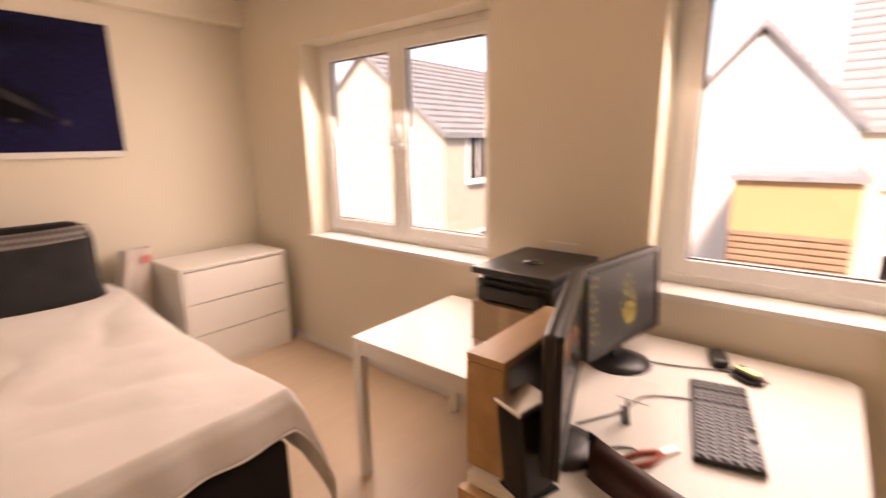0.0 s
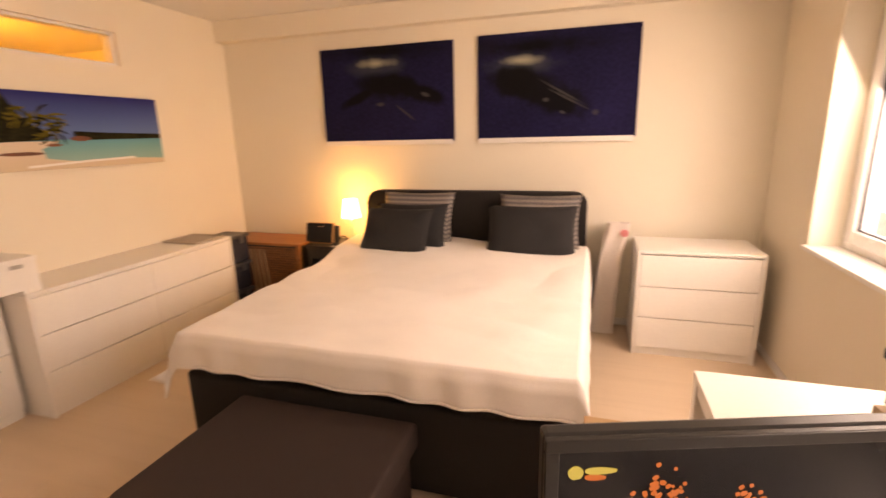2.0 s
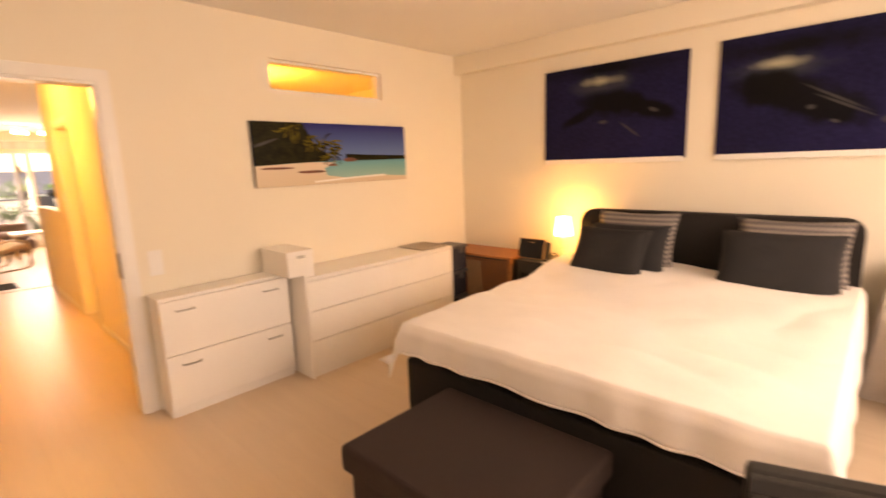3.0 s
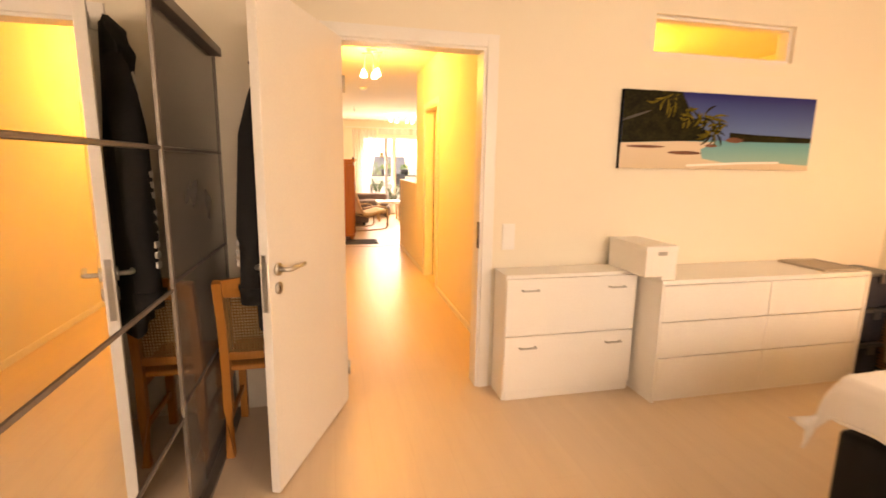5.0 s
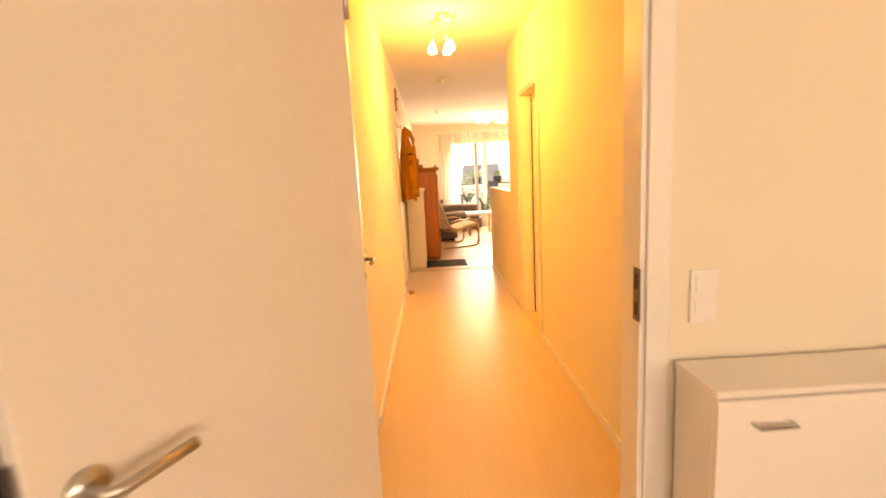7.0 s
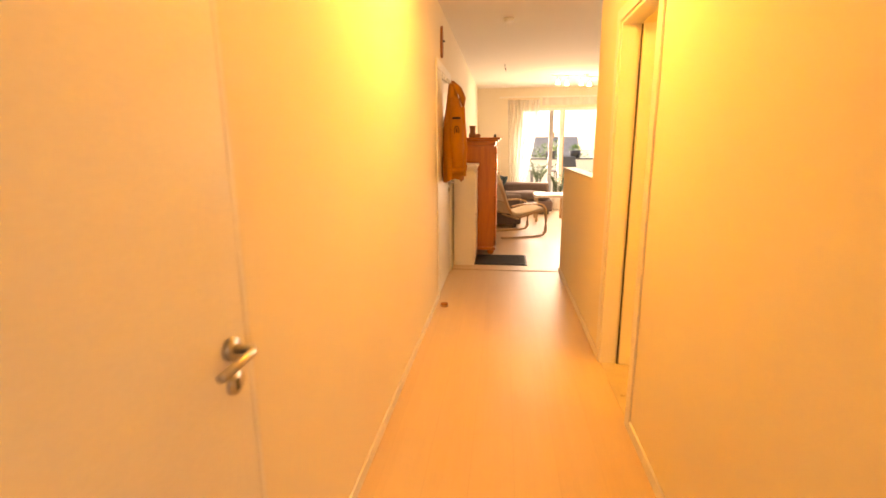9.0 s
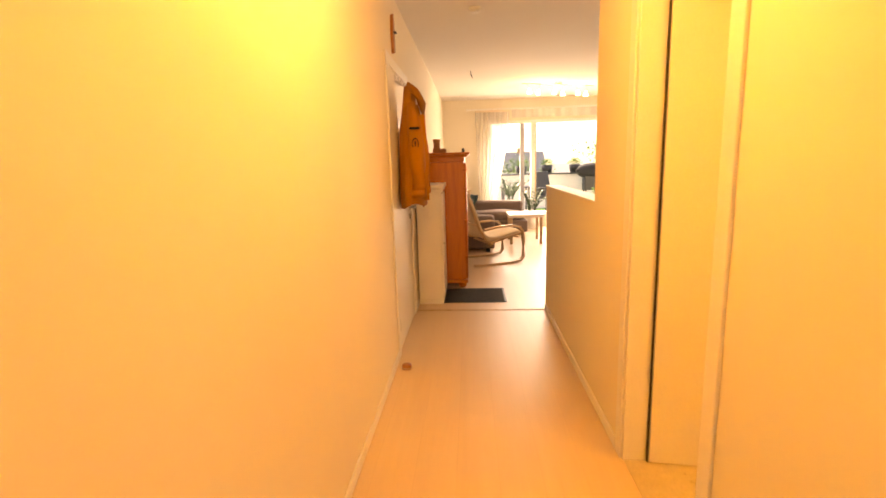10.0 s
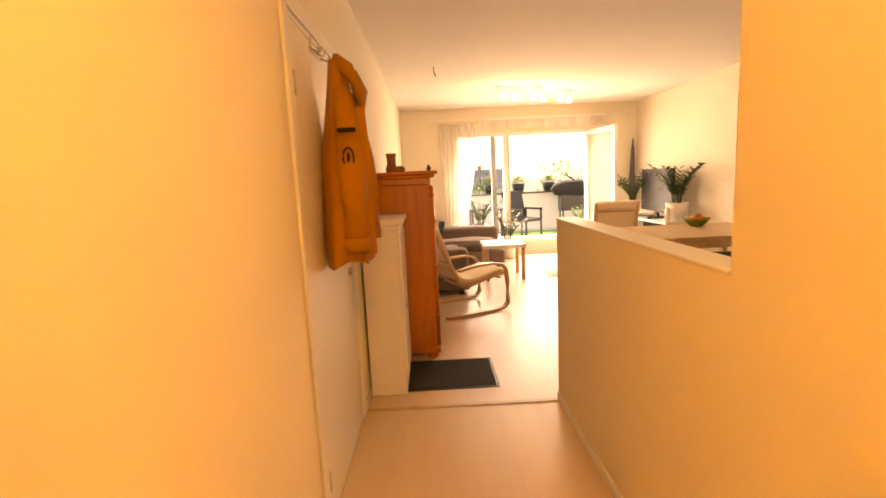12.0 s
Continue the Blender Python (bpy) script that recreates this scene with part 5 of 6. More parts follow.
ns = thing("nightstand", (-1.93, 4.0, 0), "small black wooden bedside table", "nightstand")
part("tabletop", boxes((0, 0, 0.625, 0.43, 0.38, 0.65), bevel=0.003), M_BLACKWOOD, ns)
part("drawer", boxes((0.03, 0.015, 0.53, 0.40, 0.37, 0.624), bevel=0.003), M_BLACKWOOD, ns)
for x in (0.01, 0.385):
    for y in (0.01, 0.335):
        part("leg", boxes((x, y, 0, x + 0.035, y + 0.035, 0.624), bevel=0.002), M_BLACKWOOD, ns)

tl = thing("table_lamp", (-1.555, 4.20, 0.651), "small lit bedside lamp with a white fabric shade", "lamp")
part("foot", lathe([(0.001, 0), (0.055, 0), (0.05, 0.012), (0.01, 0.02), (0.001, 0.02)], 24), M_CHROME, tl, "", True)
part("stem", tube([(0, 0, 0.015), (0, 0, 0.29)], 0.006, 10), M_CHROME, tl, "", True)
bm = bmesh.new()
prof = [(0.085, 0.235), (0.06, 0.40)]
for k in range(32):
    a, b = 2 * math.pi * k / 32, 2 * math.pi * (k + 1) / 32
    bm.faces.new([bm.verts.new((r * math.cos(c), r * math.sin(c), z)) for (r, z), c in ((prof[0], a), (prof[0], b), (prof[1], b), (prof[1], a))])
bmesh.ops.remove_doubles(bm, verts=bm.verts, dist=0.0005)
sh = part("shade", bm, glow("lit_shade", (1.0, 0.62, 0.26), 4.0), tl, "glowing white shade", True)
sh.visible_shadow = False
bm = bmesh.new()
bmesh.ops.create_uvsphere(bm, u_segments=16, v_segments=10, radius=0.028, matrix=pose(0, 0, 0.32))
bl = part("bulb", bm, glow("lit_bulb", (1.0, 0.72, 0.36), 8.0), tl, "", True)
bl.visible_shadow = False

tbz = thing("tablet_frame", (-1.845, 4.10, 0.651), "black tablet propped in a wooden frame", "tablet")
part("frame", moved(boxes((-0.145, 0.004, 0, 0.145, 0.014, 0.19), bevel=0.003), pose(0, 0, 0.003, -14)), M_BEECH, tbz)
part("screen", moved(boxes((-0.14, 0.0, 0.006, 0.125, 0.004, 0.184), bevel=0.001), pose(0, 0, 0.003, -14)), M_SCREEN, tbz, "dark glossy screen")
part("prop", moved(boxes((-0.03, 0.0, 0, 0.03, 0.006, 0.16)), pose(0, 0.085, 0, 18)), M_BEECH, tbz)
ph = thing("cordless_phone", (-1.635, 4.05, 0.651), "black cordless phone in its cradle", "phone")
part("cradle", boxes((-0.035, -0.03, 0, 0.035, 0.04, 0.03), bevel=0.008), M_BLACKPL, ph)
part("handset", moved(boxes((-0.024, -0.012, 0, 0.024, 0.014, 0.16), bevel=0.009, seg=3), pose(0, 0, 0.022, -8)), M_BLACKPL, ph)
hp = thing("headphones", (-1.57, 4.06, 0.651), "small dark headphones on the bedside table", "headphones")
part("band", tube([(-0.05 * math.cos(math.pi * k / 10), 0.0, 0.02 + 0.07 * math.sin(math.pi * k / 10)) for k in range(11)], 0.006, 8), M_BLACKPL, hp, "", True)
for s in (-1, 1):
    part("ear_cup", tube([(s * 0.04, 0, 0.025), (s * 0.06, 0, 0.025)], 0.025, 14), M_BLACKPL, hp, "", True)
bk = thing("magazine", (-1.60, 3.99 + 0.02, 0.651), "thin dark magazine on the bedside table", "magazine", rz=12)
part("pages", boxes((-0.07, -0.0, 0, 0.08, 0.025, 0.006)), M_BLANK, bk)

# box on the dresser, flat tray at its far end
wb = thing("white_box", (-2.87, 1.985, 0.781), "white cardboard storage box with a small dark label holder", "box")
part("carton", boxes((0.0, 0.0, 0.02, 0.385, 0.21, 0.20), bevel=0.003), M_LAC, wb)
part("lid", boxes((-0.003, -0.003, 0.175, 0.388, 0.213, 0.205), bevel=0.003), M_LAC, wb)
part("base", boxes((0.0, 0.118, 0.0, 0.385, 0.21, 0.021)), M_LAC, wb)
part("label_holder", boxes((0.3885, 0.075, 0.150, 0.392, 0.135, 0.172), bevel=0.001), M_STEEL, wb, "dark metal label holder")
ty = thing("flat_tray", (-2.84, 3.34, 0.781), "thin grey tray lying on the dresser", "tray")
part("plate", boxes((0, 0, 0, 0.34, 0.32, 0.008), bevel=0.003), mat("grey_tray", (0.42, 0.36, 0.29), 0.6), ty)
part("rim", boxes((0, 0, 0.008, 0.34, 0.01, 0.016), (0, 0.31, 0.008, 0.34, 0.32, 0.016), (0, 0.01, 0.008, 0.01, 0.31, 0.016), (0.33, 0.01, 0.008, 0.34, 0.31, 0.016)), mat("grey_tray_rim", (0.42, 0.36, 0.29), 0.6), ty)

# pale paper bag behind the chest
pb = thing("paper_bag", (0.64, 4.24, 0), "pale paper bag with a pink spot between bed and chest", "bag")
def bag(u, v):
    a = 2 * math.pi * u
    k = 1 / max(abs(math.cos(a)), abs(math.sin(a)))
    w0 = 0.01 * noise.noise(Vector((math.cos(a) * 3, math.sin(a) * 3, v * 5)))
    return (0.095 * min(k, 1.25) * math.cos(a) * (1 - 0.15 * v) + w0 + 0.09 * v * v, 0.06 * min(k, 1.25) * math.sin(a) * (1 - 0.3 * v) + w0, 0.90 * v)
part("paper", sheet(32, 24, bag), mat("pale_paper", (0.74, 0.66, 0.60), 0.8, bump=0.2), pb, "", True)
part("pink_spot", tube([(0.13, -0.062, 0.83), (0.13, -0.066, 0.83)], 0.03, 14), mat("pink_print", (0.75, 0.25, 0.25), 0.7), pb, "pink printed spot")

# switches and sockets
def wall_plate(name, at, rz, rows, label):
    s = thing(name, at, label, "switch", rz=rz)
    h = 0.082 * rows
    part("plate", boxes((-0.041, -0.010, -h / 2, 0.041, -0.0005, h / 2), bevel=0.003), M_WHITEPL, s)
    for k in range(rows):
        z = -h / 2 + 0.041 + 0.082 * k
        if name == "wall_socket":
            part("well", tube([(0, -0.0105, z), (0, -0.008, z)], 0.02, 20), M_TRIM, s)
        else:
            part("rocker", boxes((-0.028, -0.0145, z - 0.028, 0.028, -0.0101, z + 0.028), bevel=0.002), M_WHITEPL, s)
    return s


wall_plate("light_switch", (-2.9, 1.285, 0.995), 90, 2, "white double light switch by the door")
wall_plate("wall_socket", (0.60, 4.4, 0.24), 0, 1, "white wall socket beside the bed")
wall_plate("wall_socket", (1.74, 1.61, 1.05), -90, 1, "white wall socket above the printer")
wall_plate("wall_socket", (1.74, 1.53, 1.05), -90, 1, "white wall socket above the printer")


# ---- hall ----
def spot_bar(name, at, rz, n, length, label, drop=0.0):
    """Ceiling bar with small bulbs on short arms."""
    s = thing(name, at, label, "ceiling light", rz=rz)
    part("base", tube([(0, 0, -0.03), (0, 0, 0)], 0.06, 24), M_CHROME, s, "", True)
    part("bar", tube([(-length / 2, 0, -0.035), (length / 2, 0, -0.035)], 0.009, 10), M_CHROME, s, "", True)
    for k in range(n):
        x = -length / 2 + length * (k + 0.5) / n
        sw = 0.05 if k % 2 else -0.05
        part("arm", tube([(x, 0, -0.04), (x, sw * 0.5, -0.09 - drop * 0.6), (x, sw, -0.12 - drop)], 0.006, 8), M_CHROME, s, "", True)
        bm = lathe([(0.012, 0.0), (0.02, -0.015), (0.03, -0.04), (0.036, -0.065), (0.03, -0.075), (0.001, -0.078)], 18, (x, sw, -0.12 - drop))
        b = part("bulb", bm, M_BULB, s, "glowing frosted bulb", True)
        b.visible_shadow = False
    return s


M_BULB = glow("lit_frosted_bulb", (1.0, 0.74, 0.40), 12.0)
spot_bar("hall_ceiling_light", (-5.45, 0.66, CEIL2), 60, 3, 0.24, "small three-bulb ceiling light glowing in the hall", 0.09)
spot_bar("living_ceiling_light", (-12.15, 2.13, CEIL2), -65, 6, 1.40, "six-bulb spotlight bar glowing on the ceiling")
spot_bar("washroom_ceiling_light", (-4.6, 2.9, CEIL2), 0, 2, 0.25, "small two-bulb ceiling light in the wash room")
sd = thing("smoke_detector", (-8.1, 0.73, CEIL2), "white round smoke detector on the ceiling", "smoke detector")
part("body", lathe([(0.001, -0.035), (0.035, -0.035), (0.05, -0.02), (0.052, 0.0), (0.001, 0.0)], 24), M_WHITEPL, sd, "", True)
ch = thing("ceiling_hook", (-10.8, 0.70, CEIL2), "small wire hook with a loop hanging from the ceiling", "hook")
part("wire", tube([(0, 0, 0), (0, 0, -0.05), (0.02, 0.01, -0.07), (0.0, 0.02, -0.10), (-0.02, 0.01, -0.08), (0.0, 0.0, -0.06)], 0.004, 6), M_GREYPL, ch, "", True)
st = thing("door_stop", (-7.05, 0.20, 0), "round brown floor door stop", "door stop")
part("puck", lathe([(0.001, 0), (0.035, 0), (0.035, 0.018), (0.03, 0.03), (0.001, 0.032)], 20), M_RATTAN, st, "", True)
part("ring", lathe([(0.0355, 0.008), (0.037, 0.011), (0.0355, 0.014), (0.034, 0.011)], 20), M_STEEL, st)
wo = thing("wall_ornament", (-7.58, 0.12, 2.30), "narrow dark carved wall ornament above the door", "ornament")
part("plaque", poly([(-0.035, 0.0, -0.10), (0.03, 0.0, -0.12), (0.045, 0.0, 0.02), (0.02, 0.0, 0.14), (-0.02, 0.0, 0.16), (-0.045, 0.0, 0.04)], (0, 0.02, 0)), M_RATTAN, wo)
part("knob", lathe([(0.001, 0), (0.02, 0), (0.016, 0.014), (0.001, 0.016)], 14, (0, 0.022, 0.02)), M_BLACKWOOD, wo, "", True)

# coat on over-door hooks
oc2 = hanging_coat("ochre_coat", (-7.74, 0.125, 1.98), 0, 0.46, 0.90, 0.19, M_COAT, "ochre canvas work coat hung on the hall door", 0.4)
bm = bmesh.new()
ring = [(0.46 * 0.36 + 0.062, 0.19 * 0.76 + 0.022 * math.cos(a), -0.44 + 0.04 * math.sin(a)) for a in (2 * math.pi * k / 20 for k in range(21))]
add_tube(bm, ring, 0.004, 6, False)
add_tube(bm, [(0.46 * 0.36 + 0.062, 0.19 * 0.76, -0.46), (0.46 * 0.36 + 0.062, 0.19 * 0.76, -0.42)], 0.006, 6)
part("emblem", bm, M_BLACKCLOTH, oc2, "dark stitched oval emblem", True)
part("sleeve_tab", boxes((0.205, 0.105, -0.335, 0.232, 0.18, -0.318), bevel=0.004), M_BLACKCLOTH, oc2, "dark tab across the sleeve")
part("placket", tube([(0.10, 0.19 * 0.98, -0.22), (0.13, 0.19 * 1.06, -0.5), (0.15, 0.19 * 1.08, -0.86)], 0, 4, flat=(0.022, 0.006)), M_COAT, oc2)
oh = thing("over_door_hooks", (-7.74, 0.121, 2.03), "steel over-door hook rail", "hooks")
part("rail", boxes((-0.09, 0.0, -0.03, 0.11, 0.006, -0.012)), M_STEEL, oh)
for x in (-0.07, 0.09):
    part("strap", boxes((x - 0.012, 0.0, -0.03, x + 0.012, 0.004, 0.03)), M_STEEL, oh)
for x in (-0.07, 0.02, 0.09):
    part("peg", tube([(x, 0.005, -0.02), (x, 0.035, -0.035), (x, 0.05, -0.01)], 0.005, 8), M_STEEL, oh, "", True)

# white narrow cabinet and pine wardrobe
wc = thing("white_cabinet", (-9.08, 0.135, 0), "narrow cream-white painted cabinet in the hall", "cabinet")
part("body", boxes((0, 0, 0.0, 0.53, 0.235, 1.12), bevel=0.004), M_LAC, wc)
part("cornice", boxes((-0.01, -0.002, 1.121, 0.545, 0.255, 1.15), bevel=0.006), M_LAC, wc)
part("top", boxes((-0.02, -0.002, 1.151, 0.56, 0.27, 1.19), bevel=0.008), M_LAC, wc)
dn = part("door", boxes((0.015, 0.236, 0.08, 0.515, 0.252, 1.10), bevel=0.003), M_LAC, wc)
part("knob", lathe([(0.001, 0), (0.012, 0), (0.015, 0.012), (0.001, 0.02)], 12, (0.46, 0.255, 0.6)), M_STEEL, dn)
part("skirting", boxes((0.0, 0.0, 0.0, 0.535, 0.24, 0.05), bevel=0.003), M_LAC, wc)

ar = thing("pine_wardrobe", (-10.08, 0.135, 0), "orange-stained antique pine wardrobe with moulded cornice", "wardrobe")
part("body", boxes((0.0, 0.0, 0.10, 0.94, 0.46, 1.40), bevel=0.006), M_PINE, ar)
part("frieze", boxes((-0.008, -0.002, 1.401, 0.948, 0.468, 1.45), bevel=0.006), M_PINE, ar)
part("cornice", boxes((-0.03, -0.004, 1.451, 0.97, 0.50, 1.475), bevel=0.009), M_PINE, ar)
part("cornice_cap", boxes((-0.05, -0.005, 1.476, 0.99, 0.525, 1.50), bevel=0.008), M_PINE, ar)
part("plinth", boxes((-0.015, -0.003, 0.06, 0.955, 0.485, 0.10), bevel=0.008), M_PINE, ar)
for x in (0.03, 0.86):
    for y in (0.03, 0.40):
        part("bun_foot", lathe([(0.001, 0), (0.028, 0), (0.045, 0.02), (0.045, 0.04), (0.03, 0.058), (0.001, 0.059)], 16, (x + 0.02, y + 0.02, 0)), M_PINE, ar, "", True)
for x in (0.03, 0.475):
    d2 = part("door", boxes((x, 0.461, 0.12, x + 0.435, 0.478, 1.39), bevel=0.004), M_PINE, ar)
    part("raised_panel", boxes((x + 0.07, 0.479, 0.22, x + 0.365, 0.486, 0.70), bevel=0.006), M_PINE, d2)
    part("raised_panel", boxes((x + 0.07, 0.479, 0.78, x + 0.365, 0.486, 1.30), bevel=0.006), M_PINE, d2)
part("column", tube([(0.925, 0.47, 0.12), (0.925, 0.47, 1.38)], 0.018, 12), M_PINE, ar, "", True)
for z in (0.35, 0.75, 1.1, 1.3):
    part("turning", lathe([(0.019, 0), (0.026, 0.015), (0.019, 0.03)], 14, (0.925, 0.47, z)), M_PINE, ar, "", True)
part("finial", lathe([(0.001, 0), (0.014, 0), (0.018, 0.02), (0.008, 0.04), (0.001, 0.045)], 12, (0.93, 0.46, 1.501)), M_BLACKWOOD, ar, "", True)
an = thing("wooden_ornament", (-9.35, 0.30, 1.501), "small carved brown wooden boot ornament", "ornament")
part("boot", lathe([(0.001, 0), (0.045, 0), (0.05, 0.03), (0.035, 0.07), (0.038, 0.12), (0.045, 0.15), (0.001, 0.152)], 18), M_RATTAN, an, "", True)
part("toe", moved(cushion(0.10, 0.06, 0.05, 8, 0.4), pose(0.0, 0.06, 0.025, 0, 0, 90)), M_RATTAN, an, "", True)
dm = thing("doormat", (-8.845, 0.69, 0), "charcoal ribbed doormat lying by the cabinets", "doormat")
part("fibre", boxes((-0.245, -0.30, 0.0, 0.245, 0.30, 0.011), bevel=0.004), M_MAT, dm)
part("rubber_edge", boxes((-0.265, -0.32, 0.0, 0.265, -0.30, 0.006), (-0.265, 0.30, 0.0, 0.265, 0.32, 0.006), (-0.265, -0.30, 0.0, -0.245, 0.30, 0.006), (0.245, -0.30, 0.0, 0.265, 0.30, 0.006)), M_BLACKPL, dm, "black rubber edging")


# ---- living room ----
def bent_chair(at, rz, label, foot=True):
    """Bent-birch lounge chair with a cream cushion; faces local +y."""
    c = thing("lounge_chair", at, label, "armchair", "bentwood lounge chairs", rz)
    for x in (-0.31, 0.31):
        pts = [(x, -0.36, 0.02), (x, -0.10, 0.015), (x, 0.20, 0.015), (x, 0.34, 0.03), (x, 0.385, 0.08), (x, 0.385, 0.30), (x, 0.37, 0.44), (x, 0.32, 0.50), (x, 0.2, 0.525), (x, 0.0, 0.52), (x, -0.20, 0.49)]
        part("side_frame", tube(pts, 0, 4, flat=(0.028, 0.012)), M_BIRCH, c)
        pts = [(x * 0.86, 0.36, 0.40), (x * 0.86, 0.15, 0.36), (x * 0.86, -0.05, 0.31), (x * 0.86, -0.16, 0.33), (x * 0.86, -0.26, 0.50), (x * 0.86, -0.38, 0.80), (x * 0.86, -0.46, 1.0)]
        part("seat_rail", tube(pts, 0, 4, flat=(0.024, 0.010)), M_BIRCH, c)
    for y, z in ((0.30, 0.36), (-0.08, 0.29), (-0.30, 0.56), (-0.42, 0.88)):
        part("cross_slat", boxes((-0.29, y - 0.02, z - 0.012, 0.29, y + 0.02, z + 0.008), bevel=0.003), M_BIRCH, c)
    prof = [(0.40, 0.395), (0.36, 0.43), (0.15, 0.40), (0.0, 0.37), (-0.10, 0.37), (-0.17, 0.42), (-0.24, 0.56), (-0.33, 0.80), (-0.40, 0.98), (-0.44, 1.02)]
    def pad(u, v):
        f = v * (len(prof) - 1)
        i = min(int(f), len(prof) - 2)
        a, b, t = prof[i], prof[i + 1], f - min(int(f), len(prof) - 2)
        y, z = a[0] + (b[0] - a[0]) * t, a[1] + (b[1] - a[1]) * t
        s = 2 * u - 1
        puff = 0.018 * (1 - s ** 4) + 0.006 * math.sin(v * 18)
        return (0.265 * s, y + puff * (0.8 if v > 0.5 else 0), z + puff * (0.5 if v > 0.5 else 1))
    bm = sheet(14, 36, pad, 0.055)
    part("cushion", bm, M_CREAM, c, "cream cotton seat cushion", True)
    bm = cushion(0.46, 0.16, 0.07, 10, 0.4)
    part("neck_roll", moved(bm, pose(0, -0.375, 0.95, 70)), M_CREAM, c, "", True)
    return c


bent_chair((-10.62, 0.90, 0), 24, "bent-birch lounge chair with a cream cushion beside the wardrobe")
bent_chair((-12.3, 3.20, 0), 78, "bent-birch lounge chair with a cream cushion facing the terrace")

ct = thing("coffee_table", (-12.15, 1.58, 0), "small square white-topped coffee table with wooden legs", "table")
part("tabletop", boxes((-0.28, -0.29, 0.45, 0.28, 0.29, 0.50), bevel=0.004), M_LAC, ct)
for x in (-0.26, 0.215):
    for y in (-0.27, 0.225):
        part("leg", boxes((x, y, 0, x + 0.045, y + 0.045, 0.449), bevel=0.003), M_BIRCH, ct, "pale wooden leg")
rg = thing("rug", (-12.95, 2.85, 0), "pale flat-woven rug on the living-room floor", "rug")
part("pile", boxes((-0.95, -0.62, 0, 0.95, 0.62, 0.010), bevel=0.004), M_RUG, rg)
part("border", boxes((-0.98, -0.65, 0, 0.98, -0.62, 0.007), (-0.98, 0.62, 0, 0.98, 0.65, 0.007), (-0.98, -0.62, 0, -0.95, 0.62, 0.007), (0.95, -0.62, 0, 0.98, 0.62, 0.007)), M_CREAM, rg)

sf = thing("corner_sofa", (0, 0, 0), "taupe fabric corner sofa with low arms", "sofa")
part("base", boxes((-13.75, 0.16, 0.06, -11.2, 1.02, 0.28), bevel=0.03, seg=3), M_SOFA, sf)
part("chaise_base", boxes((-13.75, 1.025, 0.06, -12.85, 1.72, 0.28), bevel=0.03, seg=3), M_SOFA, sf)
part("backrest", boxes((-13.75, 0.15, 0.28, -11.2, 0.38, 0.76), bevel=0.06, seg=4), M_SOFA, sf)
part("armrest", boxes((-13.78, 0.40, 0.28, -13.5, 1.70, 0.60), bevel=0.06, seg=4), M_SOFA, sf)
part("armrest", boxes((-11.38, 0.40, 0.28, -11.12, 1.02, 0.58), bevel=0.06, seg=4), M_SOFA, sf)
for x in (-12.45, -11.9):
    part("seat_cushion", moved(cushion(0.56, 0.64, 0.18, 12, 0.25, x), pose(x + 0.1, 0.70, 0.36)), M_SOFA, sf, "", True)
part("chaise_cushion", moved(cushion(0.64, 1.28, 0.18, 14, 0.22, 2.0), pose(-13.17, 1.06, 0.36)), M_SOFA, sf, "", True)
for x, y in ((-13.65, 0.25), (-11.3, 0.25), (-11.3, 0.92), (-13.65, 1.62), (-12.95, 1.62)):
    part("foot", boxes((x - 0.03, y - 0.03, 0, x + 0.03, y + 0.03, 0.062)), M_BLACKWOOD, sf)
pillow("sofa_cushion", (-13.0, 0.62, 0.60), 0.48, 0.42, 0.14, 30, 20, M_TEAL, "dark teal cushion on the sofa", 9.0)
pillow("sofa_cushion", (-12.2, 0.55, 0.58), 0.46, 0.40, 0.14, 35, -10, M_SOFA, "taupe cushion on the sofa", 10.0)

# terrace door: fixed light, post, open leaf
pd = tagged(new("terrace_door"), "white terrace door front with one leaf open to the room", "window", "", "structure")
y0, y1, z0, z1 = PATIO_HOLE
z0 = 0.27
bm = bmesh.new()
for b in ((-14.12, y0, z0, -14.04, y0 + 0.06, z1), (-14.12, y1 - 0.06, z0, -14.04, y1, z1), (-14.12, y0 + 0.06, z1 - 0.06, -14.04, y1 - 0.06, z1), (-14.12, y0 + 0.06, z0, -14.04, y1 - 0.06, z0 + 0.05), (-14.12, 1.92, z0 + 0.05, -14.04, 2.03, z1 - 0.06)):
    add_box(bm, b, 0.005)
part("window_frame", bm, M_PVC, pd)
part("mullion", boxes((-14.11, 1.70, z0 + 0.05, -14.05, 1.79, z1 - 0.06), bevel=0.005), M_MULLION, pd, "grey mullion beside the opening")
for ya, yb in ((y0 + 0.06, 1.70), (1.79, 1.92)):
    p = part("pane", boxes((-14.085, ya, z0 + 0.05, -14.077, yb, z1 - 0.06)), M_GLASS, pd)
    p.visible_shadow = False
p = part("edge_strip", boxes((-14.039, 2.005, z0 + 0.05, -14.03, 2.028, z1 - 0.06), bevel=0.002), M_BIRCH, pd, "pale wooden edge strip")
p.visible_shadow = False
lf = thing("terrace_leaf", (-14.02, 3.40, 0), "white glazed terrace door leaf standing open", "door", rz=13)
part("leaf_frame", boxes((0.0, -0.03, 0.345, 0.09, 0.03, 2.20), (0.80, -0.03, 0.345, 0.89, 0.03, 2.20), (0.09, -0.03, 0.345, 0.80, 0.03, 0.44), (0.09, -0.03, 2.11, 0.80, 0.03, 2.20), bevel=0.006), M_PVC, lf)
p = part("pane", boxes((0.09, -0.004, 0.44, 0.80, 0.004, 2.11)), M_GLASS, lf)
p.visible_shadow = False
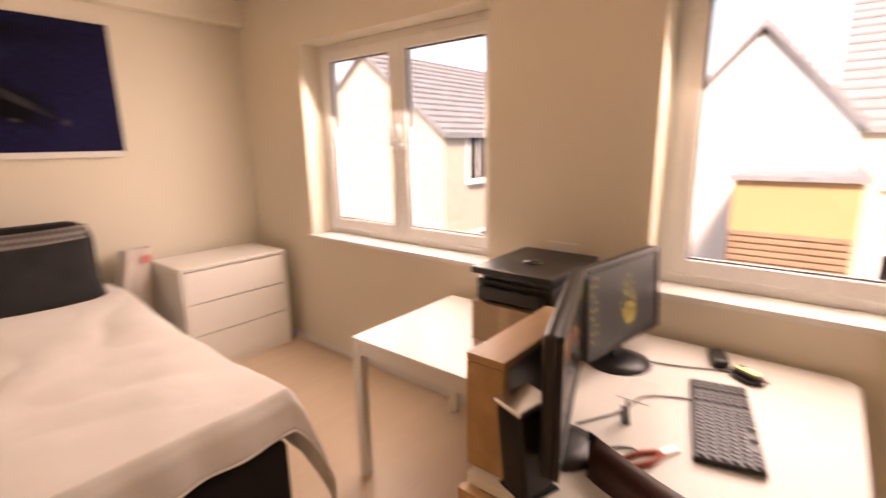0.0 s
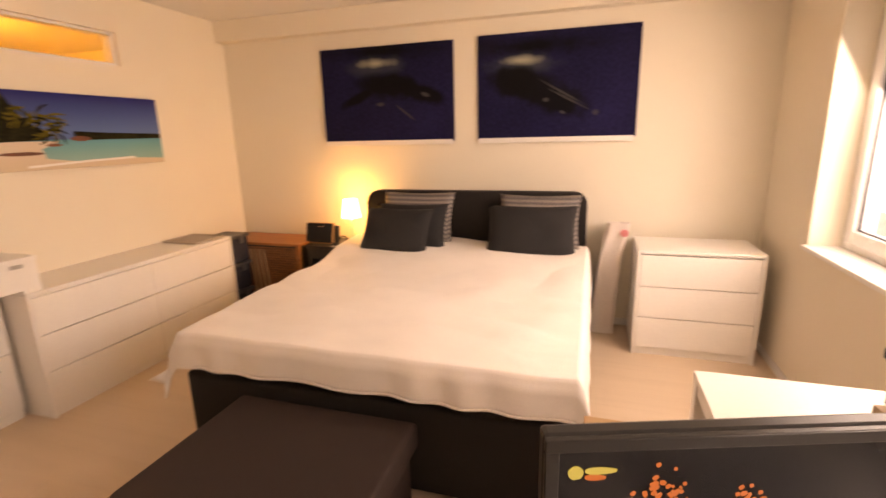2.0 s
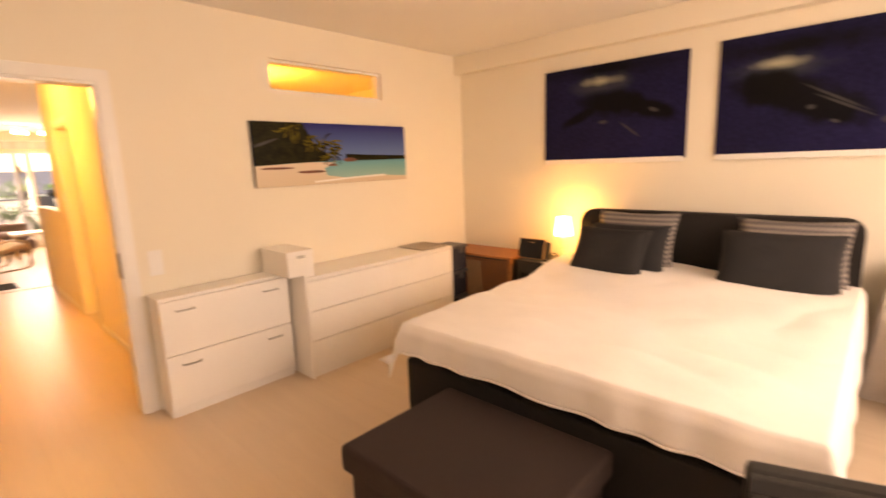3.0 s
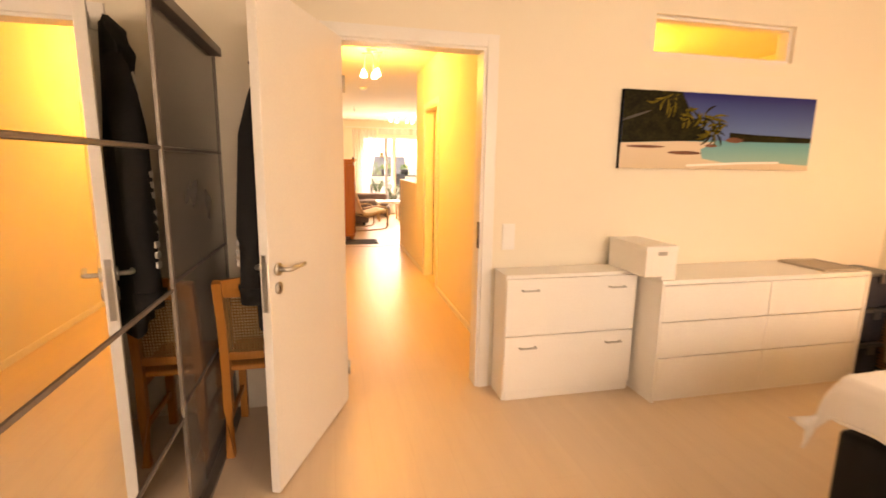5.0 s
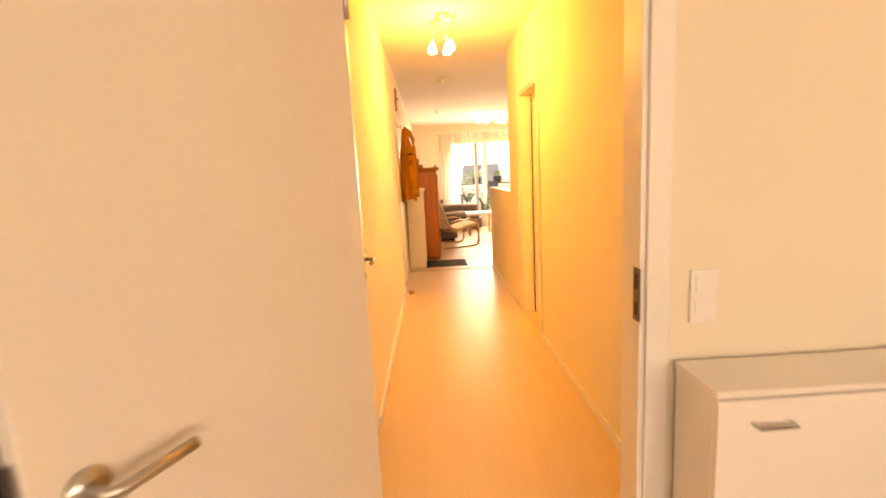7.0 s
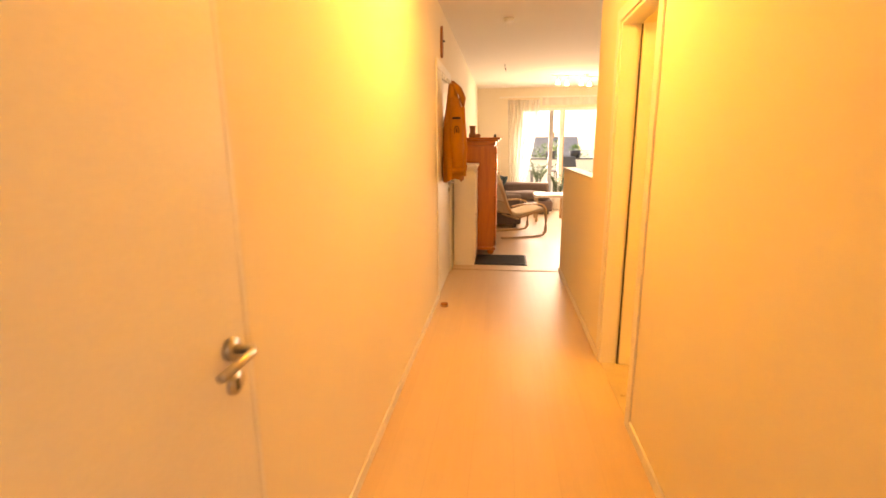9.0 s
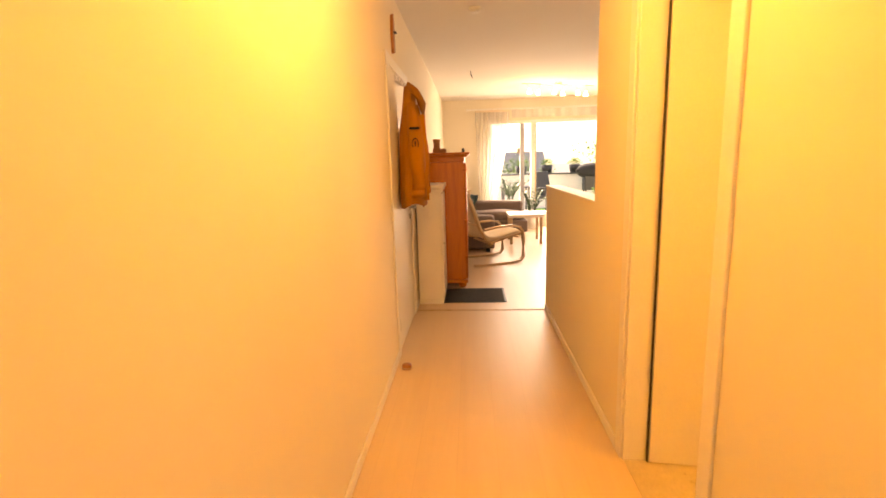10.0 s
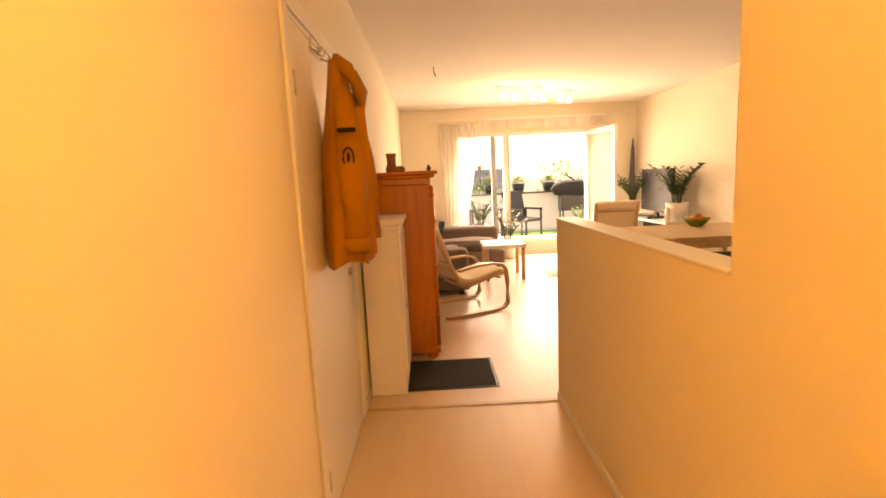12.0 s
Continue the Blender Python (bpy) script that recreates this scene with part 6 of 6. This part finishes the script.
part("handle", tube([(0.845, 0.03, 1.05), (0.845, 0.07, 1.05), (0.845, 0.075, 1.18)], 0.010, 8), M_PVC, lf, "", True)
lf.location.z = -0.04
structure("terrace_sill", boxes((-14.2, y0, 0.24, -13.975, y1, 0.268), bevel=0.004), M_TRIM, "pale door threshold to the terrace", "sill")


def curtain(name, ya, yb, x, z1, label, seed):
    c = thing(name, (x, 0, 0), label, "curtain")
    def cloth(u, v):
        y = ya + (yb - ya) * u
        narrow = 1 - 0.72 * v ** 1.4
        return (0.035 * math.sin(u * 44 + 0.8 * math.sin(v * 4 + seed)) * (0.7 + 0.5 * v), ya + 0.08 * v + (y - ya) * narrow, z1 - v * (z1 - 0.05))
    part("cloth", sheet(110, 24, cloth), M_CURTAIN, c, "", True)
    part("heading", boxes((-0.025, ya, z1 - 0.005, 0.025, yb, z1 + 0.035), bevel=0.004), M_CREAM, c)
    return c


curtain("curtain", 0.78, 1.47, -13.90, 2.36, "sheer white curtain drawn to the side", 0.5)
tagged(link("curtain_rail", boxes((-13.93, 0.60, 2.40, -13.89, 4.15, 2.43), bevel=0.004), M_TRIM), "white curtain rail over the terrace door", "curtain rail", "", "structure")
for y in (0.62, 4.12):
    structure("rail_bracket", boxes((-14.0, y - 0.01, 2.395, -13.88, y + 0.01, 2.435)), M_TRIM, "small white rail bracket", "bracket")
ve = thing("valance", (-13.90, 0, 0), "narrow sheer valance along the top of the terrace door", "curtain")
part("cloth", sheet(90, 4, lambda u, v: (0.02 * math.sin(u * 60), 1.52 + 2.2 * u, 2.395 - 0.16 * v)), M_CURTAIN, ve, "", True)


def leaf(bm, base, tip, wide, droop=0.15):
    base, tip = Vector(base), Vector(tip)
    d = tip - base
    s = d.cross(Vector((0, 0, 1)))
    s = s.normalized() if s.length > 1e-4 else Vector((1, 0, 0))
    mid = base + d * 0.5 + Vector((0, 0, d.length * droop))
    a, b, c, e = bm.verts.new(base), bm.verts.new(mid + s * wide), bm.verts.new(tip), bm.verts.new(mid - s * wide)
    m = bm.verts.new(mid - Vector((0, 0, wide * 0.25)))
    for t in ((a, b, m), (b, c, m), (c, e, m), (e, a, m)):
        bm.faces.new(t)


def pot_plant(name, at, r, h, stems, tall, label, seed, leaf_mat=None, pot_mat=None, spread=0.5):
    rd = random.Random(seed)
    p = thing(name, at, label, "plant")
    part("pot", lathe([(0.001, 0), (r * 0.78, 0), (r, h), (r * 0.92, h), (r * 0.88, h * 0.9), (0.001, h * 0.9)], 24), pot_mat or M_WHITEPL, p, "", True)
    part("soil", lathe([(0.001, h * 0.902), (r * 0.86, h * 0.902), (r * 0.7, h * 0.93), (0.001, h * 0.94)], 18), M_SOIL, p)
    bl, bs = bmesh.new(), bmesh.new()
    for k in range(stems):
        a = 2 * math.pi * k / stems + rd.uniform(-0.3, 0.3)
        lean = rd.uniform(0.25, 1.0) * spread * tall
        top = tall * rd.uniform(0.65, 1.0)
        pts = [Vector((r * 0.3 * math.cos(a), r * 0.3 * math.sin(a), h * 0.9))]
        for j in range(1, 9):
            f = j / 8
            pts.append(Vector((math.cos(a) * (r * 0.3 + lean * f * f), math.sin(a) * (r * 0.3 + lean * f * f), h * 0.9 + top * f * (1 - 0.12 * f))))
        add_tube(bs, pts, [0.008 * (1 - 0.07 * j) for j in range(9)], 5)
        for j in range(2, 9):
            d = (pts[j] - pts[j - 1]).normalized()
            s = d.cross(Vector((0, 0, 1))).normalized()
            for sg in (-1, 1):
                ln = tall * rd.uniform(0.16, 0.22)
                leaf(bl, pts[j], pts[j] + (s * sg * 0.85 + d * 0.6 + Vector((0, 0, rd.uniform(-0.1, 0.3)))) * ln, ln * 0.22)
    tagged(part("stems", bs, leaf_mat or M_LEAF, p, "", True), kind="stuff")
    tagged(part("leaves", bl, leaf_mat or M_LEAF, p, "glossy dark green leaves"), kind="stuff")
    return p


tvb = thing("tv_bench", (-13.62, 3.78, 0), "low white television bench by the wall", "tv bench")
part("top", boxes((0, 0, 0.66, 1.75, 0.50, 0.69), bevel=0.003), M_LAC, tvb)
part("side", boxes((0, 0.01, 0, 0.03, 0.49, 0.659)), M_LAC, tvb)
part("side", boxes((1.72, 0.01, 0, 1.75, 0.49, 0.659)), M_LAC, tvb)
part("shelf", boxes((0.03, 0.02, 0.34, 1.72, 0.48, 0.36)), M_LAC, tvb)
part("back", boxes((0.03, 0.47, 0.02, 1.72, 0.485, 0.659)), M_BLACKWOOD, tvb)
tv = thing("television", (-12.72, 4.05, 0.691), "black flat television on its stand", "television")
part("housing", boxes((-0.50, -0.005, 0.09, 0.50, 0.04, 0.74), bevel=0.008), M_BLACKPL, tv)
part("screen", boxes((-0.48, -0.0085, 0.115, 0.48, -0.0055, 0.72)), M_SCREEN, tv, "glossy black screen")
part("neck", boxes((-0.05, 0.0, 0.01, 0.05, 0.03, 0.08)), M_BLACKPL, tv)
part("stand", boxes((-0.25, -0.12, 0.0, 0.25, 0.13, 0.012), bevel=0.004), M_BLACKPL, tv)
db = thing("media_player", (-12.72, 3.86, 0.691), "flat black media player in front of the television", "media player")
part("case", boxes((-0.30, -0.05, 0, 0.25, 0.02, 0.035), bevel=0.004), M_BLACKPL, db)
pot_plant("pot_plant", (-13.45, 4.0, 0.691), 0.13, 0.24, 11, 0.55, "leafy dark green plant in a white pot by the television", 3, spread=0.7)
pot_plant("pot_plant", (-12.03, 4.02, 0.691), 0.15, 0.26, 12, 0.60, "feathery dark green plant in a white pot", 4, spread=0.6)
pot_plant("pot_plant", (-13.70, 1.90, 0.0), 0.16, 0.30, 10, 0.55, "green plant in a white floor pot by the curtain", 5, spread=0.6)
po = thing("folded_parasol", (-13.9, 4.16, 0), "slim dark folded parasol leaning in the corner", "parasol")
part("pole", tube([(0, 0, 0), (0.0, 0.03, 1.95)], 0.012, 8), M_GREYPL, po, "", True)
part("folded_cloth", tube([(0, 0.005, 0.8), (0, 0.015, 1.2), (0, 0.025, 1.7), (0.0, 0.03, 1.98)], [0.03, 0.05, 0.035, 0.008], 10), M_GREYPL, po, "", True)

dt = thing("dining_table", (-10.6, 3.45, 0), "pale wooden dining table behind the low wall", "table")
part("tabletop", boxes((-0.55, -0.68, 0.715, 0.58, 0.72, 0.75), bevel=0.004), M_BIRCH, dt)
part("apron", boxes((-0.50, -0.63, 0.63, 0.53, -0.61, 0.714), (-0.50, 0.65, 0.63, 0.53, 0.67, 0.714), (0.51, -0.61, 0.63, 0.53, 0.65, 0.714), (-0.50, -0.61, 0.63, -0.48, 0.65, 0.714)), M_BIRCH, dt)
for x in (-0.53, 0.49):
    for y in (-0.66, 0.63):
        part("leg", boxes((x, y, 0, x + 0.065, y + 0.065, 0.714), bevel=0.004), M_BIRCH, dt)
bw = thing("fruit_bowl", (-10.9, 3.66, 0.751), "green glass bowl filled with orange fruit", "bowl")
bm = lathe([(0.001, 0), (0.06, 0.0), (0.10, 0.03), (0.135, 0.075), (0.145, 0.095), (0.135, 0.092), (0.095, 0.04), (0.05, 0.012), (0.001, 0.012)], 28)
part("bowl_shell", bm, mat("green_glaze", (0.16, 0.26, 0.03), 0.2, bump=0.02), bw, "glossy green bowl", True)
M_FRUIT = mat("orange_peel", (0.62, 0.20, 0.03), 0.45, fine=200, bump=0.3)
rd = random.Random(8)
for k in range(9):
    a = 2 * math.pi * k / 7
    rr = 0.07 if k < 7 else 0.02
    bm = bmesh.new()
    bmesh.ops.create_uvsphere(bm, u_segments=14, v_segments=10, radius=0.036, matrix=pose(rr * math.cos(a), rr * math.sin(a), 0.075 if k < 7 else 0.115) @ Matrix.Diagonal((1, 1, rd.uniform(0.88, 1.05), 1)))
    part("fruit", bm, M_FRUIT, bw, "orange fruit", True)
bc = thing("black_chair", (-9.55, 3.05, 0), "black desk chair drawn up to the dining table", "chair", rz=80)
part("seat", moved(cushion(0.46, 0.46, 0.09, 10, 0.25, 1.0), pose(0, 0, 0.46)), M_BLACKCLOTH, bc, "", True)
part("backrest", sheet(20, 10, lambda u, v: (0.24 * math.sin((u - 0.5) * 2.4) / 0.93, -0.28 + 0.10 * (1 - math.cos((u - 0.5) * 2.4)), 0.60 + 0.13 * v), 0.03), M_BLACKPL, bc, "curved black backrest", True)
part("bracket", boxes((-0.03, -0.25, 0.42, 0.03, -0.23, 0.64)), M_BLACKPL, bc)
part("column", tube([(0, 0, 0.05), (0, 0, 0.42)], 0.03, 12), M_BLACKPL, bc, "", True)
for k in range(5):
    a = 2 * math.pi * k / 5
    part("spoke", tube([(0, 0, 0.06), (0.27 * math.cos(a), 0.27 * math.sin(a), 0.03)], 0, 4, flat=(0.02, 0.014)), M_BLACKPL, bc)
gp = thing("dark_picture", (-10.75, 4.31, 1.55), "dark framed picture on the living-room wall", "picture")
part("frame", boxes((-0.45, -0.03, 0, 0.55, -0.001, 0.75), bevel=0.004), M_BLANK, gp)
part("print", boxes((-0.43, -0.034, 0.02, 0.53, -0.0305, 0.73)), M_DARKPRINT, gp)
cn = thing("white_can", (-11.93, 3.84, 0.691), "white tall can beside the plant", "can")
part("can_body", lathe([(0.001, 0), (0.035, 0), (0.035, 0.17), (0.02, 0.19), (0.02, 0.21), (0.001, 0.21)], 18), M_WHITEPL, cn, "", True)

# ---- terrace ----
M_PAVE = mat("pale_terrace_slab", (0.55, 0.54, 0.52), 0.8, vary=0.1, scale=3, bump=0.2)
M_RENDER = mat("pale_render", (0.72, 0.70, 0.66), 0.9, vary=0.05, scale=2, bump=0.2)
structure("terrace_floor", boxes((-17.2, -0.5, -0.15, -14.2, 6.5, 0.15)), M_PAVE, "pale paved terrace floor", "terrace")
pt = structure("terrace_parapet", boxes((-17.0, -0.5, 0.15, -16.75, 6.5, 0.99)), M_RENDER, "pale rendered terrace parapet", "parapet")
part("parapet_rail", boxes((-17.05, -0.5, 0.991, -16.70, 6.5, 1.03), bevel=0.004), M_GREYPL, pt, "grey metal coping")
gm = thing("artificial_grass", (-15.5, 2.9, 0.15), "bright green artificial grass mat", "mat")
part("mat", boxes((-0.7, -0.8, 0, 0.9, 1.2, 0.012)), mat("grass_mat", (0.10, 0.26, 0.06), 0.9, vary=0.3, fine=200, bump=0.6), gm)
for y, s in ((2.69, 11), (3.42, 12), (2.02, 13)):
    rd = random.Random(s)
    p = thing("terrace_planter", (-16.85, y, 1.031), "round dark planter with bright green leaves on the parapet", "plant", "parapet planters")
    part("pot", lathe([(0.001, 0), (0.12, 0), (0.16, 0.2), (0.15, 0.2), (0.14, 0.17), (0.001, 0.17)], 20), M_BLACKPL, p, "", True)
    bm = bmesh.new()
    for k in range(260):
        a, e, q = rd.uniform(0, 6.28), rd.uniform(0.1, 1.5), rd.uniform(0.10, 0.2)
        c = Vector((q * math.cos(a) * math.cos(e), q * math.sin(a) * math.cos(e), 0.17 + q * 0.9 * math.sin(e)))
        leaf(bm, c, c + Vector((math.cos(a) * 0.05, math.sin(a) * 0.05, rd.uniform(0.0, 0.06))), 0.012)
    part("leaves", bm, M_LEAF2, p)
bq = thing("covered_grill", (-16.1, 3.78, 0.15), "barbecue under a black cover", "grill")
part("cover", moved(cushion(0.98, 0.55, 0.34, 16, 0.34, 5.0), pose(0, 0, 0.93, 0, 0, 80)), M_BLACKCLOTH, bq, "wrinkled black cover", True)
part("body", boxes((-0.16, -0.30, 0.45, 0.16, 0.30, 0.86), bevel=0.02), M_BLACKPL, bq)
for x in (-0.12, 0.12):
    for y in (-0.26, 0.26):
        part("leg", boxes((x - 0.015, y - 0.015, 0, x + 0.015, y + 0.015, 0.46)), M_BLACKPL, bq)
tc = thing("garden_chair", (-15.0, 2.45, 0.15), "dark woven garden armchair on the terrace", "chair", rz=-60)
part("seat", boxes((-0.26, -0.26, 0.36, 0.26, 0.26, 0.42), bevel=0.015), M_BLACKPL, tc)
part("backrest", moved(boxes((-0.26, -0.02, 0, 0.26, 0.03, 0.55), bevel=0.015), pose(0, -0.25, 0.42, 14)), M_BLACKPL, tc)
for x in (-0.27, 0.24):
    part("armrest", boxes((x, -0.24, 0.58, x + 0.03, 0.26, 0.62), bevel=0.006), M_BLACKPL, tc)
    for y in (-0.24, 0.21):
        part("leg", boxes((x, y, 0, x + 0.03, y + 0.03, 0.58), bevel=0.003), M_BLACKPL, tc)
tt = thing("terrace_table", (-15.7, 1.75, 0.15), "pale low terrace table", "table")
part("tabletop", boxes((-0.35, -0.35, 0.58, 0.35, 0.35, 0.61), bevel=0.004), M_GREYPL, tt)
for x in (-0.32, 0.28):
    for y in (-0.32, 0.28):
        part("leg", boxes((x, y, 0, x + 0.04, y + 0.04, 0.58)), M_GREYPL, tt)
pot_plant("terrace_plant", (-14.75, 1.55, 0.15), 0.18, 0.36, 12, 0.6, "leafy shrub in a dark terrace pot", 21, M_LEAF, M_BLACKPL, 0.6)
pot_plant("terrace_plant", (-15.1, 3.62, 0.15), 0.13, 0.25, 9, 0.4, "small plant in a terracotta pot", 22, M_LEAF2, mat("terracotta", (0.42, 0.17, 0.08), 0.8, bump=0.1), 0.7)

# ---- outdoors ----
structure("ground", boxes((-400, -400, -3.4, 400, 400, -3.1)), mat("street_ground", (0.16, 0.16, 0.14), 0.9, vary=0.25, scale=0.4, fine=6, bump=0.3), "grey-green ground around the houses", "ground")
M_ROOF = mat("grey_roof_tile", (0.22, 0.22, 0.23), 0.7, vary=0.2, scale=4, bump=0.3)
M_OCHRE = mat("ochre_render", (0.44, 0.26, 0.13), 0.9, vary=0.06, scale=2, bump=0.2)
M_CLAD = mat("weathered_brown_cladding", (0.27, 0.17, 0.11), 0.8, vary=0.15, scale=6, bump=0.2)
M_YELL = mat("pale_tan_brick", (0.47, 0.41, 0.34), 0.9, vary=0.16, scale=5, bump=0.3)


def house(at, rz, w, d, h, roof_h, wall_mat, label, floors, cols, chimney=True):
    o = thing("house", at, label, "house", "houses outside the windows", rz)
    part("wall", boxes((0, 0, 0, w, d, h)), wall_mat, o)
    bm = bmesh.new()
    e = 0.12
    for s in (0, 1):
        a, b = ((-e, -e), (-e, d / 2)) if not s else ((-e, d + e), (-e, d / 2))
        add_poly(bm, [(-e, a[1], h - 0.15), (w + e, a[1], h - 0.15), (w + e, d / 2, h + roof_h), (-e, d / 2, h + roof_h)], (0, 0, 0.14))
    rf = part("roof", bm, M_ROOF, o, "grey tiled roof")
    bm = bmesh.new()
    for x in (0.0, w - 0.2):
        add_poly(bm, [(x, 0, h), (x, d, h), (x, d / 2, h + roof_h - 0.1)], (0.2, 0, 0))
    part("gable", bm, wall_mat, o)
    bm = bmesh.new()
    for k in range(14):
        f = (k + 0.5) / 14
        add_box(bm, (-e, -e + (d / 2 + e) * f - 0.02, h - 0.15 + (roof_h + 0.15) * f + 0.14, w + e, -e + (d / 2 + e) * f + 0.02, h - 0.15 + (roof_h + 0.15) * f + 0.19))
    part("tile_courses", bm, M_ROOF, rf)
    if chimney:
        part("chimney", boxes((w * 0.6, d * 0.45, h, w * 0.6 + 0.5, d * 0.45 + 0.5, h + roof_h + 0.7)), M_OCHRE, rf)
    for i in range(floors):
        for j in range(cols):
            x, z = w * (j + 0.5) / cols, 0.9 + i * 2.7
            wn = part("window", boxes((x - 0.5, -0.03, z, x - 0.42, 0.02, z + 1.3), (x + 0.42, -0.03, z, x + 0.5, 0.02, z + 1.3), (x - 0.42, -0.03, z, x + 0.42, 0.02, z + 0.08), (x - 0.42, -0.03, z + 1.22, x + 0.42, 0.02, z + 1.3), (x - 0.03, -0.03, z + 0.08, x + 0.03, 0.02, z + 1.22)), M_PVC, o)
            part("pane", boxes((x - 0.42, -0.012, z + 0.08, x + 0.42, -0.006, z + 1.22)), M_SCREEN, wn)
            part("sill", boxes((x - 0.55, -0.10, z - 0.06, x + 0.55, 0.0, z - 0.005)), M_PVC, wn)
    return o


house((13.5, 0.6, -3.1), -90, 9.0, 8.0, 4.9, 3.2, M_YELL, "pale tan brick house with a grey tiled roof across the yard", 2, 3)
house((9.3, 8.4, -3.1), 0, 9.0, 5.8, 4.95, 2.2, M_YELL, "pale tan brick gabled house with a grey tiled roof", 2, 3, False)
house((10.2, 0.3, -3.1), 0, 8.0, 3.0, 4.9, 1.7, M_RENDER, "narrow pale gabled house behind the annexe", 1, 2, False)
house((17.0, 19.5, -3.1), -90, 11.0, 8.0, 4.9, 3.0, M_RENDER, "pale house with a grey roof behind the gable", 2, 3, False)
house((16.0, 36.0, -3.1), -90, 9.0, 9.0, 4.2, 3.0, M_RENDER, "pale rendered house farther along the yard", 1, 3, False)
an = thing("annexe", (8.2, 0.0, -3.1), "low ochre annexe with horizontal slatted cladding", "annexe")
part("wall", boxes((0, 0.2, 0, 3.5, 1.74, 4.05)), M_OCHRE, an)
part("roof_edge", boxes((-0.08, 0.12, 4.051, 3.6, 1.82, 4.12)), M_ROOF, an)
for k in range(18):
    part("slat", boxes((-0.05, 0.22, 1.5 + k * 0.1, -0.002, 1.72, 1.575 + k * 0.1), bevel=0.006, seg=1), M_CLAD, an)


ga = thing("garage", (11.0, 13.2, -3.1), "low peach-coloured garage with a flat roof", "garage")
part("wall", boxes((0, 0, 0, 4.0, 5.0, 2.75)), mat("peach_render", (0.74, 0.52, 0.42), 0.9, vary=0.06, scale=2, bump=0.2), ga)
part("roof", boxes((-0.15, -0.15, 2.751, 4.1, 5.1, 2.9)), M_RENDER, ga)
part("garage_door", boxes((-0.04, 0.8, 0.0, -0.002, 3.3, 2.2), bevel=0.01), M_PVC, ga)
rd = random.Random(41)
bush = thing("garden_bush", (9.6, 14.6, -3.1), "rounded green garden bush beside the garage", "bush")
bl, bt = bmesh.new(), bmesh.new()
for k in range(7):
    a = 6.28 * k / 7
    add_tube(bt, [(0, 0, 0), (0.3 * math.cos(a), 0.3 * math.sin(a), 1.4), (0.5 * math.cos(a), 0.5 * math.sin(a), 2.4)], [0.05, 0.03, 0.01], 6)
for k in range(1500):
    v = Vector((rd.gauss(0, 1), rd.gauss(0, 1), rd.gauss(0, 1))).normalized() * rd.uniform(0.6, 1.05)
    c = Vector((v.x * 0.75, v.y * 0.75, 1.75 + v.z * 1.25))
    leaf(bl, c, c + Vector((rd.gauss(0, 1), rd.gauss(0, 1), rd.gauss(0, 1))).normalized() * 0.16, 0.05)
part("branches", bt, M_BLACKWOOD, bush)
part("foliage", bl, M_LEAF2, bush)


def tree(at, tall, crown, seed, label):
    rd = random.Random(seed)
    t = thing("tree", at, label, "tree", "trees beyond the terrace")
    bt, bl = bmesh.new(), bmesh.new()
    add_tube(bt, [(0, 0, 0), (0.05, 0.03, tall * 0.3), (0.0, 0.1, tall * 0.6), (0.05, 0.05, tall * 0.85)], [0.2, 0.16, 0.1, 0.04], 9)
    for k in range(11):
        a, z = rd.uniform(0, 6.28), tall * rd.uniform(0.35, 0.8)
        L = crown * rd.uniform(0.6, 1.0)
        tip = Vector((L * math.cos(a), L * math.sin(a), z + L * rd.uniform(0.3, 0.8)))
        add_tube(bt, [(0, 0.05, z), (tip.x * 0.5, tip.y * 0.5, z + (tip.z - z) * 0.6), tip], [0.07, 0.045, 0.015], 6)
        for c in range(5):
            cc = tip * rd.uniform(0.55, 1.0) + Vector((rd.gauss(0, 0.35), rd.gauss(0, 0.35), rd.gauss(0, 0.35) + (1 - 0.8) * z))
            rr = crown * rd.uniform(0.18, 0.34)
            for j in range(70):
                v = Vector((rd.gauss(0, 1), rd.gauss(0, 1), rd.gauss(0, 0.8))).normalized() * rr * rd.uniform(0.5, 1.05)
                w = Vector((rd.gauss(0, 1), rd.gauss(0, 1), rd.gauss(0, 1))).normalized() * rd.uniform(0.10, 0.18)
                leaf(bl, cc + v, cc + v + w, 0.045)
    part("trunk", bt, mat("tree_bark", (0.10, 0.07, 0.05), 0.9, vary=0.3, bump=0.6), t, "", True)
    part("crown", bl, M_LEAF2, t)
    return t


tree((-27.0, 7.6, -3.1), 5.2, 1.9, 31, "broad green tree beyond the terrace")
tree((-32.0, 2.0, -3.1), 4.4, 1.8, 32, "round green tree beyond the terrace")
tree((-40.0, 5.6, -3.1), 3.6, 1.6, 33, "low green tree beyond the terrace")
house((-70.0, 2.0, -3.1), 90, 9.0, 8.0, 3.0, 2.4, M_RENDER, "pale house far behind the trees", 1, 3)
